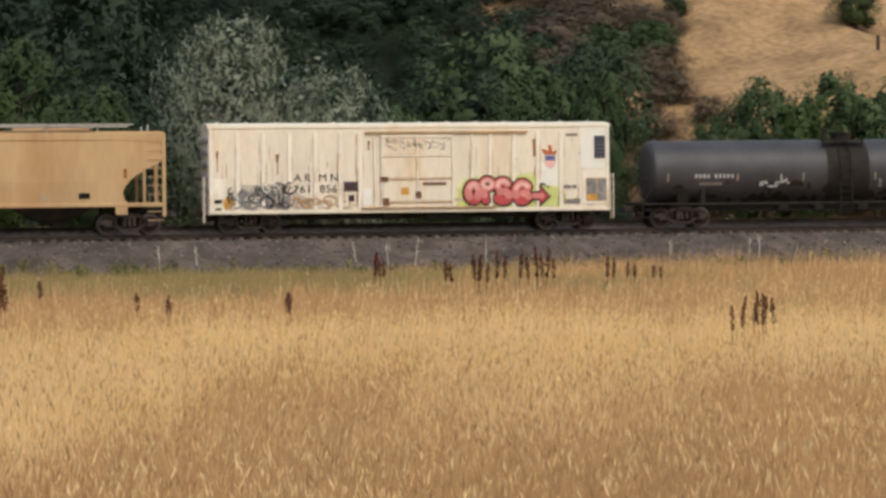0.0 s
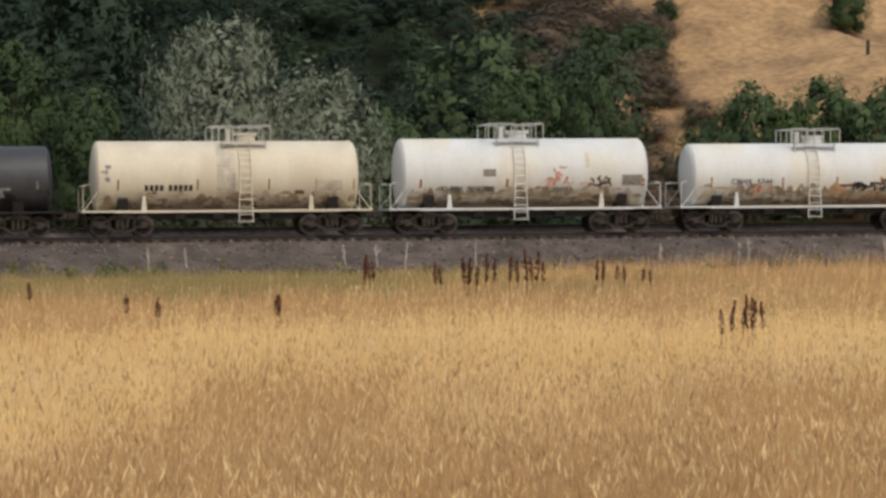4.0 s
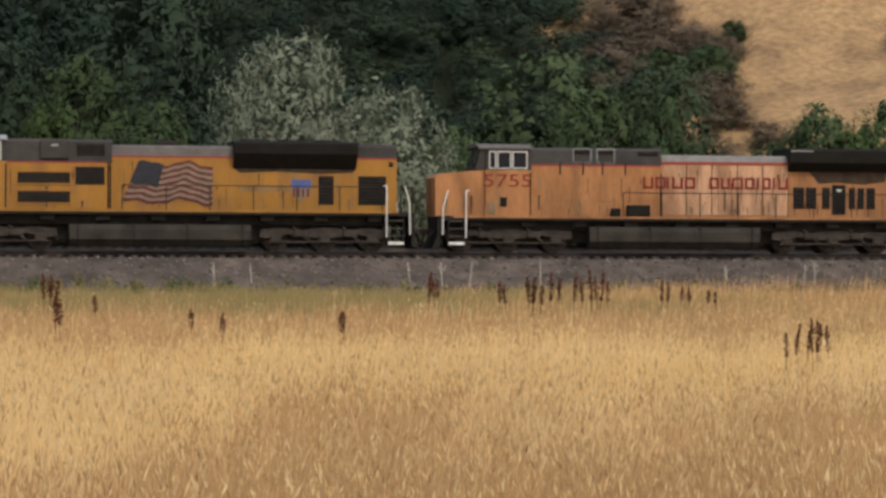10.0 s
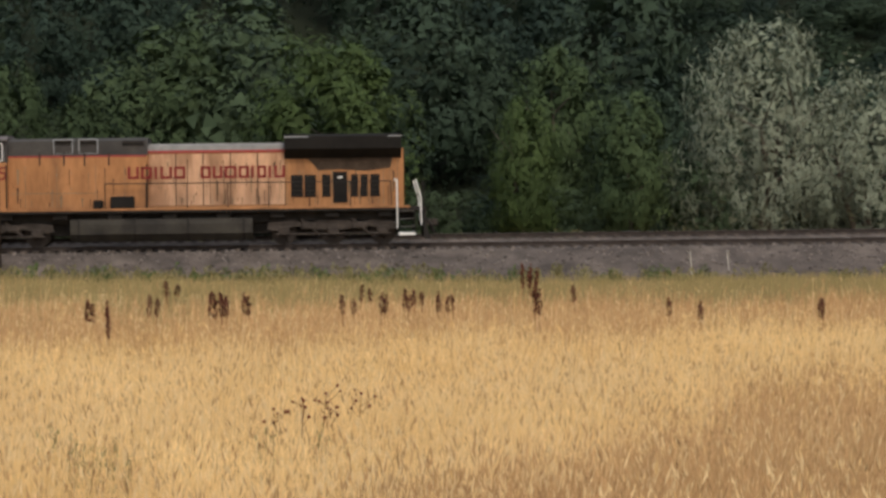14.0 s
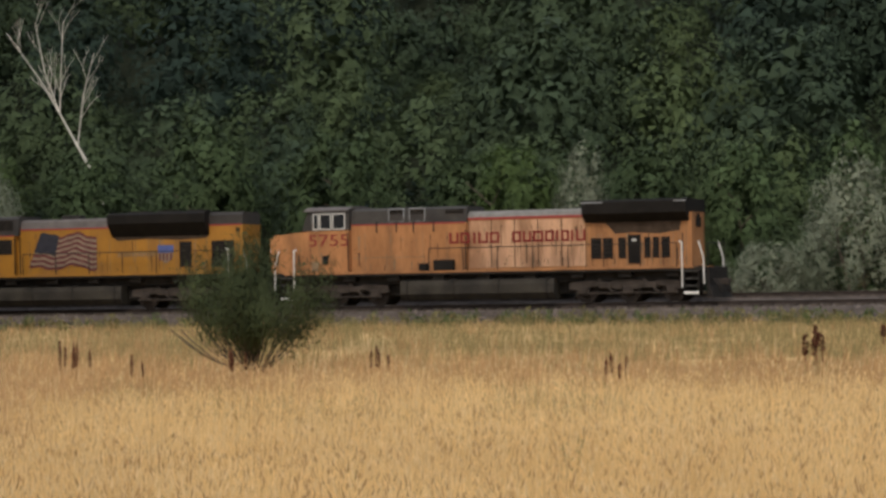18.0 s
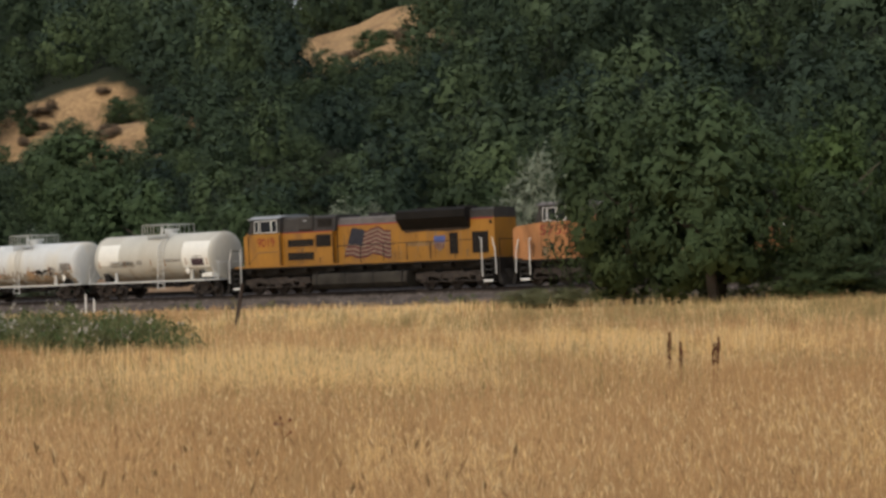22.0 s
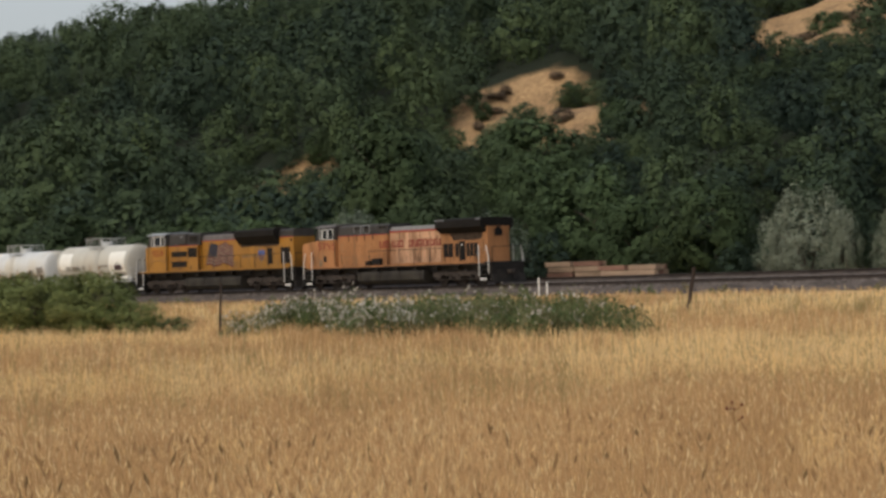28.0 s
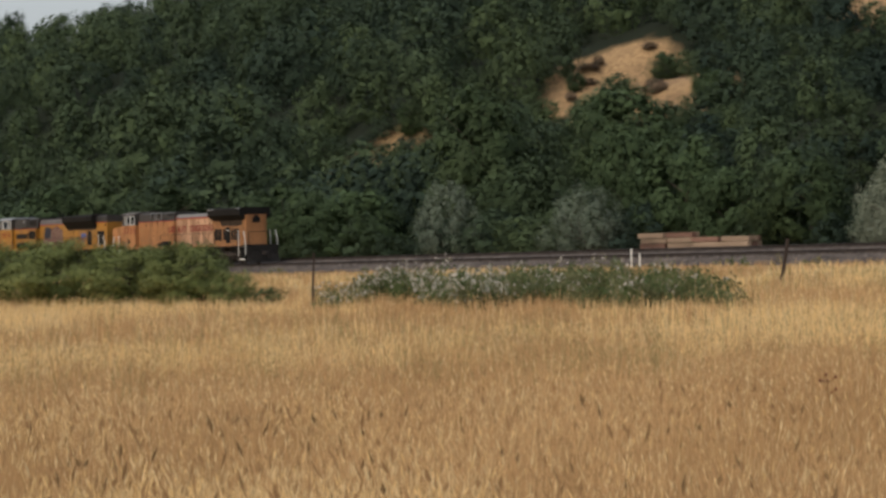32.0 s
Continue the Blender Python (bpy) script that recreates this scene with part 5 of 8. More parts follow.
# -- the two locomotives --
def loco_common(car, half, paint, deck):
    """Underframe, deck, steps, pilot, handrails, couplers, trucks and fuel tank that both locomotives share."""
    bm = bmesh.new()
    box(bm, -half + 0.55, half - 0.55, -1.52, 1.52, deck - 0.20, deck - 0.04, 0.02)
    part("deck", bm, M_BLACK, car)
    bm = bmesh.new()
    box(bm, -half + 1.2, half - 1.2, 1.50, 1.545, deck - 0.09, deck, 0.01)
    box(bm, -half + 1.2, half - 1.2, -1.545, -1.50, deck - 0.09, deck, 0.01)
    part("deck_edge", bm, paint, car)
    bm = bmesh.new()
    box(bm, -half + 1.0, half - 1.0, -1.0, 1.0, deck - 0.62, deck - 0.2, 0.03)
    for k in range(9):
        x = -half + 2.2 + k * (2 * half - 4.4) / 8
        box(bm, x - 0.3, x + 0.3, 0.9, 1.35, deck - 0.45, deck - 0.2, 0.03)
    part("underframe", bm, M_BLACK, car)
    for end in (-1, 1):
        bm = bmesh.new()                              # pilot plate and plow
        prism(bm, [(end * (half - 0.62), 0.25), (end * (half - 0.30), 0.14), (end * (half - 0.52), 0.72), (end * (half - 0.52), deck - 0.05), (end * (half - 0.62), deck - 0.05)], -1.45, 1.45)
        part("pilot", bm, M_BLACK, car)
        for side in (-1, 1):                          # step well
            y0, y1 = sorted((side * 0.95, side * 1.50))
            for k in range(1, 4):
                bm = bmesh.new()
                z = 0.35 + k * 0.32
                box(bm, end * (half - 1.32) - 0.31, end * (half - 1.32) + 0.31, y0, y1, z, z + 0.035)
                part("step", bm, M_STEPEDGE, car)
            for dx in (-0.34, 0.34):
                bm = bmesh.new()
                box(bm, end * (half - 1.32) + dx - 0.02, end * (half - 1.32) + dx + 0.02, y0, y1, 0.33, deck)
                part("step_side", bm, M_BLACK, car)
        for side in (-1, 1):
            bm = bmesh.new()
            y0, y1 = sorted((side * 1.2, side * 1.53))
            box(bm, end * (half - 1.32) - 0.34, end * (half - 1.32) + 0.34, y0, y1, 0.32, 0.44, 0.01)
            part("bottom_step", bm, M_WHITEPAINT, car, "white-painted bottom step")
        for side in (-1, 1):                          # white grab rails at the corners
            bm = bmesh.new()
            y = side * 1.54
            pipe(bm, [(end * (half - 0.72), y, 0.75), (end * (half - 0.74), y, deck + 0.35), (end * (half - 0.95), y, deck + 1.08)], 0.032)
            pipe(bm, [(end * (half - 1.72), y, 0.62), (end * (half - 1.72), y, deck + 1.05), (end * (half - 1.85), y, deck + 1.08)], 0.032)
            part("grab_rail", bm, M_WHITEPAINT, car, "white grab rails")
        bm = bmesh.new()                              # end railing, then the hoses
        pipe(bm, [(end * (half - 0.6), -1.3, deck), (end * (half - 0.6), -1.3, deck + 1.0), (end * (half - 0.6), 1.3, deck + 1.0), (end * (half - 0.6), 1.3, deck)], 0.024)
        part("end_rail", bm, M_BLACK, car)
        for y in (-0.8, -0.55, 0.55, 0.8, 1.0):
            bm = bmesh.new()
            pipe(bm, [(end * (half - 0.5), y, 1.0), (end * (half - 0.25), y, 0.7), (end * (half - 0.15), y * 0.9, 0.42)], 0.035)
            part("air_hose", bm, M_BLACK, car)
        coupler(car, end * (half - 0.45))
    bm = bmesh.new()                                  # plain dark block added to close the see-through gap between the wheels
    box(bm, -half + 1.7, half - 1.7, -0.72, 0.72, 0.42, deck - 0.55, 0.05)
    part("motor_block", bm, M_BLACK, car)
    bm = bmesh.new()                                  # fuel tank with rounded lower edges
    hull_x(bm, [(-1.45, 1.12), (1.45, 1.12), (1.5, 0.9), (1.5, 0.5), (1.25, 0.22), (-1.25, 0.22), (-1.5, 0.5), (-1.5, 0.9)], -3.85, 3.65)
    part("fuel_tank", bm, M_GRIME, car, "grimy dark fuel tank")
    for x in (-3.5, -1.2, 1.0, 3.3):
        bm = bmesh.new()
        hull_x(bm, [(-1.5, 1.16), (1.5, 1.16), (1.52, 0.9), (1.52, 0.5), (1.27, 0.2), (-1.27, 0.2), (-1.52, 0.5), (-1.52, 0.9)], x - 0.04, x + 0.04)
        part("tank_strap", bm, M_BLACK, car)


def walkway_rail(car, x0, x1, deck, paint):
    """Handrail with stanchions along the walkway edge, one side each."""
    n = max(2, round((x0 - x1) / 1.75))
    for side in (-1, 1):
        bm = bmesh.new()
        y = side * 1.5
        bar(bm, (x0, y, deck + 1.02), (x1, y, deck + 1.02), 0.022)
        part("handrail", bm, M_BLACK, car)
        for k in range(n + 1):
            x = x0 + (x1 - x0) * k / n
            piece("stanchion", shared("stanchion", lambda b: bar(b, (0, 0, 0), (0, 0, 1.02), 0.024), M_BLACK), car, x, y, deck)


def cab(car, paint, xf, xb, deck, top, glass, nose_h, half, nose_half, nose_x):
    """The wide cab with its slanted nose, windows and pale roof."""
    bm = bmesh.new()
    hull_x(bm, [(-half, deck), (half, deck), (half, deck + 1.95), (-half, deck + 1.95)], xb, xf)
    part("cab_side", bm, paint, car)
    bm = bmesh.new()
    hull_x(bm, [(-half, deck + 1.95), (half, deck + 1.95), (half - 0.10, top - 0.16), (-half + 0.10, top - 0.16)], xb, xf - 0.05)
    part("cab_upper", bm, M_GREY, car, "dark grey upper cab")
    bm = bmesh.new()
    sec = [(-half - 0.06, top - 0.26), (-half - 0.05, top - 0.20), (-half + 0.5, top - 0.04), (0, top), (half - 0.5, top - 0.04), (half + 0.05, top - 0.20), (half + 0.06, top - 0.26), (half - 0.08, top - 0.17), (-half + 0.08, top - 0.17)]
    hull_x(bm, sec, xb - 0.02, xf + 0.28)
    part("cab_roof", bm, *((M_ROOFDULL, car, "dull dark grey cab roof") if paint is M_ORANGE else (M_ROOFGREY, car, "pale grey cab roof")))
    bm = bmesh.new()                                  # nose
    prism(bm, [(xf, deck), (nose_x, deck), (nose_x, deck + nose_h), (nose_x - 0.25, deck + nose_h + 0.16), (xf + 0.4, deck + nose_h + 0.30), (xf, deck + nose_h + 0.36)], -nose_half, nose_half)
    part("nose", bm, paint, car)
    bm = bmesh.new()
    prism(bm, [(xf - 0.02, deck + 1.95), (xf + 0.42, deck + 1.95), (xf + 0.12, top - 0.2), (xf - 0.02, top - 0.2)], -half + 0.08, half - 0.08)
    part("windshield_frame", bm, M_GREY, car)
    for y in (-0.72, 0.72):
        bm = bmesh.new()
        v = [bm.verts.new(p) for p in ((xf + 0.42, y - 0.45, deck + 2.06), (xf + 0.42, y + 0.45, deck + 2.06), (xf + 0.17, y + 0.45, top - 0.32), (xf + 0.17, y - 0.45, top - 0.32))]
        bm.faces.new(v)
        bmesh.ops.solidify(bm, geom=bm.faces[:], thickness=0.03)
        part("windshield", bm, M_GLASS, car)
    for side in (1, -1):
        y = side * (half - 0.02)
        for a, b in glass:
            win = thing("window", "", "")
            win.parent = car
            bm = bmesh.new()
            for p, q2 in (((a, deck + 2.02), (a, deck + 2.72)), ((b, deck + 2.02), (b, deck + 2.72)), ((a, deck + 2.72), (b, deck + 2.72)), ((a, deck + 2.02), (b, deck + 2.02))):
                bar(bm, (p[0], y + side * 0.02, p[1]), (q2[0], y + side * 0.02, q2[1]), 0.028, 4)
            part("window_frame", bm, M_WHITEPAINT, win, "pale window frame")
            bm = bmesh.new()
            box(bm, b, a, y - 0.02, y + 0.025, deck + 2.04, deck + 2.70)
            part("pane", bm, M_GLASS, win)


def grille(car, x0, x1, z0, z1, y, slats=6, label="", back=None):
    g = thing("grille", "", "")
    g.parent = car
    if label:
        g["label"] = label
    bm = bmesh.new()
    box(bm, x1, x0, y - 0.01, y + 0.008, z0, z1)
    part("grille_back", bm, back or M_VENT, g)
    for k in range(slats):
        z = z0 + (z1 - z0) * (k + 0.5) / slats
        bm = bmesh.new()
        box(bm, x1, x0, y + 0.004, y + 0.03, z - 0.012, z + 0.012)
        part("slat", bm, M_TRUCK, g)
    return g


def hood_door_lines(car, xs, z0, z1, y):
    for x in xs:
        plate("door_seam", car, M_STAIN, x - 0.012, x + 0.012, z0, z1, y, 0.006)


def grime(car, seed, count, xa, xb, z0, z1, y, light, dark):
    """Thin run-off streaks and spots on painted sheet."""
    rnd = random.Random(seed)
    for m, name in ((light, "grime_film"), (dark, "soot_film")):
        bm = bmesh.new()
        for k in range(count // 2):
            x, w = rnd.uniform(xb, xa), rnd.uniform(0.006, 0.022)
            if rnd.random() < 0.25:
                w *= 2.5
            top = rnd.uniform(z0 + 0.2, z1)
            low = max(z0, top - rnd.uniform(0.1, 1.1))
            if rnd.random() < 0.3:
                low = top - 0.06
            prism(bm, [(x - w, top), (x + w, top - 0.02), (x + w * 0.5, low), (x - w * 0.4, low + 0.02)], y + 0.0004 * (k % 6), y + 0.003 + 0.0004 * (k % 6))
        ob = part(name, bm, m, car)
        ob["kind"] = "stuff"


def flag(car, y):
    """A waving striped flag painted on the hood, drawn as its plain stripes and canton."""
    def at(u, v):
        return (0.81 + 0.64 * v - u * (3.1 + 0.65 * v), 3.66 - 1.62 * v + 0.13 * math.sin(6.28 * (1.75 * u + 0.12)) * (0.4 + 0.8 * u) + 0.03 * math.sin(29 * u + 3 * v))

    def ribbon(name, u0, u1, v0, v1, lift, material, label=""):
        bm = bmesh.new()
        prev = None
        for j in range(25):
            u = u0 + (u1 - u0) * j / 24
            (xa, za), (xb, zb) = at(u, v0), at(u, v1)
            v = [bm.verts.new((xa, y + lift, za)), bm.verts.new((xb, y + lift, zb))]
            if prev:
                bm.faces.new((prev[0], v[0], v[1], prev[1]))
            prev = v
        bmesh.ops.recalc_face_normals(bm, faces=bm.faces)
        for f in bm.faces:
            if f.normal.y < 0:
                f.normal_flip()
        part(name, bm, material, car, label)
    for k in range(13):
        ribbon("flag_stripe", 0, 1, k / 13, (k + 1) / 13, 0.004, M_FLAGRED if k % 2 == 0 else M_FLAGWHITE)
    ribbon("flag_canton", 0, 0.34, -0.02, 0.56, 0.009, M_BLUE, "dark blue flag corner")


def yellow_locomotive():
    car = thing("locomotive", "bright yellow diesel locomotive with a painted flag and grey roof", "locomotive", group="locomotives of the freight train")
    deck, half = 1.72, 11.3
    loco_common(car, half, M_YELLOW, deck)
    cab(car, M_YELLOW, 8.55, 6.2, deck, 4.80, ((8.32, 7.98), (7.85, 6.95), (6.88, 6.45)), 1.80, 1.50, 1.32, 9.45)
    bm = bmesh.new()                                  # electrical cabinet section behind the cab, full width
    box(bm, 2.1, 6.2, -1.30, 1.30, deck, 3.68, 0.02)
    part("inverter_cabinet", bm, M_YELLOW, car)
    bm = bmesh.new()
    hull_x(bm, [(-1.22, 3.66), (1.22, 3.66), (1.15, 4.5), (0.9, 4.62), (-0.9, 4.62), (-1.15, 4.5)], 1.9, 6.22)
    part("grey_upper_hood", bm, M_GREY, car, "dark grey upper hood")
    bm = bmesh.new()
    box(bm, 3.65, 4.85, 0.85, 1.34, 3.78, 4.58, 0.05)
    part("air_conditioner", bm, M_GREY, car)
    plate("unit_label", car, M_ROOFGREY, 4.1, 4.4, 4.3, 4.4, 1.335)
    grille(car, 3.35, 2.2, 3.72, 4.42, 1.19, 6, "dark louvred air intake")
    bm = bmesh.new()                                  # long hood
    hull_x(bm, [(-0.98, deck), (0.98, deck), (0.98, 3.95), (-0.98, 3.95)], -10.1, 2.1)
    part("long_hood", bm, M_YELLOW, car)
    bm = bmesh.new()
    hull_x(bm, [(-0.98, 3.95), (0.98, 3.95), (0.9, 4.30), (0.7, 4.42), (-0.7, 4.42), (-0.9, 4.30)], -3.3, 2.1)
    part("hood_roof", bm, M_ROOFDULL, car, "dull grey curved hood roof")
    bm = bmesh.new()
    hull_x(bm, [(-0.98, 3.95), (0.98, 3.95), (0.98, 4.42), (0.8, 4.55), (-0.8, 4.55), (-0.98, 4.42)], -10.1, -8.3)
    part("rear_hood_top", bm, M_GREY, car)
    for y in (0.985, -0.998):
        plate("red_stripe", car, M_RED, -10.05, 2.0, 3.90, 3.97, y, 0.012)
    plate("red_stripe", car, M_RED, 2.1, 6.2, 3.62, 3.68, 1.302, 0.01)
    bm = bmesh.new()                                  # flared radiator
    hull_x(bm, [(-0.98, 3.45), (0.98, 3.45), (1.50, 4.10), (1.52, 4.52), (1.3, 4.62), (-1.3, 4.62), (-1.52, 4.52), (-1.50, 4.10)], -8.35, -3.15)
    part("radiator", bm, M_VENT, car, "black flared radiator housing")
    for k in range(3):
        bm = bmesh.new()
        bmesh.ops.create_cone(bm, cap_ends=True, segments=18, radius1=0.6, radius2=0.6, depth=0.12, matrix=Matrix.Translation((-4.2 - 1.55 * k, 0, 4.66)))
        part("radiator_fan", bm, M_BLACK, car)
    bm = bmesh.new()
    box(bm, -1.0, 0.0, -0.35, 0.35, 4.40, 4.62, 0.05)
    part("exhaust_stack", bm, M_BLACK, car)
    writing("9019", car, M_NAMERED, 7.40, 3.16, 0.58, 1.505, 1.46, "road_number", "large red road number")
    for z0, z1 in ((2.80, 3.22), (2.0, 2.44)):
        grille(car, 5.75, 3.62, z0, z1, 1.305, 5, "dark cabinet louvre")
        bm = bmesh.new()
        for a in ((5.82, 3.55, z1 + 0.03, z1 + 0.07), (5.82, 3.55, z0 - 0.07, z0 - 0.03)):
            box(bm, a[1], a[0], 1.3, 1.34, a[2], a[3])
        part("louvre_trim", bm, M_YELLOW, car)
    grille(car, 3.4, 2.2, 2.74, 3.48, 1.305, 6, "dark intake louvre")
    bm = bmesh.new()
    pipe(bm, [(8.9, 1.515, 1.80), (8.1, 1.515, 2.55), (6.4, 1.515, 2.55)], 0.022, 4)
    part("cab_seam", bm, M_STAIN, car)
    hood_door_lines(car, (6.2,), deck, 3.6, 1.502)
    flag(car, 0.99)
    hood_door_lines(car, (1.4, -3.0, -4.4, -5.1, -5.9, -6.6, -7.6, -8.2), deck + 0.05, 3.4, 0.985)
    for k in range(14):
        plate("slogan_bar", car, M_STAIN, -3.45 - k * 0.155 - 0.10, -3.45 - k * 0.155, 2.52, 2.74, 0.985, 0.008)
    bm = bmesh.new()
    prism(bm, [(-5.62, 3.02), (-6.42, 3.02), (-6.42, 2.45), (-6.02, 2.15), (-5.62, 2.45)], 0.985, 0.997)
    part("shield_base", bm, M_FLAGWHITE, car, "striped shield emblem")
    plate("shield_top", car, M_SHIELD, -6.44, -5.60, 2.68, 3.04, 0.99, 0.014)
    for k in range(4):
        plate("shield_stripe", car, M_FLAGRED, -6.35 + k * 0.2, -6.26 + k * 0.2, 2.30, 2.66, 0.99, 0.013)
    grille(car, -6.75, -7.40, 1.98, 3.20, 0.985, 9, "dark hood grille")
    grille(car, -8.45, -9.65, 1.98, 3.20, 0.985, 9, "dark rear grille")
    plate("hood_vent", car, M_VENT, -9.95, -9.75, 3.6, 3.8, 0.985)
    for x, y in ((9.05, 1.325), (6.24, 1.503), (2.06, 1.302), (1.95, 0.985)):
        plate("panel_gap", car, M_VENT, x - 0.03, x + 0.03, deck + 0.05, 3.55, y, 0.008)
    grime(car, 91, 70, 2.0, -9.9, deck + 0.05, 3.8, 0.984, M_STAIN, M_SOOT)
    grime(car, 92, 22, 6.1, 2.3, deck + 0.05, 3.5, 1.303, M_STAIN, M_SOOT)
    # soot along the radiator's lower edge, the flare's shadow put into its colour
    prism_part("soot", [(-3.2, 3.5), (-8.35, 3.5), (-8.2, 3.34), (-6.9, 3.28), (-5.0, 3.36), (-3.4, 3.3)], 0.992, M_SOOT, car, "soot and painted shadow below the radiator")
    walkway_rail(car, 1.5, -9.4, deck, M_YELLOW)
    loco_truck(car, 6.85)
    loco_truck(car, -7.0)
    return car


def faded_locomotive():
    car = thing("locomotive", "sun-faded orange-yellow diesel locomotive with pale hood panels", "locomotive", group="locomotives of the freight train")
    deck, half = 1.56, 11.15
    loco_common(car, half, M_ORANGE, deck)
    for ob in car.children:                           # its walkways reach further behind the hood than before the cab
        if not ob.name.startswith(("fuel_tank", "tank_strap")):
            ob.location.x -= 0.42
    cab(car, M_ORANGE, 8.2, 6.2, deck, 4.66, ((8.0, 7.75), (7.65, 7.1), (7.0, 6.4)), 1.62, 1.50, 1.36, 10.3)
    bm = bmesh.new()                                  # auxiliary cabinet behind the cab
    box(bm, 0.45, 6.2, -1.22, 1.22, deck, 3.76, 0.02)
    part("auxiliary_cabinet", bm, M_ORANGE, car)
    bm = bmesh.new()
    hull_x(bm, [(-1.18, 3.74), (1.18, 3.74), (1.12, 4.38), (0.85, 4.50), (-0.85, 4.50), (-1.12, 4.38)], 0.45, 6.2)
    part("grey_upper_hood", bm, M_GREY, car, "dark grey upper hood")
    for a, b in ((4.32, 3.55), (3.28, 2.52)):
        grille(car, a, b, 3.93, 4.42, 1.13, 4, "framed dark air intake")
        bm = bmesh.new()
        for p, q2 in (((a, 3.85), (a, 4.43)), ((b, 3.85), (b, 4.43)), ((a, 4.43), (b, 4.43)), ((a, 3.85), (b, 3.85))):
            bar(bm, (p[0], 1.15, p[1]), (q2[0], 1.15, q2[1]), 0.028, 4)
        part("intake_frame", bm, M_ROOFGREY, car)
    grille(car, 1.5, 0.6, 3.80, 4.36, 1.135, 4, "dark air intake")
    bm = bmesh.new()                                  # long hood with pale sun-bleached doors
    hull_x(bm, [(-0.98, deck), (0.98, deck), (0.98, 3.95), (-0.98, 3.95)], -10.15, 0.45)
    part("long_hood", bm, M_ORANGE, car)
    bm = bmesh.new()
    hull_x(bm, [(-0.98, 3.95), (0.98, 3.95), (0.9, 4.12), (0.7, 4.24), (-0.7, 4.24), (-0.9, 4.12)], -5.2, 0.45)
    part("hood_roof", bm, M_HOODGREY, car, "worn grey hood roof")
    for k in range(5):
        x = 0.42 - k * 1.13
        plate("hood_door", car, M_PALE, x - 1.10, x, deck + 0.10, 3.80, 0.98, 0.02, "bleached pale hood door", 0.006)
    plate("red_stripe", car, M_RED, -5.2, 0.5, 3.84, 3.95, 0.99, 0.02)
    plate("red_stripe", car, M_RED, 0.5, 6.2, 3.70, 3.77, 1.222, 0.01)
    # the railway's name, drawn as plain red blocks, one for each letter
    x = 1.28
    for k, w in enumerate((0.46, 0.46, 0.16, 0.48, 0.46, 0.42, 0.40, 0.50, 0.44, 0.16, 0.38, 0.16, 0.44)):
        if k == 5:
            x -= 0.55
        yb = 1.225 if x > 0.46 else 1.003
        bars = [(x - 0.11, x, 2.78, 3.28), (x - w, x - w + 0.11, 2.78, 3.28), (x - w, x, 2.78, 2.88), (x - w, x, 3.18, 3.28)]
        for a, c, z0, z1 in bars[:1] if w < 0.2 else bars[:3] + bars[3:] * (k % 3 > 0):
            plate("name_bar", car, M_NAMERED, a, c, z0, z1, yb, 0.012)
        x -= w + 0.085
    bm = bmesh.new()                                  # radiator wings at the rear
    hull_x(bm, [(-0.98, 3.55), (0.98, 3.55), (1.48, 3.95), (1.50, 4.46), (1.3, 4.56), (-1.3, 4.56), (-1.50, 4.46), (-1.48, 3.95)], -10.05, -5.2)
    part("radiator", bm, M_VENT, car, "black flared radiator housing")
    for a, b in ((-5.2, -6.2), (-9.5, -10.06)):
        plate("radiator_cap", car, M_ROOFGREY, b, a, 4.42, 4.47, 1.46, 0.05)
    for a, b in ((-5.45, -5.95), (-6.02, -6.5), (-6.75, -7.1), (-7.95, -8.25), (-8.35, -8.65), (-8.75, -9.15)):
        grille(car, a, b, 1.95, 2.88, 0.985, 5, "dark louvred panel")
    plate("access_door", car, M_VENT, -7.8, -7.2, 1.72, 3.0, 0.985, 0.03, "open dark access door")
    plate("door_lamp", car, M_WHITEPAINT, -7.6, -7.4, 2.72, 2.80, 1.02, 0.02)
    hood_door_lines(car, (-5.3, -6.6, -7.15, -7.85, -8.3, -8.7, -9.3, -9.9), deck + 0.05, 3.5, 0.985)
    hood_door_lines(car, (5.5, 4.2, 2.6, 1.4), deck + 0.05, 3.35, 1.222)
    plate("cabinet_seam", car, M_STAIN, 2.6, 6.1, 2.20, 2.23, 1.222, 0.006)
    for x in (4.9, 3.9, 3.05, 2.05):
        plate("lift_lug", car, M_BLACK, x - 0.03, x + 0.03, 3.35, 3.9, 1.225, 0.03)
    writing("5755", car, M_NAMERED, 7.22, 3.08, 0.56, 1.505, 2.05, "road_number", "large red road number")
    plate("battery_door", car, M_STAIN, 7.75, 8.1, 1.62, 2.1, 1.502, 0.02)
    plate("cab_vent", car, M_VENT, 7.25, 7.55, 1.95, 2.35, 1.502, 0.02)
    bm = bmesh.new()
    box(bm, 1.0, 2.0, 1.2, 1.5, deck, deck + 0.5, 0.04)
    box(bm, 2.3, 2.7, 1.2, 1.5, deck, deck + 0.35, 0.04)
    part("equipment_box", bm, M_VENT, car)
    plate("marker_lamp", car, M_VENT, -10.17, -10.1, 3.4, 3.9, -0.2, 0.4)
    bm = bmesh.new()
    box(bm, -10.2, -10.12, -0.35, 0.35, 3.3, 3.75, 0.02)
    part("number_board", bm, M_VENT, car)
    for x, y in ((6.24, 1.503), (0.49, 1.222), (-5.2, 0.985)):
        plate("panel_gap", car, M_VENT, x - 0.03, x + 0.03, deck + 0.05, 3.4, y, 0.008)
    for k in range(1, 5):
        plate("door_gap", car, M_SOOT, 0.42 - k * 1.13 - 0.005, 0.42 - k * 1.13 + 0.04, deck + 0.12, 3.82, 1.0, 0.006)
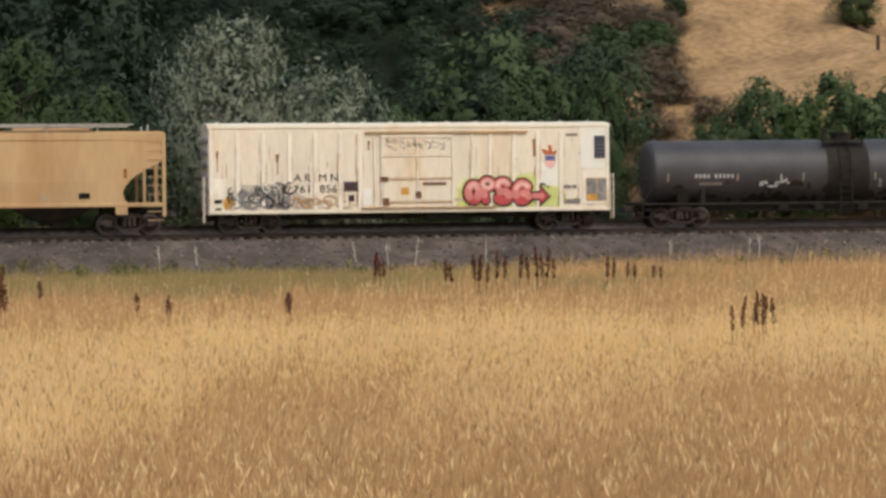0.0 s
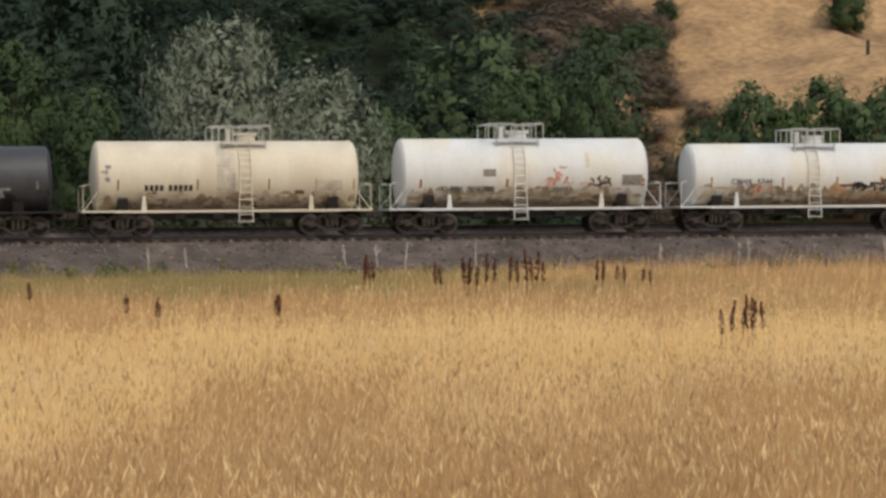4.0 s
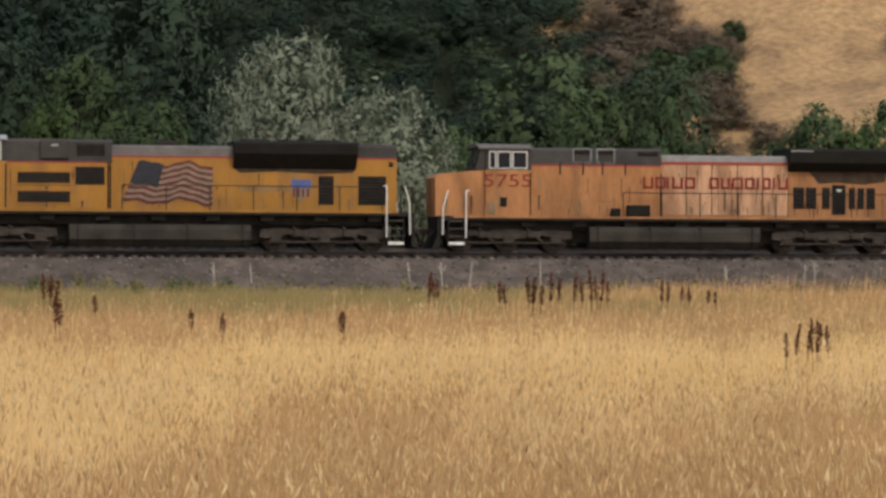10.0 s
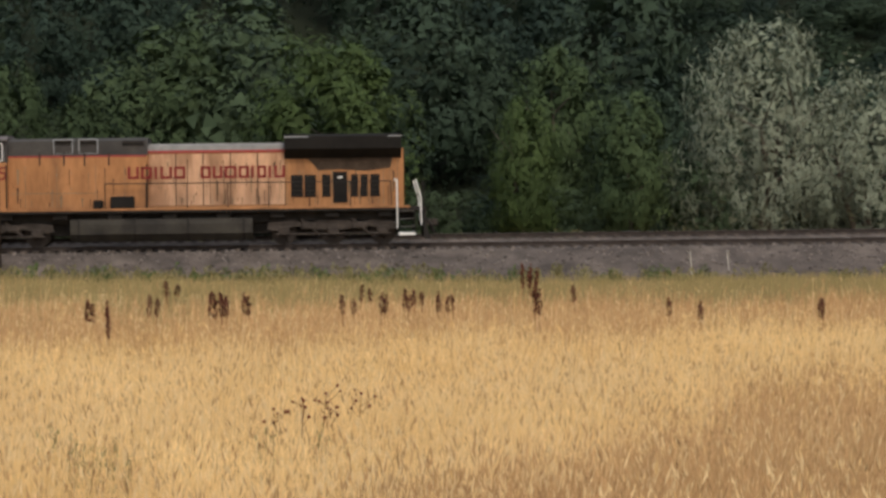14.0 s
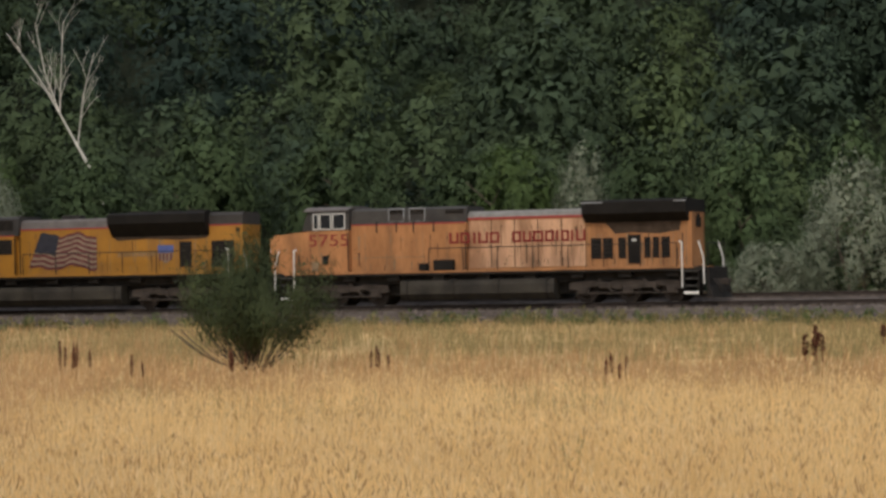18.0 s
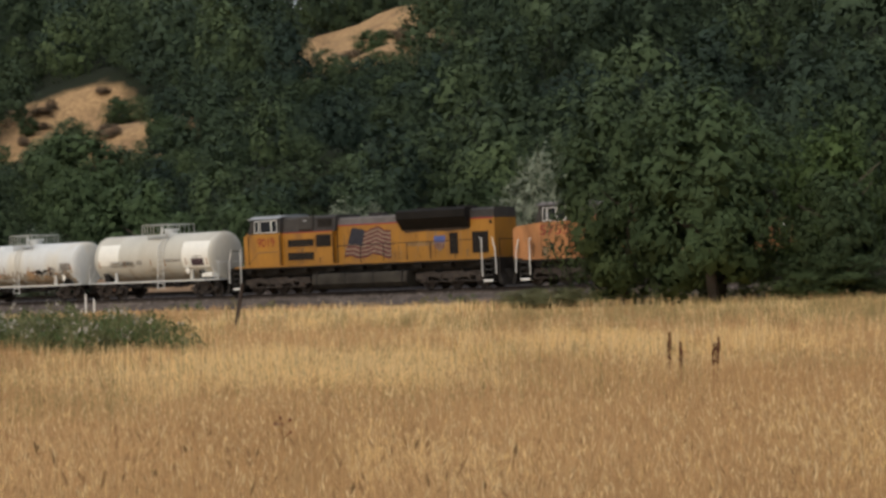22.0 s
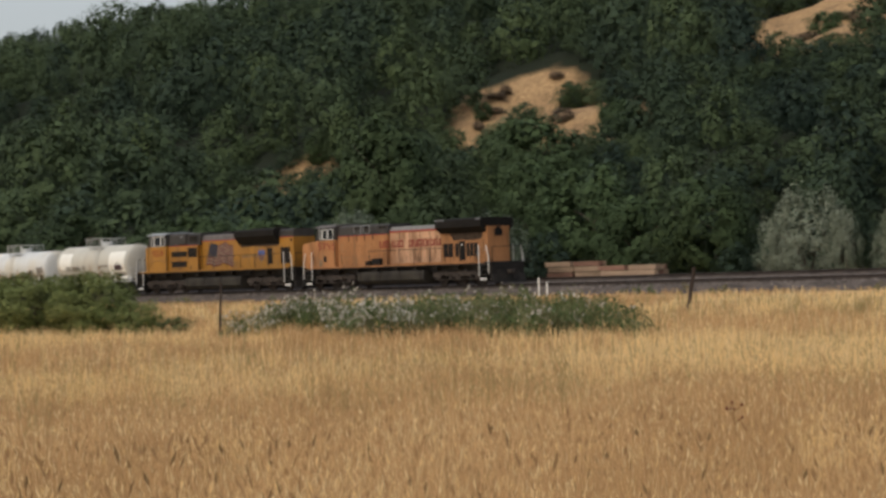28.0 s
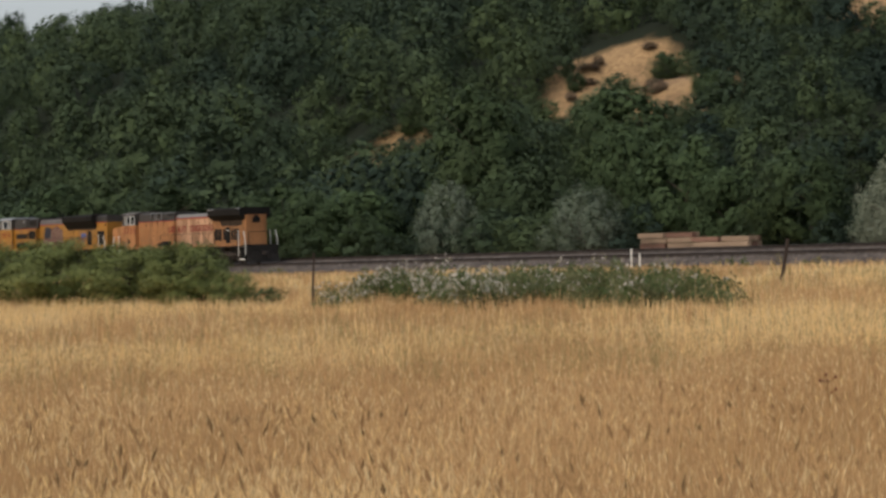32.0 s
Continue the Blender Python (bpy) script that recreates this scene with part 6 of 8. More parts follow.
    grime(car, 93, 90, 0.4, -5.1, deck + 0.1, 3.6, 1.001, M_STAIN, M_SOOT)
    grime(car, 94, 40, 6.1, 0.6, deck + 0.05, 3.3, 1.222, M_STAIN, M_SOOT)
    grime(car, 95, 80, -5.3, -10.0, deck + 0.05, 3.5, 0.984, M_STAIN, M_SOOT)
    grime(car, 96, 16, 9.9, 6.7, deck + 0.05, 3.0, 1.503, M_STAIN, M_SOOT)
    # sooty panel that also holds the radiator flare's shadow as dark colour
    prism_part("soot", [(-6.1, 3.6), (-9.7, 3.6), (-9.6, 3.15), (-8.6, 3.02), (-7.4, 3.1), (-6.6, 3.05), (-6.4, 3.3)], 0.994, M_SOOT, car, "soot and painted shadow below the radiator")
    walkway_rail(car, 2.2, -9.6, deck, M_ORANGE)
    loco_truck(car, 7.1)
    loco_truck(car, -7.2)
    return car


CARS.append((yellow_locomotive(), 32.1, 6.9))
CARS.append((faded_locomotive(), 10.05, 7.1))

# ---- trees and shrubs ----
def leaves_on(rnd, centres, radii, count, length, width, droop=0.0, heart=None):
    """Small folded leaf clumps over the lobes of a crown; returns verts, quads."""
    k = rnd.choice(len(centres), count, p=radii ** 2 / (radii ** 2).sum())
    d = rnd.normal(size=(count, 3))
    d[:, 2] = d[:, 2] * 0.9 + 0.15
    d /= np.linalg.norm(d, axis=1)[:, None]
    c = centres[k] + d * (radii[k] * rnd.uniform(0.72, 1.10, count))[:, None]
    if heart is not None:                       # outer leaves face away from the crown's heart
        o = c - np.asarray(heart)
        d = d * 0.6 + o / (np.linalg.norm(o, axis=1)[:, None] + 1e-6) + 0.14 * rnd.normal(size=(count, 3))
        d /= np.linalg.norm(d, axis=1)[:, None]
    along = np.cross(d, rnd.normal(size=(count, 3)))
    along[:, 2] -= droop * 2.0
    along /= np.linalg.norm(along, axis=1)[:, None]
    side = np.cross(along, d + (0.15 if heart is not None else 0.5) * rnd.normal(size=(count, 3)))
    side /= np.linalg.norm(side, axis=1)[:, None] + 1e-9
    ln, wd = length * rnd.uniform(0.6, 1.5, count)[:, None], width * rnd.uniform(0.6, 1.4, count)[:, None]
    fold = d * (wd * 0.35)
    v = np.stack([c - along * ln, c + side * wd - fold, c + along * ln, c - side * wd + fold], 1).reshape(-1, 3)
    return v, np.arange(count * 4).reshape(-1, 4)


def unit(v):
    return v / (np.linalg.norm(v, axis=-1, keepdims=True) + 1e-9)


def crown_lobes(rnd, lobes, low=0.1, spread=0.5, cone=0.0, small=0.10, big=0.19):
    """The lobes of a crown in a unit box, width 1 and height 1: centres and radii."""
    cen, rad = [], []
    for i in range(lobes):
        h = low + (0.88 - low) * ((i + rnd.uniform(0, 1)) / lobes)
        env = spread * 0.80 * math.sqrt(max(0.04, 1 - ((h - 0.43) / 0.49) ** 2))
        env = env * (1 - cone) + cone * spread * 0.92 * (1.02 - h) ** 0.75
        a, q = i * 2.4 + rnd.uniform(-0.7, 0.7), env * rnd.uniform(0.12, 1) ** 0.4
        cen.append((q * math.cos(a), q * math.sin(a), h))
        rad.append(rnd.uniform(small, big) * (1.12 - 0.35 * h))
    return np.array(cen), np.array(rad)


def foliage(rnd, cen, rad, count, length, width, droop=0.0, heart=(0, 0, 0.3), loose=0.13, masses=(), inside_count=1000, broad=0.03, stretch=1.0, lit=0.0, cull=0.72):
    """Leaves over the outside of a crown's lobes, over looser inner masses: verts, tris, shading normals.
    Leaves deep inside a neighbouring lobe are left out, and with lit most grow towards +x, the open side of a tree that stands among others; shading follows the lobes loosely, as a leafy mass does."""
    heart = np.asarray(heart)
    many = int(count * 2.2)
    k = rnd.choice(len(cen), many, p=rad ** 2 / (rad ** 2).sum())
    d = rnd.normal(size=(many, 3))
    d += np.array([lit, 0, 0.25 + 0.25 * lit])
    d = unit(d)
    c = cen[k] + d * np.array([1, 1, stretch]) * (rad[k] * (1 + loose * rnd.normal(size=many)))[:, None]
    far = np.sqrt((((c[:, None, :] - cen[None]) / np.array([1, 1, stretch])) ** 2).sum(2)) / rad
    far[np.arange(many), k] = 9
    keep = np.nonzero((far.min(1) > cull) & (c[:, 0] + 0.6 * (c[:, 2] - heart[2]) > rnd.uniform(-1.0, 0.6, many) * (lit > 0) - 1.0 * (lit == 0)))[0][:count]
    k, d, c = k[keep], d[keep], c[keep]
    shade = unit(0.42 * d + 0.60 * unit(c - heart) + 0.09 * rnd.normal(size=d.shape) + np.array([0, 0, 0.06]))
    face = unit(shade + 0.30 * rnd.normal(size=d.shape))
    along = np.cross(face, rnd.normal(size=d.shape))
    along[:, 2] -= droop * 2.0
    along = unit(along)
    side = unit(np.cross(along, face))
    ln, wd = length * rnd.uniform(0.4, 1.6, (len(k), 1)), width * rnd.uniform(0.6, 1.5, (len(k), 1))
    tri = np.stack([c - along * ln, c + side * wd, c + along * ln], 1)
    turn = (np.cross(tri[:, 1] - tri[:, 0], tri[:, 2] - tri[:, 0]) * shade).sum(1) < 0
    tri[turn] = tri[turn][:, ::-1]
    # broader sprays well inside, which close the crown
    mc, mr = masses
    j = rnd.choice(len(mc), inside_count, p=mr ** 2 / (mr ** 2).sum())
    d = unit(rnd.normal(size=(len(j), 3)))
    c = mc[j] + d * np.array([1, 1, stretch]) * (mr[j] * rnd.uniform(0.5, 1.0, len(j)))[:, None]
    mn = unit(0.45 * d + 0.55 * unit(c - heart) + 0.12 * rnd.normal(size=d.shape))
    face = unit(mn + 0.22 * rnd.normal(size=d.shape))
    a = unit(np.cross(face, rnd.normal(size=d.shape)))
    b = np.cross(face, a)
    w = broad * rnd.uniform(0.6, 1.4, (len(j), 1))
    mv = np.stack([c + a * w, c - a * w * 0.5 + b * w * 0.87, c - a * w * 0.5 - b * w * 0.87], 1).reshape(-1, 3)
    mf = np.arange(len(j) * 3).reshape(-1, 3)
    mn = np.repeat(mn, 3, 0)
    v = np.concatenate([tri.reshape(-1, 3), mv.reshape(-1, 3)])
    n = np.concatenate([np.repeat(shade, 3, 0), mn.reshape(-1, 3)])
    f = np.concatenate([np.arange(len(k) * 3).reshape(-1, 3), mf + len(k) * 3])
    return v, f, n


def crown_mesh(name, material, seed, lobes, count, length, width, droop=0.0, low=0.1, spread=0.5, cone=0.0, small=0.06, big=0.12, **kw):
    rnd = np.random.RandomState(seed)
    masses = crown_lobes(rnd, 24, low, spread * 0.72, cone, 0.08, 0.14)
    cen, rad = crown_lobes(rnd, lobes, low, spread * 1.12, cone, small, big)
    v, f, n = foliage(rnd, cen, rad, count, length, width, droop, masses=masses, **kw)
    return quick_mesh(name, v, f, [material], normals=n)


def limb(bm, a, b, r0, r1, sides=6):
    a, b = Vector(a), Vector(b)
    d = b - a
    m = Matrix.Translation((a + b) / 2) @ d.to_track_quat("Z", "Y").to_matrix().to_4x4()
    bmesh.ops.create_cone(bm, cap_ends=True, segments=sides, radius1=r0, radius2=r1, depth=d.length, matrix=m)


def trunk_mesh(name, seed, material, stems=1, reach=0.62):
    rnd = random.Random(seed)
    bm = bmesh.new()
    for k in range(stems):
        p = Vector((rnd.uniform(-0.05, 0.05) * (stems > 1), rnd.uniform(-0.05, 0.05) * (stems > 1), -0.03))
        r = 0.030 / math.sqrt(stems)
        lean = Vector((rnd.uniform(-0.12, 0.12), rnd.uniform(-0.12, 0.12), 0)) * (2.2 if stems > 1 else 1)
        for j in range(4):
            q = p + Vector((0, 0, reach / 4)) + lean * 0.25 + Vector((rnd.uniform(-0.03, 0.03), rnd.uniform(-0.03, 0.03), 0))
            limb(bm, p, q, r, r * 0.78)
            if j > 0:
                for b in range(2):
                    a = rnd.uniform(0, 6.28)
                    e = q + Vector((0.22 * math.cos(a), 0.22 * math.sin(a), rnd.uniform(0.08, 0.2)))
                    limb(bm, q, e, r * 0.5, r * 0.2, 5)
            p, r = q, r * 0.78
    me = bpy.data.meshes.new(name)
    bm.to_mesh(me)
    bm.free()
    me.materials.append(material)
    return me


CROWNS = {
    "green": [crown_mesh("crown", M_LEAF, seed=60 + k, lobes=64, count=6000, length=0.0165, width=0.0095, inside_count=2400) for k in range(5)],
    "light": [crown_mesh("crown", M_LEAFLIGHT, seed=70 + k, lobes=64, count=6000, length=0.0165, width=0.0095, inside_count=2400) for k in range(3)],
    "silver": [crown_mesh("crown", M_SILVER, seed=80 + k, lobes=120, count=8600, length=0.0190, width=0.0060, droop=0.5, low=0.05, spread=0.56, cone=0.6,
                          small=0.03, big=0.062, inside_count=1200, broad=0.02, loose=0.3, stretch=1.8) for k in range(3)],
    "brush": [crown_mesh("crown", M_BRUSH, seed=90 + k, lobes=60, count=6500, length=0.036, width=0.006, low=0.08, loose=0.35) for k in range(2)],
}
M_SAGE = mat("leaf_sage", (0.165, 0.195, 0.140), 0.75, vary=0.25, scale=0.6, island=0.3, tint=(0.115, 0.140, 0.090), tint_scale=0.6, translucent=0.2)
CROWNS["sage"] = [m.copy() for m in CROWNS["silver"]]
for m in CROWNS["sage"]:
    m.materials[0] = M_SAGE
TRUNKS = {"green": [trunk_mesh("trunk", 5 + k, M_BARK) for k in range(3)], "light": [trunk_mesh("trunk", 15 + k, M_BARK) for k in range(2)],
          "silver": [trunk_mesh("trunk", 25 + k, M_BARK, 3, 0.5) for k in range(2)], "brush": [trunk_mesh("trunk", 35, M_BARK, 4, 0.5)], "sage": [trunk_mesh("trunk", 27, M_BARK, 4, 0.5)]}
LABELS = {"green": ("tree", "leafy green tree with an uneven crown beside the railway", "tree"),
          "light": ("tree", "yellow-green broadleaf tree beside the railway", "tree"),
          "silver": ("olive_tree", "silvery grey-green willow-leaved tree beside the railway", "tree"),
          "sage": ("sage_bush", "dull grey-green bush beside the railway", "shrub"),
          "brush": ("dry_brush", "bare brownish brush shrub on the dry hillside", "shrub")}
_planted = [0]


def ground_at(x, y):
    return float(land_z(np.array([x]), np.array([y]))[0])


def plant(kind, x, y, tall, wide, label="", group="trees beyond the railway"):
    _planted[0] += 1
    k = _planted[0]
    name, text, cat = LABELS[kind]
    ob = thing(name, label or text, cat, group=group)
    ob.matrix_basis = (Matrix.Translation((x, y, ground_at(x, y) - 0.05)) @ Matrix.Rotation(k * 2.4, 4, "Z")
                       @ Matrix.Diagonal((wide * 1.08, wide * 1.08, tall * 1.02, 1)))
    for what, bank in (("trunk", TRUNKS), ("crown", CROWNS)):
        m = bank[kind][k % len(bank[kind])]
        p = new(what, m)
        p.parent = ob
    return ob


for spec in (
        ("silver", -10.0, 121.0, 10.9, 9.8), ("silver", -5.2, 120.8, 8.4, 8.2), ("green", -15.8, 117.4, 7.5, 4.6), ("light", -20.8, 117.2, 7.2, 4.2), ("green", -21.1, 129.3, 9.9, 6.0),
        ("light", -29.8, 116.2, 10.3, 9.2), ("green", -2.0, 123.5, 6.4, 5.0), ("green", 4.7, 123.4, 8.6, 5.4), ("green", 8.0, 123.2, 8.2, 3.6),
        ("brush", 10.8, 123.6, 2.6, 3.0), ("light", -0.2, 119.5, 3.4, 2.6), ("green", 15.9, 125.5, 7.6, 5.4), ("green", 19.5, 127.0, 7.4, 5.4),
        ("green", 23.4, 128.2, 6.7, 5.0), ("light", 17.6, 124.2, 6.6, 5.0), ("green", 21.6, 125.8, 6.7, 5.2), ("green", 13.6, 125.6, 5.8, 4.4), ("light", -61.0, 106.8, 8.6, 5.0), ("green", -65.5, 124.3, 8.4, 7.0), ("green", -62.5, 129.2, 8.5, 6.6),
        ("green", -54.4, 119.2, 9.5, 4.6), ("green", -53.4, 125.6, 8.0, 5.6), ("green", -48.4, 122.8, 8.3, 4.8), ("green", -38.8, 120.9, 11.6, 9.6),
        ("green", -42.9, 117.9, 8.0, 4.4), ("silver", -64.2, 105.3, 7.2, 6.8), ("silver", -67.3, 102.0, 3.8, 4.8), ("light", -81.8, 101.0, 8.6, 5.6), ("silver", -79.1, 103.2, 8.4, 4.4),
        ("green", -75.1, 103.1, 8.4, 6.0), ("green", -72.0, 107.2, 8.5, 5.4), ("green", -69.0, 112.6, 9.4, 5.4), ("silver", -109.9, 89.9, 7.7, 5.6),
        ("light", -114.7, 93.5, 8.1, 5.2), ("green", -86.6, 103.2, 8.7, 6.2), ("green", -93.0, 100.0, 10.0, 7.5), ("green", -100.5, 97.5, 10.5, 7.5),
        ("silver", -135.5, 80.3, 8.8, 8.2), ("green", -143.5, 79.5, 7.4, 7.2), ("silver", -146.5, 74.8, 4.6, 2.8), ("silver", -152.5, 73.0, 4.3, 2.4),
        ("green", -162.9, 72.7, 7.4, 8.8), ("green", -175.4, 69.0, 8.7, 8.6), ("silver", -149.7, 74.0, 6.2, 7.6), ("silver", -142.7, 76.6, 4.4, 3.4),
        ("green", -168.9, 69.7, 6.6, 6.9), ("sage", -179.8, 62.9, 5.5, 7.4), ("sage", -197.4, 57.1, 6.7, 6.0), ("green", -201.8, 65.0, 5.7, 9.6),
        ("green", -185.8, 71.3, 7.1, 7.8), ("green", -209.9, 53.1, 6.6, 8.9), ("green", -216.6, 50.8, 6.4, 7.6), ("green", -242.8, 42.4, 8.4, 11.0),
        ("green", -267.3, 34.7, 9.1, 12.0), ("green", -210.5, 63.9, 14.0, 11.6), ("green", -195.2, 71.7, 8.5, 10.4), ("green", -184.5, 67.7, 8.8, 6.8),
        ("green", -224.6, 49.8, 7.6, 10.4), ("green", -292.0, 27.0, 9.0, 12.0), ("green", -125.0, 88.0, 8.0, 7.0), ("green", -119.0, 92.0, 9.0, 6.5)):
    plant(*spec)
# trees and shrubs on the field's side of the line
plant("green", -97.5, 66.6, 10.4, 9.4, "broad dark green tree standing in the field", "trees in the field")
plant("green", -102.6, 64.6, 9.9, 7.4, "dark green tree leaning into its neighbour", "trees in the field")
plant("green", -100.5, 69.0, 9.6, 8.0, "dense green tree within the field clump", "trees in the field")
plant("green", -93.0, 70.4, 6.0, 5.4, "lighter green low tree within the field clump", "trees in the field")
plant("light", -95.6, 71.6, 8.3, 6.2, "rounded yellow-green tree at the clump's end", "trees in the field")
plant("green", -107.9, 95.6, 8.4, 6.4, "leafy green tree at the dead tree's foot")
plant("green", -104.6, 96.6, 6.0, 5.0)


def low_bush(x, y, tall, wide, material, seed, label, count=7000, name="shrub", length=0.026, width=0.011, stems=True):
    ob = thing(name, label, "shrub", group="shrubs in the field")
    ob.matrix_basis = Matrix.Translation((x, y, ground_at(x, y) - 0.05)) @ Matrix.Diagonal((wide, wide * 0.8, tall, 1))
    new("foliage", crown_mesh("foliage", material, seed=seed, lobes=60, count=count, length=length, width=width, low=0.06, droop=-0.35, loose=0.3)).parent = ob
    if stems:
        new("stem", trunk_mesh("stem", seed, M_BARK, 7, 0.55)).parent = ob
    return ob


low_bush(-94.0, 70.2, 2.6, 9.0, M_LEAF, 201, "low dark green thicket at the foot of the trees")
low_bush(-105.0, 61.9, 1.1, 6.2, M_WEEDPALE, 202, "low dull green thicket beside the trees")
low_bush(-110.5, 20.0, 3.0, 6.0, M_SHRUB, 204, "dense green shrub clump in the dry field", 10000)
low_bush(-107.3, 21.3, 1.7, 3.6, M_SHRUB, 208, "low green shrub at the clump's edge", 5000)
low_bush(-105.2, 22.4, 1.0, 2.6, M_WEED, 209, "low green shrub at the clump's edge", 3000)
low_bush(-116.0, 18.2, 3.1, 7.0, M_SHRUB, 205, "dense green shrub clump in the dry field", 10000)
low_bush(-122.5, 15.6, 3.5, 7.5, M_SHRUB, 206, "dense green shrub clump in the dry field", 10000)
low_bush(-130.0, 12.4, 3.7, 8.0, M_SHRUB, 207, "dense green shrub clump in the dry field", 10000)


def willow_shrub(x, y, tall, wide):
    """Upright feathery shrub: thin branches fan out from one foot and bear narrow upright leaves, low bare ones reach over the grass."""
    ob = thing("willow_shrub", "upright dark green willow shrub with fanned branches", "shrub", group="shrubs in the field")
    ob.matrix_basis = Matrix.Translation((x, y, ground_at(x, y) - 0.05))
    rnd = random.Random(77)
    bm = bmesh.new()
    tips = []
    for k in range(64):
        a, f = rnd.uniform(0, 6.28), rnd.uniform(0.1, 1.0)
        p = Vector((rnd.uniform(-0.2, 0.2), rnd.uniform(-0.2, 0.2), 0))
        up = tall * rnd.uniform(0.55, 1.0) * (1 - 0.30 * f)
        for j in range(5):
            u = (j + 1) / 5
            q = Vector((wide * 0.5 * f * math.cos(a) * u ** 0.8, wide * 0.5 * f * math.sin(a) * u ** 0.8, up * u))
            limb(bm, p, q, 0.022 * (1.1 - u), 0.022 * (0.9 - 0.8 * u), 5)
            p = q
            tips.append(q)
    for k in range(9):                                # low branches over the grass
        a = rnd.uniform(2.6, 3.7)
        p = Vector((0, 0, 0.1))
        for j in range(5):
            q = p + Vector((0.48 * math.cos(a), 0.48 * math.sin(a), 0.10 + 0.07 * j))
            limb(bm, p, q, 0.018 - 0.002 * j, 0.016 - 0.002 * j, 5)
            p = q
            a += rnd.uniform(-0.2, 0.2)
        tips.append(p)
    part("branch_frame", bm, M_BARK, ob)
    r = np.random.RandomState(78)
    cen = np.array([t[:] for t in tips if t.z > 0.26 * tall])
    v, q, n = foliage(r, cen, np.full(len(cen), 0.26), 26000, 0.066, 0.024, -0.8, (0, 0, 0.4 * tall), loose=0.45, cull=0.0,
                      masses=(np.array([(0, 0, 0.5 * tall), (0, 0, 0.65 * tall)]), np.full(2, 0.5)), inside_count=200, broad=0.06, stretch=1.6)
    new("foliage", quick_mesh("foliage", v, q, [M_WILLOW], normals=n)).parent = ob
    return ob


willow_shrub(-48.3, 48.44, 3.9, 4.5)


def bare_snag():
    """A dead pale tree leaning out of the woods."""
    x, y = -109.4, 98.3
    ob = thing("dead_tree", "bleached bare dead tree leaning out of the woods", "tree")
    z = ground_at(x, y)
    ob.matrix_basis = Matrix.Translation((x, y, z))
    rnd = random.Random(9)
    bm = bmesh.new()
    side = Vector((-0.92, -0.40, 0))        # the way it leans, along the line
    up = Vector((0, 0, 1))

    def at(lean, high):
        return side * lean + up * (high - z)

    def twig(p, d, length, r, depth):
        q = p + d * length
        limb(bm, p, q, r, r * 0.7, 5)
        if depth:
            for k in (-1, 1):
                nd = (d + side * k * rnd.uniform(0.15, 0.5) + up * rnd.uniform(0.0, 0.25) + Vector((rnd.uniform(-0.15, 0.15), rnd.uniform(-0.3, 0.3), 0))).normalized()
                twig(q, nd, length * rnd.uniform(0.6, 0.85), r * 0.62, depth - 1)
    trunk = [at(0.0, z), at(0.3, 5.1), at(0.9, 7.4), at(2.0, 9.3), at(3.1, 11.2)]
    for k, (p, q) in enumerate(zip(trunk, trunk[1:])):
        limb(bm, p, q, 0.16 - 0.028 * k, 0.132 - 0.028 * k, 8)
    for points in ((trunk[4], at(4.3, 13.2), at(6.4, 16.0)), (trunk[4], at(4.0, 13.6), at(4.6, 16.6)), (trunk[4], at(3.0, 13.4), at(2.8, 16.5)), (trunk[3], at(1.6, 12.2), at(0.9, 14.6))):
        r = 0.045
        for p, q in zip(points, points[1:]):
            limb(bm, p, q, r, r * 0.7, 6)
            for k in range(3):
                f = rnd.uniform(0.3, 1.0)
                d = ((q - p).normalized() + side * rnd.choice((-1, 1)) * rnd.uniform(0.3, 0.7)).normalized()
                twig(p + (q - p) * f, d, rnd.uniform(0.6, 1.0), r * 0.5, 2)
            r *= 0.7
    part("branch_frame", bm, M_DEADWOOD, ob)


bare_snag()


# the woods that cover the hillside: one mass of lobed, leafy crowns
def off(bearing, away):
    """A place by its bearing (degrees west of north) and distance from the camera."""
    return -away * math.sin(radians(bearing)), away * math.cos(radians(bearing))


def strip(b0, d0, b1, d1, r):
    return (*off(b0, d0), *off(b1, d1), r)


# open dry slopes and strips of low growth, as rounded strips between two places, laid out from the camera
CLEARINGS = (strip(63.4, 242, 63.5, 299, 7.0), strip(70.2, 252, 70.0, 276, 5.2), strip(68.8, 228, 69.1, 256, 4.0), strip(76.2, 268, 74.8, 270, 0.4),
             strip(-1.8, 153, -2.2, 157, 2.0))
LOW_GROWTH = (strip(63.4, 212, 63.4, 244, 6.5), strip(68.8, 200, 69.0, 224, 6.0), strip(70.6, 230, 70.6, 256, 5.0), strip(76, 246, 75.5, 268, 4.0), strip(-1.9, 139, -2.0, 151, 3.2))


def inside(x, y, strips):
    for ax, ay, bx, by, r in strips:
        ux, uy = bx - ax, by - ay
        t = min(1.0, max(0.0, ((x - ax) * ux + (y - ay) * uy) / (ux * ux + uy * uy)))
        if (x - ax - t * ux) ** 2 + (y - ay - t * uy) ** 2 < r * r:
            return True
    return False


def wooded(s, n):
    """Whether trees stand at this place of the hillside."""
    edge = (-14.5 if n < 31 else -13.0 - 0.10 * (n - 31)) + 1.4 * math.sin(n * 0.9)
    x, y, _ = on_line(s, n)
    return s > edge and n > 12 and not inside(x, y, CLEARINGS)


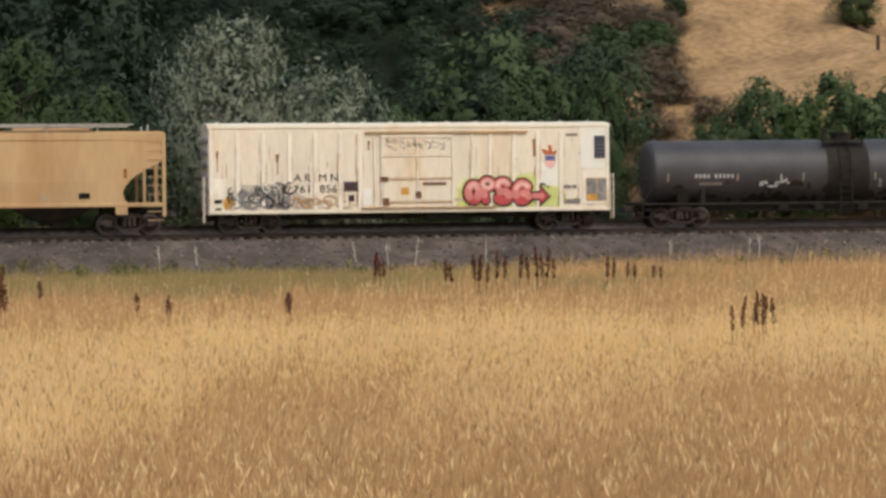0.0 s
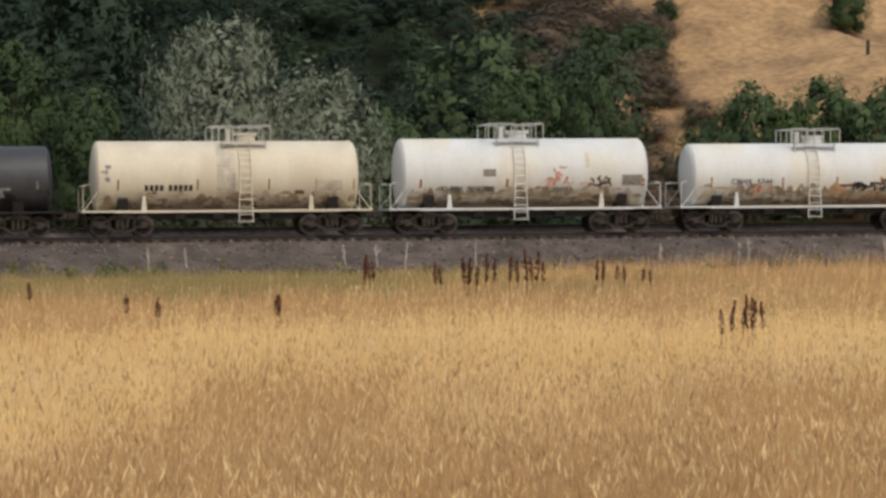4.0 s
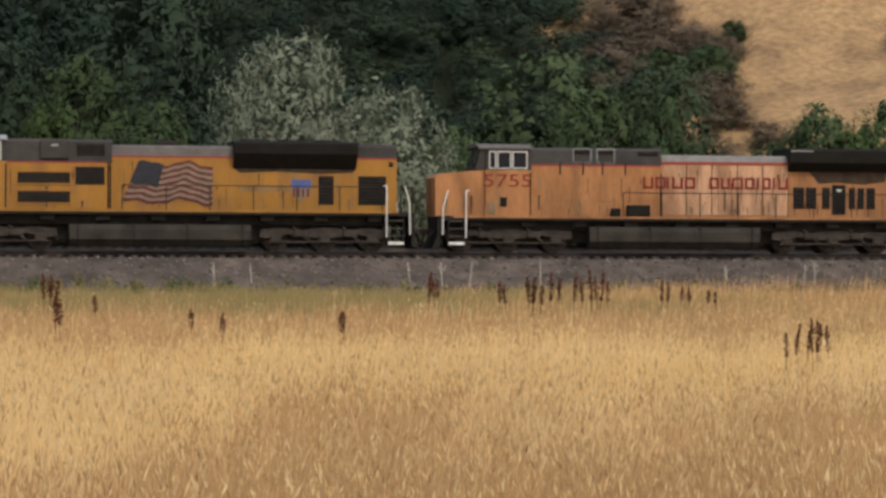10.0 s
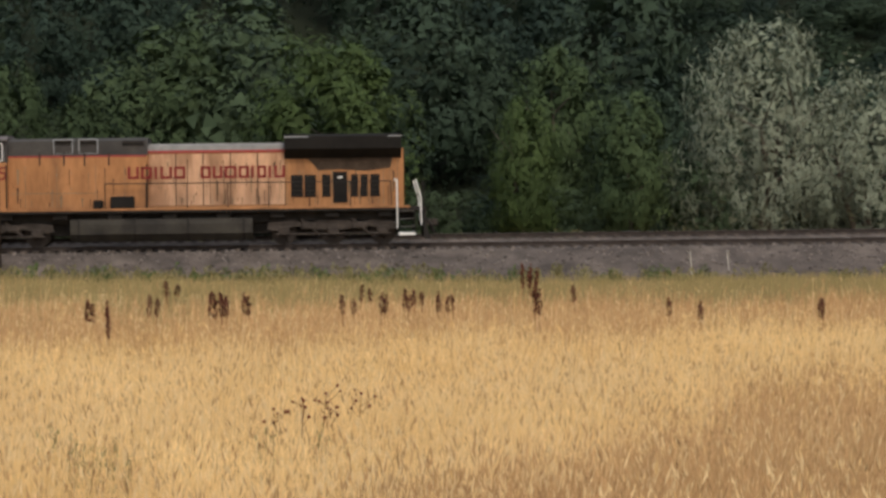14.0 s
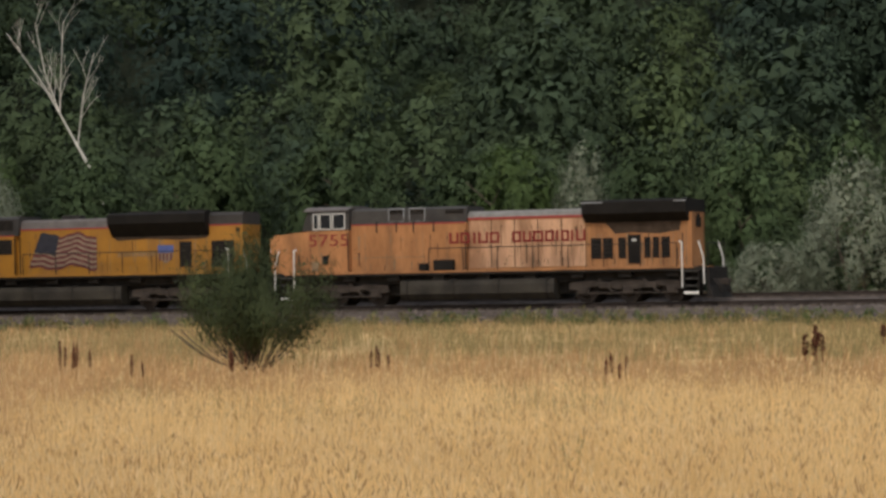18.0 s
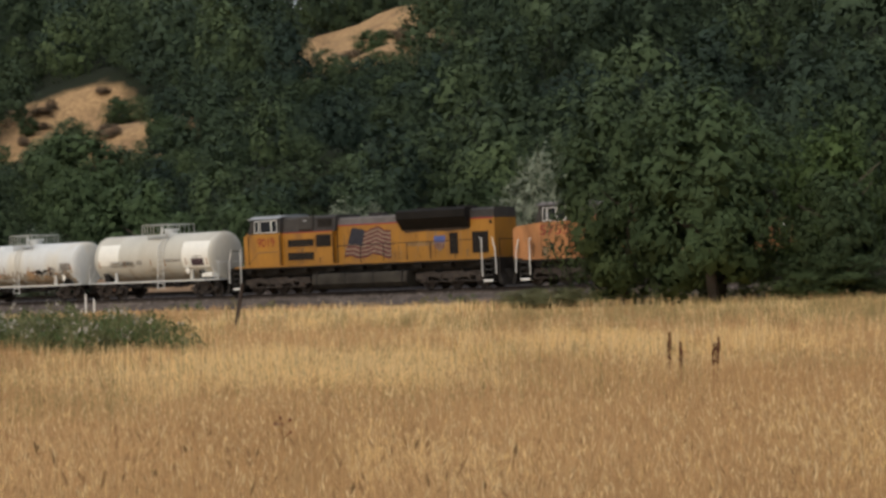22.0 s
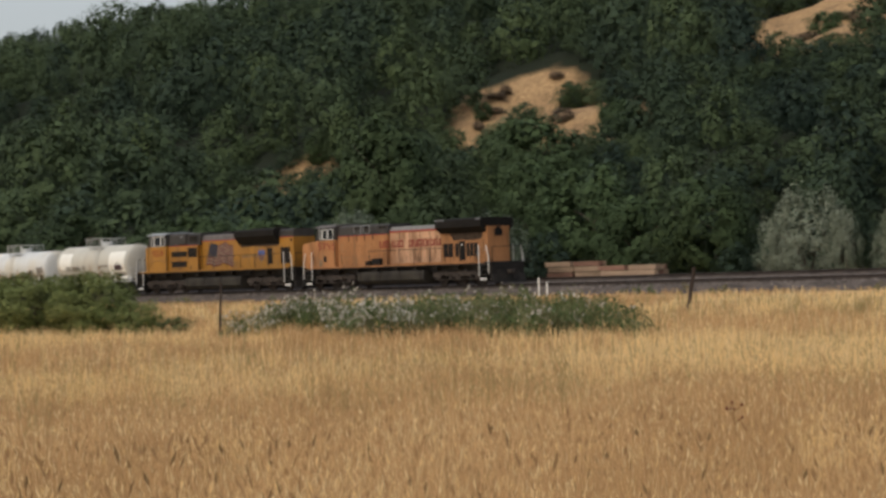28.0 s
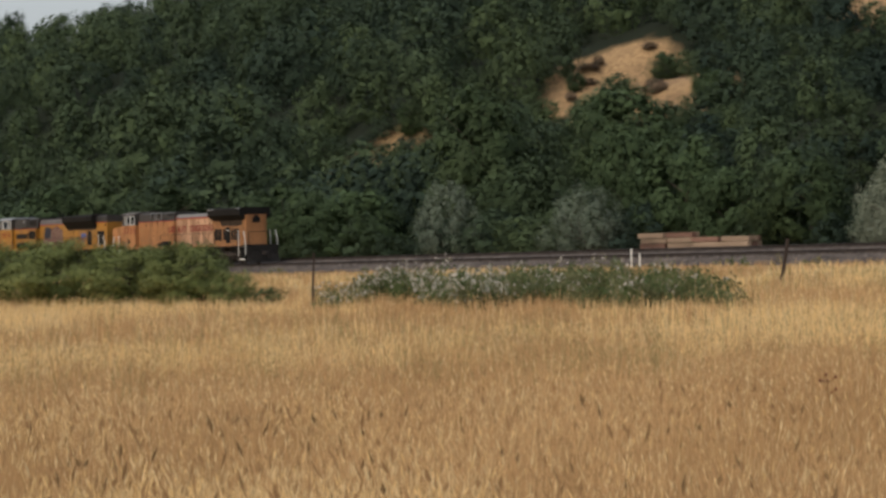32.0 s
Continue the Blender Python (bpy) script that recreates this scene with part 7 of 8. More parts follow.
def hill_woods():
    r = np.random.RandomState(4)
    spots = []
    s = -26.0
    while s < 530:
        gap = 6.5 if s < 150 else 6.3 if s < 250 else 7.3
        for n in np.arange(21, 154, gap):
            ss, nn = s + r.uniform(-2.6, 2.6), n + r.uniform(-2.6, 2.6)
            if (nn > 72 and s < 80) or (nn > 98 and s < 150) or (nn > 140 and s < 320):
                continue
            if wooded(ss, nn):
                tall = r.uniform(4.8, 8.6) * (1.15 if s > 250 else 1.0 if s > 165 else 1.22) * (1.45 if r.uniform() < 0.22 and s < 300 else 1.0)
                if s < 7 and nn > 27:
                    tall = r.uniform(2.2, 3.6)
                if s < 7 and nn > 27:                 # scrub closes up in the hollow
                    for _ in range(2):
                        spots.append((ss + r.uniform(-3.2, 3.2), nn + r.uniform(-3.2, 3.2), r.uniform(1.6, 2.8), r.uniform(4.5, 6.5)))
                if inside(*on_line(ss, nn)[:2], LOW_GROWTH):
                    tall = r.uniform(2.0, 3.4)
                spots.append((ss, nn, tall, max(tall, 7.0 if s < 7 and nn > 27 else 5.0) * r.uniform(0.78, 1.08)))
        s += gap
    for s in np.arange(-20, 420, 4.2):           # undergrowth along the foot of the hill
        for n in (12.5, 16.5):
            ss, nn = s + r.uniform(-1.8, 1.8), n + r.uniform(-1.2, 1.8)
            if wooded(ss, nn):
                tall = r.uniform(2.0, 5.0)
                spots.append((ss, nn, tall, tall * r.uniform(1.2, 1.8)))
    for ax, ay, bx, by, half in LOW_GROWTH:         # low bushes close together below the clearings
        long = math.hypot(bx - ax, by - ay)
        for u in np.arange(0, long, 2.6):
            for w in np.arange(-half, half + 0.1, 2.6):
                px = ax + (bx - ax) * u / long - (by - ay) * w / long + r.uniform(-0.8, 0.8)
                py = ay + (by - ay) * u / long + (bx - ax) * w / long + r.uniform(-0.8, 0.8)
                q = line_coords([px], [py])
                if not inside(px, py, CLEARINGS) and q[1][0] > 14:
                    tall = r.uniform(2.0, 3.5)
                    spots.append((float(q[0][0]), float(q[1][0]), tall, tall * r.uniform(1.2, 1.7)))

    # young growth wherever the crowns leave a gap
    at = np.array([on_line(a, b)[:2] for a, b, _, _ in spots])
    reach = np.array([0.42 * w if h > 3.5 else min(0.36 * w, 0.5 * h) for _, _, h, w in spots])
    for s in np.arange(-12, 330, 3.2):
        for n in np.arange(20, 66 if s < 80 else 92 if s < 150 else 128, 3.2):
            ss, nn = s + r.uniform(-0.8, 0.8), n + r.uniform(-0.8, 0.8)
            x, y, _ = on_line(ss, nn)
            if np.min(np.hypot(at[:, 0] - x, at[:, 1] - y) - reach) > 0 and wooded(ss, nn):
                tall = r.uniform(2.2, 3.6)
                spots.append((ss, nn, tall, tall * r.uniform(1.3, 1.8)))

    def proto(seed, count, size, lobes, inside_count, broad):
        rr = np.random.RandomState(seed)
        masses = crown_lobes(rr, 18, 0.14, 0.40, 0.0, 0.09, 0.15)
        cen, rad = crown_lobes(rr, lobes, 0.12, 0.56, 0.0, 0.065, 0.125)
        return foliage(rr, cen, rad, count, size, size * 0.62, masses=masses, inside_count=inside_count, broad=broad, lit=0.5)
    fine_protos = [proto(300 + k, 2100, 0.0165, 54, 700, 0.032) for k in range(16)]
    mid_protos = [proto(320 + k, 1200, 0.0205, 46, 430, 0.039) for k in range(16)]
    plain_protos = [proto(340 + k, 120, 0.0380, 20, 90, 0.055) for k in range(16)]
    verts, faces, shade, tones, base = [], [], [], [], 0
    pos = np.array([on_line(a, b)[:2] for a, b, _, _ in spots])
    zs = land_z(pos[:, 0], pos[:, 1])
    # trees deep in the woods, behind the canopy seen from the field, are built with fewer leaves and toned dark
    away, bearing = np.hypot(pos[:, 0], pos[:, 1]), np.degrees(np.arctan2(-pos[:, 0], pos[:, 1]))
    canopy, deep = np.full(1000, -9.0), np.zeros(len(pos), bool)
    for k in np.argsort(away):
        half_span = math.degrees(0.4 * spots[k][3] / away[k])
        cells = slice(int((bearing[k] - half_span + 30) * 6), int((bearing[k] + half_span + 30) * 6) + 1)
        top = (zs[k] + 0.95 * spots[k][2]) / away[k]
        deep[k] = top < canopy[cells].min() and spots[k][0] > 14 and spots[k][2] > 2.2
        canopy[cells] = np.maximum(canopy[cells], (zs[k] + 0.74 * spots[k][2]) / away[k])
    for k, (x, y) in enumerate(pos):
        if zs[k] > 0.128 * math.hypot(x, y) + 2:     # over the crest line, out of sight
            continue
        pv, pf, pn = (plain_protos if deep[k] else fine_protos if away[k] < 170 else mid_protos)[k % 16]
        tall, wide, a = spots[k][2], spots[k][3], math.atan2(-y, -x) + r.uniform(-0.6, 0.6)      # the open side lies towards the field
        c, s = math.cos(a), math.sin(a)
        verts.append(np.stack([(pv[:, 0] * c - pv[:, 1] * s) * wide + x, (pv[:, 0] * s + pv[:, 1] * c) * wide + y, pv[:, 2] * tall + zs[k] - min(0.5, 0.1 * tall)], 1))
        shade.append(np.stack([pn[:, 0] * c - pn[:, 1] * s, pn[:, 0] * s + pn[:, 1] * c, pn[:, 2]], 1))
        faces.append(pf + base)
        along, beyond = spots[k][:2]
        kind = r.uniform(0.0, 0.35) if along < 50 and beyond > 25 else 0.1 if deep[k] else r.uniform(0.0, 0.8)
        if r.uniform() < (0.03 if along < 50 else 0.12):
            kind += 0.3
        # distance haze put into the leaf tone: farther trees come out paler
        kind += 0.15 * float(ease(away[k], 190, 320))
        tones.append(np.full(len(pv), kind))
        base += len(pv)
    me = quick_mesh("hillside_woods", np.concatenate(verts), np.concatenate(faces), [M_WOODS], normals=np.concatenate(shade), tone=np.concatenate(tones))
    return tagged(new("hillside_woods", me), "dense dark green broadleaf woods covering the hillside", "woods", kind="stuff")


hill_woods()

# brown brush and single bushes on the open slope
for s, n, tall, wide in ((-13.5, 37, 3.2, 6.5), (-16.5, 40, 3.2, 7.0), (-17.9, 37, 2.4, 4.6), (-15.0, 45, 3.0, 6.5), (-18.6, 43, 1.8, 4.4), (-17.0, 31, 2.4, 4.5),
                         (-19.4, 39.0, 1.9, 3.4), (-12.0, 33, 2.8, 5.0), (-17.0, 47.5, 2.2, 5.0), (-14.6, 41, 2.6, 5.5), (-17.0, 27.5, 2.0, 3.4), (-18.4, 24.5, 1.5, 2.6),
                         (-13.8, 15.5, 2.6, 3.6), (-16.2, 14.0, 1.8, 3.0), (-14.6, 20.0, 2.4, 3.8), (-16.6, 19.0, 1.6, 3.0), (-13.2, 25.0, 2.4, 3.6), (-15.4, 24.0, 1.8, 3.2)):
    x, y, _ = on_line(s, n)
    plant("brush", x, y, tall, wide, group="brush on the hillside")
for s, n, tall, wide in ((-14.8, 35, 3.0, 4.4), (-20.6, 41.7, 1.5, 2.2), (-29.9, 37.7, 3.5, 3.7), (-17.6, 34.6, 2.8, 4.4)):
    x, y, _ = on_line(s, n)
    plant("green", x, y, tall, wide, "dark round bush on the dry slope", "bushes on the hillside")
for bearing, away, tall, wide in ((63.1, 268, 3.4, 5.6), (68.9, 262, 3.6, 4.2), (70.9, 262, 2.2, 2.6), (63.9, 300, 2.0, 3.0)):
    plant("green", *off(bearing, away), tall, wide, "dark round bush on the dry slope", "bushes on the hillside")
_rb = random.Random(31)
for bearing, away, across in ((63.4, 246, 6), (63.5, 262, 6), (63.5, 282, 6), (70.2, 256, 4), (70.0, 264, 4), (70.0, 273, 4), (68.9, 234, 3), (69.0, 250, 3)):
    for _ in range(2):
        plant("brush", *off(bearing + math.degrees(_rb.uniform(-across, across) / away), away + _rb.uniform(-5, 5)), _rb.uniform(0.7, 1.5), _rb.uniform(1.2, 3.0), "low brown brush on the dry slope",
              "brush on the hillside")
for s, n, tall, wide in ((257.5, 44.0, 2.4, 2.2), (261.0, 39.8, 3.2, 3.4), (256.5, 49.5, 4.0, 3.6), (198.2, 38.4, 3.6, 4.2), (209.5, 47.5, 3.0, 3.2)):
    x, y, _ = on_line(s, n)
    plant("green", x, y, tall, wide, "leafy bush at the edge of a bare slope", "bushes on the hillside")

# ---- the field: standing dry grass, weeds, docks, posts ----
M_GRASS_TAN = toned(mat("grass_tan", (0.49, 0.295, 0.140), 0.9, vary=0.22, scale=1.4, island=0.08, translucent=0.25), (0.37, 0.212, 0.094), (0.58, 0.36, 0.172))
M_GRASS_GOLD = toned(mat("grass_gold", (0.77, 0.52, 0.23), 0.9, vary=0.14, scale=1.2, island=0.08, translucent=0.25), (0.62, 0.395, 0.160), (0.90, 0.635, 0.300))
M_GRASS_OLIVE = mat("grass_olive", (0.275, 0.215, 0.092), 0.9, vary=0.2, scale=1.0, island=0.12, translucent=0.25)
M_GRASS_SEED = mat("grass_seed_tan", (0.36, 0.21, 0.095), 0.9, vary=0.2, island=0.2, translucent=0.2)
M_GRASS_BROWN = mat("grass_seed_brown", (0.24, 0.145, 0.065), 0.9, vary=0.2, island=0.4, translucent=0.15)
M_WEEDDRY = mat("weed_drying", (0.30, 0.27, 0.13), 0.9, vary=0.2, scale=2, island=0.2, translucent=0.3)
M_GRASS_PALE = mat("grass_pale", (0.73, 0.53, 0.28), 0.9, vary=0.12, island=0.15, translucent=0.25)
FIELD_SPAN = (radians(-13), radians(88))


def scatter(r, lo, hi, count, first):
    """Places of the field between two distances from the camera, even in area and drawn together into tufts."""
    each = 9
    a = r.uniform(first, FIELD_SPAN[1], count // each + 1).repeat(each)[:count]
    d = np.sqrt(r.uniform(lo * lo, hi * hi, count // each + 1)).repeat(each)[:count]
    wide = 0.05 + 0.006 * lo
    x, y = -d * np.sin(a) + wide * r.normal(size=count), d * np.cos(a) + wide * r.normal(size=count)
    return x, y, np.arctan2(-x, y), np.hypot(x, y), r.uniform(0.8, 1.2, count // each + 1).repeat(each)[:count]


def soft_light(r, p, n, k):
    """Shading normals of standing grass: mostly up, as a stand of thin blades takes the light."""
    out = unit(-p[:, :2]) * 0.35 + 0.16 * r.normal(size=(n, 2))
    return np.repeat(unit(np.concatenate([out, np.full((n, 1), 0.9)], 1)), k, 0)


def to_camera(tri):
    """Turns each triangle's front to the camera's side."""
    face = np.cross(tri[:, 1] - tri[:, 0], tri[:, 2] - tri[:, 0])
    back = (face * tri[:, 0] * np.array([1, 1, 0])).sum(1) > 0
    tri[back] = tri[back][:, ::-1]
    return tri.reshape(-1, 3)


def blades(r, x, y, z, tall, wide, lean):
    """One narrow tapering blade for each place: verts, tris, normals, tips."""
    n = len(x)
    a = 2.2 * waves(x, y, 45, 3.0) + 0.9 * r.normal(size=n)       # neighbours lean together
    b = r.uniform(0, 6.28, n)
    base = np.stack([x, y, z], 1)
    w = np.stack([wide * np.cos(b) * 0.5, wide * np.sin(b) * 0.5, np.zeros(n)], 1)
    tip = base + np.stack([lean * np.cos(a) * tall, lean * np.sin(a) * tall, tall], 1)
    return to_camera(np.stack([base - w, base + w, tip], 1)), np.arange(n * 3).reshape(-1, 3), soft_light(r, base, n, 3), tip


def heads_at(r, tip, wide, size=1.0):
    n = len(tip)
    tall = r.uniform(0.05, 0.13, n) * size
    w = (wide * 0.8 + r.uniform(0.005, 0.013, n))[:, None] * (0.3 + 0.7 * size)
    a = r.uniform(0, 6.28, n)
    k = r.uniform(-0.45, 0.45, (n, 2))
    low = tip - np.array([0, 0, 0.03])
    top = low + np.stack([k[:, 0] * tall, k[:, 1] * tall, tall], 1)
    mid = low * 0.55 + top * 0.45
    e = np.stack([np.cos(a), np.sin(a), np.zeros(n)], 1) * w * 0.5
    tri = np.concatenate([np.stack([low, mid + e, top], 1), np.stack([low, top, mid - e], 1)])
    light = soft_light(r, low, n, 3)
    return to_camera(tri), np.arange(n * 6).reshape(-1, 3), np.concatenate([light, light])


def cover(x, y, a, d, r):
    """Which grass grows where: 0 tan, 1 gold, 2 pale, 3 dull green, from drifts that lie across the field."""
    drift = waves(x, y, 21, 26.0) + 0.6 * waves(x, y, 22, 8.0)
    small = waves(x, y, 23, 3.2)
    near = np.interp(a, (radians(5), radians(11), radians(17), radians(40)), (27.0, 22.0, 14.0, 14.0))
    dd = d * (1 + 0.10 * drift + 0.08 * small)
    gold = (dd > near) & (dd < 47) & (a < radians(52) + 0.06 * drift)
    gold |= (a >= radians(52) + 0.06 * drift) & ((drift + 0.5 * small > 0.05) & ((dd < 34) | (dd > 48)))
    kind = np.where(gold ^ (r.uniform(0, 1, len(x)) < 0.08), 1, 0)
    patch = (waves(x, y, 27, 4.5) + 0.5 * small > 0.15) & (kind == 1)
    kind = np.where(r.uniform(0, 1, len(x)) < 0.05 + 0.55 * patch, 2, kind)
    s, n = line_coords(x, y)
    share = np.interp(s, (-30, -5, 10, 40, 100, 130, 200), (0.10, 0.2, 0.95, 0.80, 0.55, 0.22, 0.12))
    green = (n > -46 - 6 * drift) & (0.5 + 0.35 * waves(x, y, 35, 6.0) + 0.25 * small + 0.12 * r.normal(size=len(x)) < share * ease(n, -52, -30))
    green |= (waves(x, y, 33, 11.0) + 0.3 * small > 0.85) & (d > 38) & (r.uniform(0, 1, len(x)) < 0.7)
    green |= (a > radians(56)) & (dd > 38) & (dd < 75) & (r.uniform(0, 1, len(x)) < 0.14 + 0.2 * small)
    rusty = np.hypot((x + 37.2) * 0.84 + (y - 56.9) * 0.55, ((y - 56.9) * 0.84 - (x + 37.2) * 0.55) * 0.45) < 2.0 + 0.5 * small
    return np.where(rusty & (r.uniform(0, 1, len(x)) < 0.6), 5, np.where(green, 3, kind)), s, n


def shade_of_grass(x, y):
    """How pale the grass stands: broad drifts, patches of a few steps and single tufts."""
    return np.clip(0.47 + 0.26 * waves(x, y, 51, 14.0) + 0.22 * waves(x, y * 0.6, 52, 4.0) + 0.20 * waves(x, y, 53, 1.3), 0, 1)


def grass():
    r = np.random.RandomState(2)
    V, Q, I, N, tones, base = [], [], [], [], [], 0

    def add(v, q, light, idx):
        nonlocal base
        V.append(v)
        N.append(light)
        tones.append(np.clip(np.repeat(shade_of_grass(v[::3, 0], v[::3, 1]) + 0.10 * r.normal(size=len(v) // 3), 3), 0, 1))
        Q.append(q + base)
        I.append(idx)
        base += len(v)
    for lo, hi, count, wide, head_share in ((13.5, 22, 125000, 0.0055, 0.45), (22, 34, 135000, 0.0075, 0.42), (34, 56, 150000, 0.013, 0.30), (56, 112, 150000, 0.030, 0.12), (112, 215, 60000, 0.065, 0.0)):
        x, y, a, d, tuft = scatter(r, lo, hi, count, radians(44) if lo > 100 else FIELD_SPAN[0])
        kind, s, n = cover(x, y, a, d, r)
        keep = n < -4.2
        x, y, a, d, kind, n, s, tuft = x[keep], y[keep], a[keep], d[keep], kind[keep], n[keep], s[keep], tuft[keep]
        z = land_z(x, y) - 0.03
        high = 1 + 0.20 * waves(x, y, 41, 7.0) + 0.27 * waves(x, y, 42, 1.5)
        short = 1 - 0.35 * ease(n, -30, -6) * ease(s, -6, 8) + 0.55 * ease(n, -12, -6) * (1 - ease(s, -12, 2))
        tall = r.uniform(0.36, 0.60, len(x)) * high * short * tuft
        v, q, light, tip = blades(r, x, y, z, tall, wide * r.uniform(0.7, 1.4, len(x)), r.uniform(0.02, 0.36, len(x)))
        add(v, q, light, kind)
        pick = r.uniform(0, 1, len(x)) < head_share
        hv, hq, light = heads_at(r, tip[pick], wide)
        u = r.uniform(0, 1, pick.sum())
        hk = np.where(u < 0.012, 4, np.where(kind[pick] == 3, 3, np.where(u > 0.86, 2, np.where(u > 0.68, 5, kind[pick]))))
        add(hv, hq, light, np.tile(hk, 2))
    # taller single stalks with nodding heads, big brown ones where the camera's pan ends
    for count, lo, hi, first, last, k, size in ((1500, 14, 34, -13, 88, 2, 0.95), (900, 14, 40, -13, 88, 4, 0.9), (110, 15, 26, 57, 86, 4, 1.35), (330, 15, 27, 54, 86, 5, 1.45)):
        aa = radians(first) + radians(last - first) * r.uniform(0, 1, count) ** (0.5 if first > 0 else 1.0)
        d = np.sqrt(r.uniform(lo * lo, hi * hi, count))
        x, y = -d * np.sin(aa), d * np.cos(aa)
        v, q, light, tip = blades(r, x, y, land_z(x, y), r.uniform(0.5, 0.78, count), np.full(count, 0.006), r.uniform(0.1, 0.45, count))
        add(v, q, light, np.full(count, 1))
        hv, hq, light = heads_at(r, tip, 0.028 if size > 1 else 0.006, size)
        add(hv, hq, light, np.full(len(hq), k))
    me = quick_mesh("dry_grass", np.concatenate(V), np.concatenate(Q), [M_GRASS_TAN, M_GRASS_GOLD, M_GRASS_PALE, M_GRASS_OLIVE, M_GRASS_BROWN, M_GRASS_SEED], np.concatenate(I),
                    np.concatenate(N), np.concatenate(tones))
    return tagged(new("dry_grass", me), "tall dry golden grass with nodding seed heads", "grass", kind="stuff")


grass()


# -- brown curled docks --
def dock_meshes(seed):
    r = np.random.RandomState(seed)
    bm = bmesh.new()
    limb(bm, (0, 0, -0.45), (0.02, 0, 0.9), 0.012, 0.006, 5)
    me = bpy.data.meshes.new("stem")
    bm.to_mesh(me)
    bm.free()
    me.materials.append(M_DOCK)
    t = r.uniform(0, 1, 90)
    rad = 0.044 * np.sin(np.pi * (0.12 + 0.86 * t)) ** 0.7
    a = r.uniform(0, 6.28, 90)
    cen = np.stack([rad * np.cos(a), rad * np.sin(a), 0.12 + 0.88 * t], 1)
    v, q = leaves_on(r, cen, np.full(90, 0.018), 170, 0.032, 0.024)
    return me, quick_mesh("seed_head", v, q, [M_DOCK])


DOCKS = [dock_meshes(500 + k) for k in range(4)]
DOCK_SPOTS = (
    (-2.0, 73.1, .57), (0.1, 66.2, .59), (0.8, 65.9, .66), (1.0, 65.8, .59), (1.5, 68.4, .76), (2.1, 68.1, .68), (2.5, 67.9, .83), (2.8, 67.8, .75), (4.5, 70.0, .55),
    (5.1, 69.8, .39), (4.4, 38.9, .3), (4.7, 39.8, .38), (4.9, 39.7, .46), (5.0, 39.6, .44), (-5.8, 48.2, .25), (-5.0, 46.4, .26), (-2.9, 47.9, .24), (5.8, 69.4, .3),
    (-12.0, 66.9, .68), (-12.3, 69.8, .63), (-12.6, 49.9, .34), (-14.5, 59.2, .34), (-11.9, 50.0, .40), (-11.8, 51.6, .41), (-12.3, 55.2, .31), (-10.7, 50.0, .34),
    (-10.6, 51.0, .28), (-8.5, 48.6, .55), (-9.1, 57.3, .28), (-3.0, 48.9, .27), (-1.9, 73.3, .65), (-33.2, 58.0, .74), (-32.8, 57.8, .52), (-39.9, 66.8, .43))
DOCK_MORE = (
    (-39.3, 66.6, .43), (-28.9, 54.9, .69), (-28.5, 54.8, .62), (-15.7, 35.5, .33), (-17.1, 47.3, .34), (-14.1, 39.8, .52), (-16.8, 50.1, .41), (-21.1, 64.6, .38),
    (-15.4, 49.7, .52), (-15.2, 49.7, .46), (-15.6, 51.3, .42), (-15.1, 51.2, .41), (-34.7, 54.4, .65), (-35.9, 56.6, .67), (-34.3, 60.2, .69), (-34.6, 61.2, .47),
    (-39.2, 43.1, .39), (-38.9, 43.1, .32), (-31.6, 42.2, .35), (-41.0, 37.6, .43), (-40.6, 39.8, .44), (-40.2, 39.8, .44), (-47.7, 41.3, .56), (-47.5, 41.4, .56),
    (-48.0, 42.1, .50), (-30.5, 40.6, .34), (-37.6, 24.6, .55), (-37.3, 25.4, .45))
_rd = random.Random(15)
for x, y, tall in DOCK_SPOTS + DOCK_MORE:
    for k in range(1 if tall < 0.3 else 2):
        ob = thing("dock_plant", "dark red-brown dried dock stalk standing in the grass", "plant", group="dried docks in the field")
        px, py = x + _rd.uniform(-0.05, 0.05) + 0.16 * k, y + _rd.uniform(-0.2, 0.2)
        up = tall * _rd.uniform(0.85, 1.1) * (1 - 0.25 * k) + 0.12
        ob.matrix_basis = Matrix.Translation((px, py, ground_at(px, py) + 0.40)) @ Euler((_rd.uniform(-0.08, 0.08), _rd.uniform(-0.08, 0.08), _rd.uniform(0, 6))).to_matrix().to_4x4() \
            @ Matrix.Diagonal((0.62, 0.62, up, 1) if y < 45 else (1.5, 1.5, 0.85 * up, 1) if x < -20 else (1.0, 1.0, up, 1))
        m = DOCKS[_rd.randrange(4)]
        new("stem", m[0]).parent = ob
        new("seed_head", m[1]).parent = ob


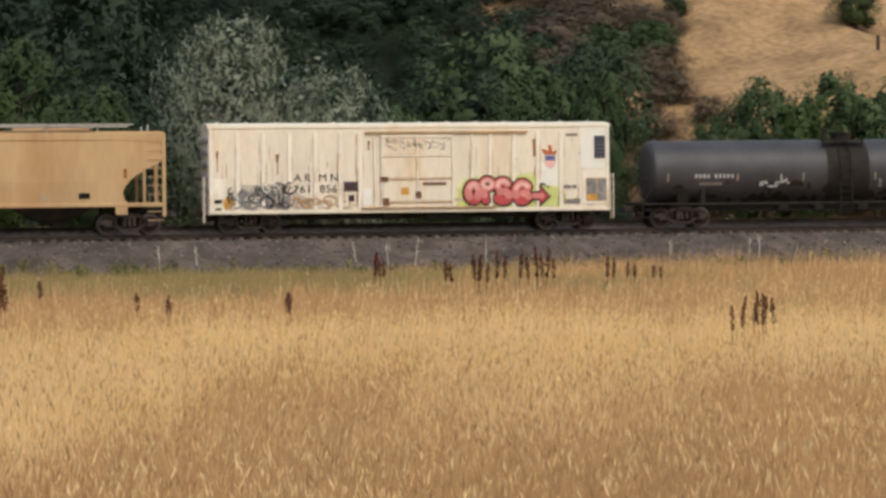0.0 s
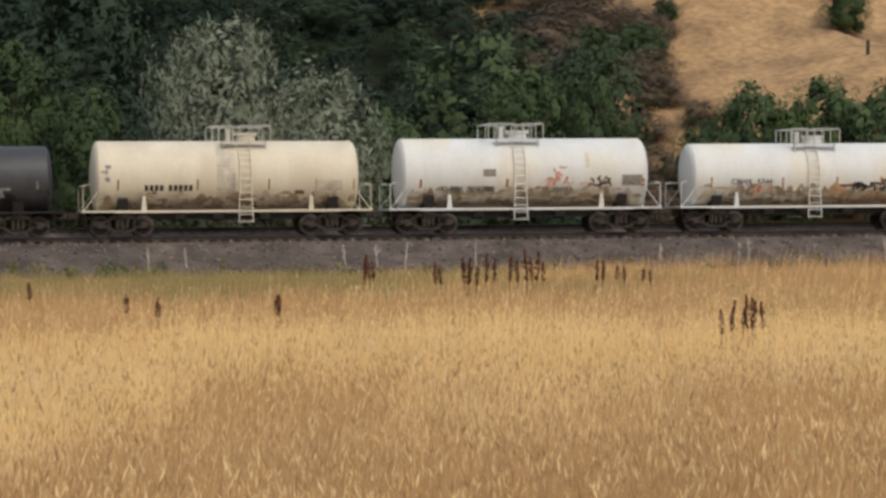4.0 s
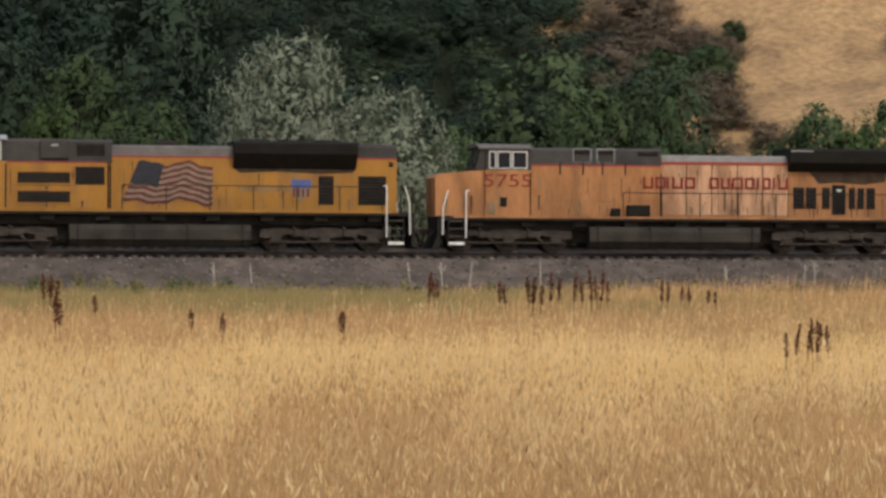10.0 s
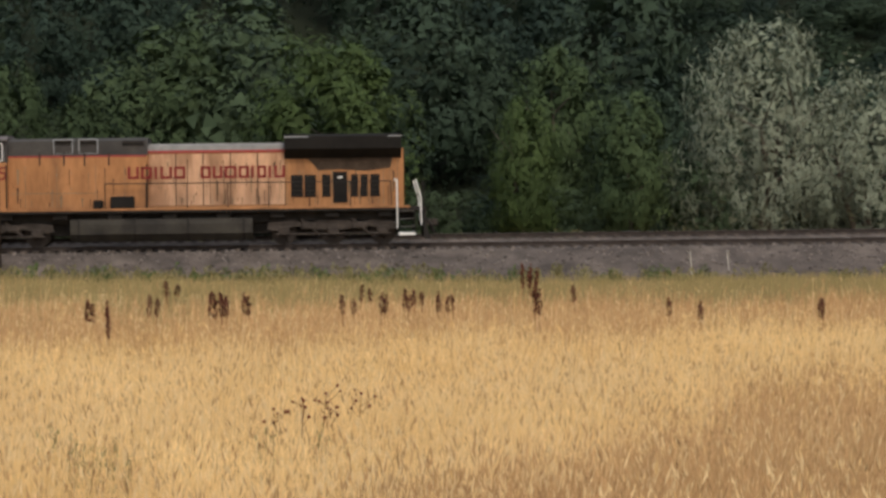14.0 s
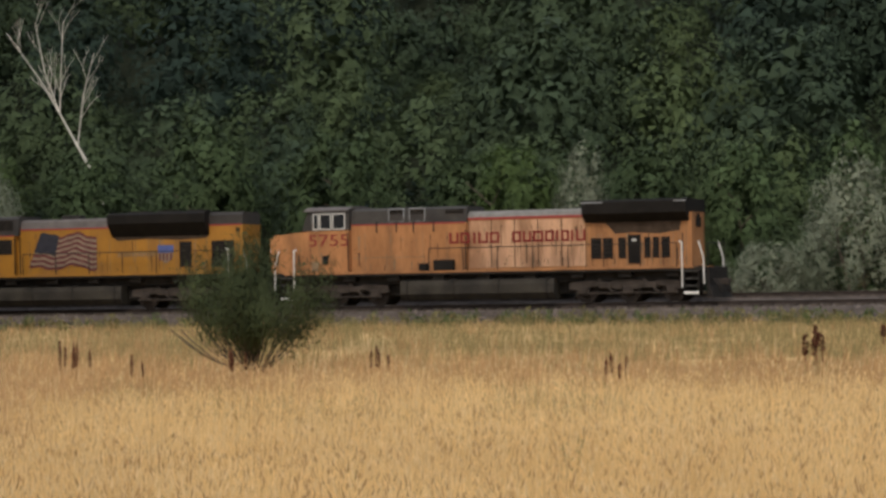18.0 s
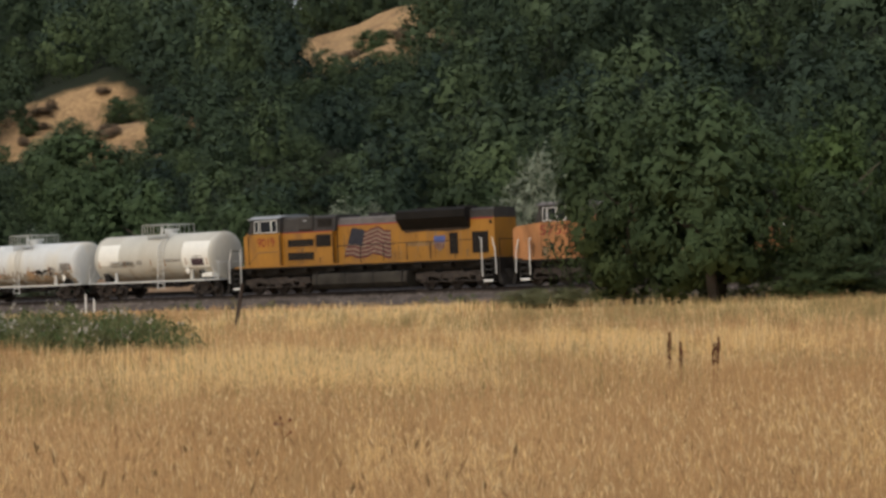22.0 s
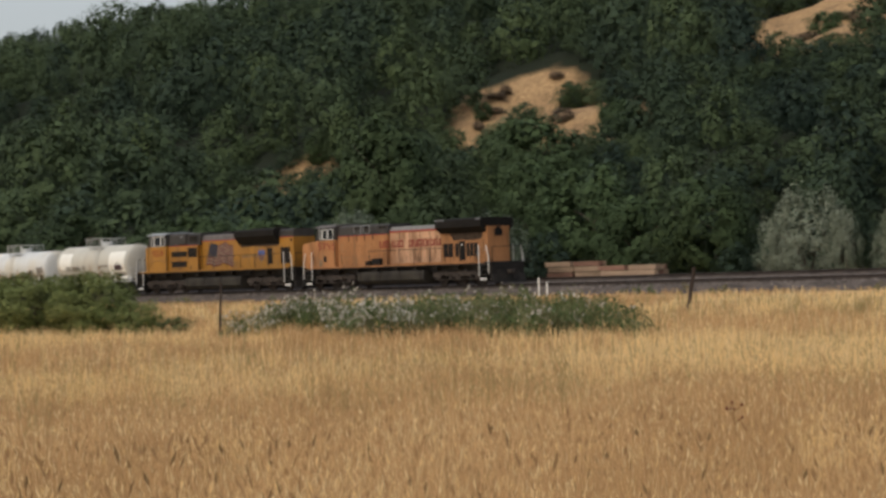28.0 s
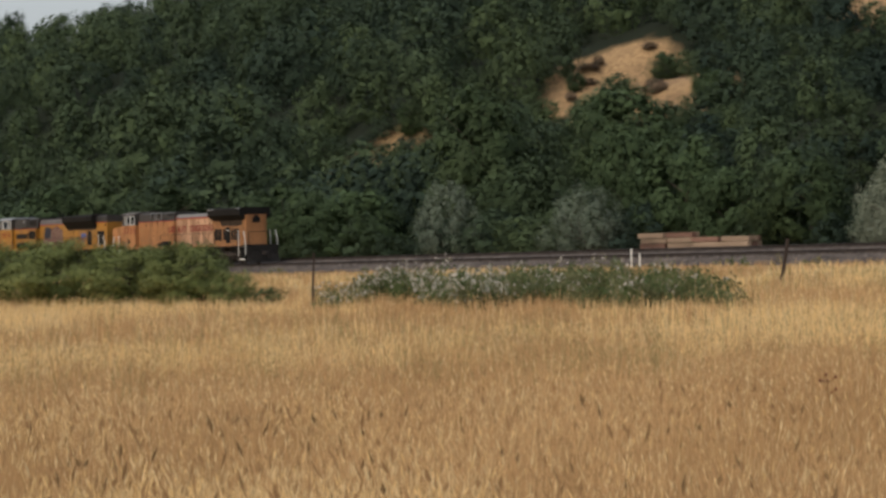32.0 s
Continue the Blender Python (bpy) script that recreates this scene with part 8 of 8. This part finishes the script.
# -- flowering weeds --
def weed_patch():
    r = np.random.RandomState(31)
    V, Q, I, base = [], [], [], 0
    spots = []
    while len(spots) < 1250:
        u, w = r.uniform(0, 1), r.uniform(0, 1)
        if r.uniform(0, 1) > 0.10 + 5.5 * u * (1 - u):
            continue
        a = radians(67.3 + 9.6 * u)
        d = 78 + 22 * u + 34 * w * w + 5 * math.sin(u * 17)
        if waves(np.array([a * 200]), np.array([d]), 6, 9.0)[0] < -0.75:
            continue
        spots.append((-d * math.sin(a), d * math.cos(a), u))
    pos = np.array(spots)
    zs = land_z(pos[:, 0], pos[:, 1])
    for k, (x, y, u) in enumerate(pos):
        tall = r.uniform(0.65, 1.45) * (0.85 + 0.40 * waves(np.array([x]), np.array([y]), 61, 7.0)[0]) * min(1.0, 0.35 + 4 * u * (1 - u))
        c = np.array([(x + r.uniform(-0.25, 0.25), y + r.uniform(-0.25, 0.25), zs[k] + tall * f) for f in (0.35, 0.55, 0.75, 0.9)])
        v, q = leaves_on(r, c, np.full(4, 0.24), 46, 0.085, 0.026, -0.3)
        V.append(v)
        Q.append(q + base)
        I.append(np.full(len(q), 2 if r.uniform() < 0.5 + 0.3 * waves(np.array([x]), np.array([y]), 63, 9.0)[0] else 0))
        base += len(v)
        if r.uniform() < 0.14 + 0.62 * (u > 0.55):
            c = np.array([(x + r.uniform(-0.3, 0.3), y + r.uniform(-0.3, 0.3), zs[k] + tall * r.uniform(0.8, 1.08)) for _ in range(4)])
            v, q = leaves_on(r, c, np.full(4, 0.07), 26, 0.035, 0.03)
            V.append(v)
            Q.append(q + base)
            I.append(np.ones(len(q), int))
            base += len(v)
    me = quick_mesh("flowering_weeds", np.concatenate(V), np.concatenate(Q), [M_WEED, M_FLOWER, M_WEEDPALE], np.concatenate(I))
    return tagged(new("flowering_weeds", me), "patch of green weeds with dull white flower heads", "weeds", kind="stuff")


weed_patch()


def railside_weeds():
    """Green weeds and dry stems along the foot of the embankment."""
    r = np.random.RandomState(37)
    V, Q, I, base = [], [], [], 0
    for k in range(900):
        s = r.uniform(12, 125) if k < 620 else r.uniform(-40, 200)
        n = r.uniform(-12, -4.6) if r.uniform() < 0.7 else r.uniform(9.5, 14)
        if k >= 620 and r.uniform() < 0.5:
            n = r.uniform(9.5, 15)
        x, y, _ = on_line(s, n)
        z = ground_at(x, y)
        tall = r.uniform(0.25, 0.62)
        c = np.array([(x + r.uniform(-0.4, 0.4), y + r.uniform(-0.4, 0.4), z + tall * f) for f in (0.3, 0.6, 0.9)])
        v, q = leaves_on(r, c, np.full(3, 0.2), 46, 0.11, 0.026, -0.5)
        V.append(v)
        Q.append(q + base)
        I.append(np.full(len(q), 0 if r.uniform() < 0.7 else 1))
        base += len(v)
    me = quick_mesh("railside_weeds", np.concatenate(V), np.concatenate(Q), [M_DULLGREEN, M_WEED], np.concatenate(I))
    return tagged(new("railside_weeds", me), "dull green weeds along the foot of the embankment", "weeds", kind="stuff")


railside_weeds()


def dry_stems():
    spots = ((-9.2, 3.9), (-12.4, 4.2), (-13.0, 4.0), (2.0, 4.3), (3.1, 4.4), (4.4, 4.1), (-1.0, 4.4), (11.0, 4.2), (12.6, 4.5), (-19.0, 4.3))
    rnd = random.Random(3)
    for s, n in spots:
        x, y, _ = on_line(s, -n)
        ob = thing("dry_stalk", "thin bleached dry weed stalk beside the ballast", "plant", group="dry stalks by the ballast")
        ob.matrix_basis = Matrix.Translation((x, y, ground_at(x, y)))
        bm = bmesh.new()
        top = Vector((rnd.uniform(-0.15, 0.15), 0, rnd.uniform(0.9, 1.4)))
        limb(bm, (0, 0, 0), top, 0.02, 0.010, 5)
        for k in range(5):
            f = rnd.uniform(0.5, 0.95)
            limb(bm, top * f, top * f + Vector((rnd.uniform(-0.2, 0.2), rnd.uniform(-0.1, 0.1), 0.22)), 0.010, 0.005, 4)
        part("stalk", bm, M_DEADWOOD, ob)


dry_stems()


def utility_pole():
    x, y = -39.0, 97.0
    ob = thing("utility_pole", "tall dark weathered wooden utility pole beside the rails", "utility pole")
    ob.matrix_basis = Matrix.Translation((x, y, ground_at(x, y))) @ Euler((0, radians(-0.6), 0)).to_matrix().to_4x4()
    bm = bmesh.new()
    limb(bm, (0, 0, -0.3), (0, 0, 14.0), 0.225, 0.17, 16)
    part("pole", bm, M_POLE, ob, smooth=True)
    bm = bmesh.new()
    box(bm, -0.06, 0.06, -0.24, -0.21, 1.15, 1.45, 0.01)
    part("pole_tag", bm, M_GALV, ob, "small pale metal tag")
    bm = bmesh.new()
    bar(bm, (0.10, -0.22, 0.2), (0.10, -0.19, 9.0), 0.012)
    part("ground_wire", bm, M_GALV, ob)


utility_pole()


def fence_post(x, y, tall, lean, thick, label):
    ob = thing("fence_post", label, "fence post", group="old fence posts in the field")
    ob.matrix_basis = Matrix.Translation((x, y, ground_at(x, y) - 0.2)) @ Euler((0, 0, radians(66))).to_matrix().to_4x4() @ Euler((0, radians(lean), 0)).to_matrix().to_4x4()
    bm = bmesh.new()
    for k in range(4):
        z = (tall + 0.6) * k / 4
        limb(bm, (0.008 * (k % 2), 0, z), (0.008 * ((k + 1) % 2), 0, z + (tall + 0.6) / 4), thick * (1 - 0.05 * k), thick * (0.95 - 0.05 * k), 8)
    part("post", bm, M_POLE, ob)
    bm = bmesh.new()
    for z in (0.55, 0.8):
        bar(bm, (-thick - 0.01, 0, (tall + 0.6) * z), (thick + 0.01, 0.0, (tall + 0.6) * z), 0.006)
    part("staple", bm, M_GALV, ob)


fence_post(-108.7, 47.35, 1.62, 10, 0.10, "dark leaning wooden fence post in dry grass")
fence_post(-105.55, 24.4, 1.85, 3, 0.055, "thin dark fence stake in dry grass")
fence_post(*on_line(-29.0, 30.2)[:2], 0.36, 2, 0.11, "stout dark fence stub on the dry slope")
fence_post(*on_line(-28.8, 25.0)[:2], 0.68, 0, 0.07, "dark fence post on the dry slope")


def tie_stack():
    """Old ties and planks stacked beside the far track."""
    ax, ay = -161.2, 64.3
    ob = thing("timber_stack", "long low stack of weathered pinkish timber beside the tracks", "timber stack")
    h = math.degrees(float(np.interp(170.5, S_AXIS, S_HEAD))) + 180
    ob.matrix_basis = pose(ax, ay, ground_at(ax, ay), 0, 0, h)
    rnd = random.Random(6)
    for layer in range(8):
        for k in range(4):
            for j in range(3):
                if layer == 7 and k < 2 or rnd.random() < 0.06:
                    continue
                bm = bmesh.new()
                x0 = -5.4 + k * 2.7 + rnd.uniform(-0.2, 0.2)
                y = -0.7 + j * 0.5 + rnd.uniform(-0.05, 0.05)
                box(bm, x0, x0 + 2.6, y, y + 0.42, layer * 0.36, layer * 0.36 + 0.33, 0.02)
                part("timber", bm, M_TIMBER if layer < 5 or rnd.random() < 0.25 else M_TIMBERPALE, ob)


M_TIMBER = mat("old_timber", (0.20, 0.11, 0.078), 0.9, vary=0.3, scale=2, obj=0.3, stretch=(0.2, 1, 1))
M_TIMBERPALE = mat("pale_timber", (0.29, 0.20, 0.135), 0.9, vary=0.25, scale=2, obj=0.25, stretch=(0.2, 1, 1))
tie_stack()


def white_trailer():
    ob = thing("white_trailer", "plain white box trailer parked beyond the trees", "trailer")
    ob.matrix_basis = pose(-67.5, 114.5, ground_at(-67.5, 114.5), 0, 0, 195)
    bm = bmesh.new()
    box(bm, -3.0, 3.0, -1.2, 1.2, 0.9, 3.1, 0.05)
    part("body", bm, M_WHITEPAINT, ob)
    bm = bmesh.new()
    box(bm, -3.0, 3.4, -0.5, 0.5, 0.65, 0.9, 0.02)
    part("chassis", bm, M_BLACK, ob)
    for x in (-1.2, -0.2):
        bm = bmesh.new()
        bar(bm, (x, -1.1, 0.42), (x, 1.1, 0.42), 0.42, 18)
        part("wheel", bm, M_BLACK, ob)


white_trailer()


def marker_post(x, y, tall):
    """A short white post beside the rails."""
    ob = thing("marker_post", "short white painted marker post beside the rails", "post", group="marker posts by the rails")
    ob.matrix_basis = Matrix.Translation((x, y, ground_at(x, y) - 0.1))
    bm = bmesh.new()
    limb(bm, (0, 0, 0), (0.01, 0, tall), 0.06, 0.055, 10)
    part("post", bm, M_WHITEPAINT, ob)
    bm = bmesh.new()
    limb(bm, (0.01, 0, tall), (0.01, 0, tall + 0.05), 0.065, 0.03, 10)
    part("cap", bm, M_GALV, ob)


for s_, n_, tall in ((161.6, -4.6, 1.3), (160.6, -4.8, 1.0)):
    marker_post(*on_line(s_, n_)[:2], tall)


def dried_thistle(x, y, tall, seed):
    """A branched dry stalk with small dark seed heads."""
    ob = thing("dried_thistle", "branched dry thistle with dark round seed heads", "plant", group="dried thistles in the grass")
    ob.matrix_basis = Matrix.Translation((x, y, ground_at(x, y)))
    rnd = random.Random(seed)
    bm = bmesh.new()
    top = Vector((rnd.uniform(-0.1, 0.1), rnd.uniform(-0.1, 0.1), tall))
    limb(bm, (0, 0, 0), top, 0.006, 0.004, 5)
    tips = [top]
    for k in range(6):
        f = rnd.uniform(0.6, 0.95)
        q = top * f + Vector((rnd.uniform(-0.14, 0.14), rnd.uniform(-0.1, 0.1), rnd.uniform(0.04, 0.14)))
        limb(bm, top * f, q, 0.004, 0.003, 4)
        tips.append(q)
    part("stalk", bm, M_GRASS_BROWN, ob)
    for q in tips:
        bm = bmesh.new()
        bmesh.ops.create_icosphere(bm, subdivisions=1, radius=rnd.uniform(0.014, 0.022), matrix=Matrix.Translation(q))
        part("seed_head", bm, M_DOCK, ob)


def green_weed(x, y, tall, seed):
    """An upright leafy weed, still green among the dry grass."""
    ob = thing("green_weed", "upright grey-green leafy weed among dry grass", "plant", group="green weeds in the grass")
    ob.matrix_basis = Matrix.Translation((x, y, ground_at(x, y)))
    rnd, r = random.Random(seed), np.random.RandomState(seed)
    for k in range(4):
        bm = bmesh.new()
        foot = Vector((rnd.uniform(-0.06, 0.06), rnd.uniform(-0.06, 0.06), 0))
        top = foot + Vector((rnd.uniform(-0.12, 0.12), rnd.uniform(-0.12, 0.12), tall * rnd.uniform(0.75, 1.1)))
        limb(bm, foot, top, 0.006, 0.003, 5)
        part("stem", bm, M_DULLGREEN, ob)
        cen = np.array([tuple(foot + (top - foot) * f) for f in np.linspace(0.3, 1.0, 8)])
        v, q = leaves_on(r, cen, np.full(8, 0.03), 24, 0.024, 0.007, -0.8)
        new("leafage", quick_mesh("leafage", v, q, [M_WEEDDRY])).parent = ob


THISTLES = ((-6.25, 22.4), (-6.19, 22.75), (-6.03, 22.88), (-5.92, 23.19), (-5.84, 23.51), (-25.72, 11.78))
WEEDS = ((-8.13, 21.31), (-7.11, 19.21), (-6.82, 18.81), (-6.91, 19.46), (-6.42, 18.45), (-5.79, 20.34), (-5.78, 21.88), (-7.56, 18.27), (-16.54, 21.3))
for k, (x, y) in enumerate(THISTLES):
    dried_thistle(x, y, 0.62 + 0.05 * (k % 3), 700 + k)
for k, (x, y) in enumerate(WEEDS):
    green_weed(x, y, 0.50 + 0.06 * (k % 3), 720 + k)

# ---- the train rolls along the line ----
TRAIN_T = (0, 1, 2, 3, 4.5, 6, 7, 8, 9, 10, 11, 12, 13, 15, 17.5, 19, 21, 23, 26, 29, 31, 32)
TRAIN_S = (-120.74, -110.40, -100.10, -89.80, -74.28, -58.84, -48.46, -38.10, -27.82, -17.46, -7.14, 3.26, 13.78, 34.97, 61.64, 77.66, 98.68, 119.49, 150.31, 181.04, 201.54, 211.96)
_slope = np.gradient(np.array(TRAIN_S), np.array(TRAIN_T, float))


def train_s(t):
    """Where the train stands on the line at t seconds: a smooth curve through the known places."""
    k = min(max(int(np.searchsorted(TRAIN_T, t, "right")) - 1, 0), len(TRAIN_T) - 2)
    h = TRAIN_T[k + 1] - TRAIN_T[k]
    u = (t - TRAIN_T[k]) / h
    a, b, c, d = TRAIN_S[k], TRAIN_S[k + 1], _slope[k] * h, _slope[k + 1] * h
    return a * (2 * u ** 3 - 3 * u ** 2 + 1) + c * (u ** 3 - 2 * u ** 2 + u) + b * (3 * u ** 2 - 2 * u ** 3) + d * (u ** 3 - u ** 2)


def car_pose(s, reach):
    a, b = Vector(on_line(s - reach)), Vector(on_line(s + reach))
    d = b - a
    m = (a + b) / 2
    return pose(m.x, m.y, 0, 0, 0, math.degrees(math.atan2(d.y, d.x)))


def motions():
    for car, ahead, reach in CARS:
        walk(car, [(t, car_pose(train_s(t) + ahead, reach)) for t in np.arange(0, 32.01, 0.5)])
    step = 2 / FPS
    for ob, car, r in WHEELS:
        x, y, z = ob.location
        rows = [(t, pose(x, y, z, 0, math.degrees(train_s(min(t, 32.0)) / r) % 360, 0)) for t in np.arange(0, 32 + step, step)]
        walk(ob, rows)


motions()
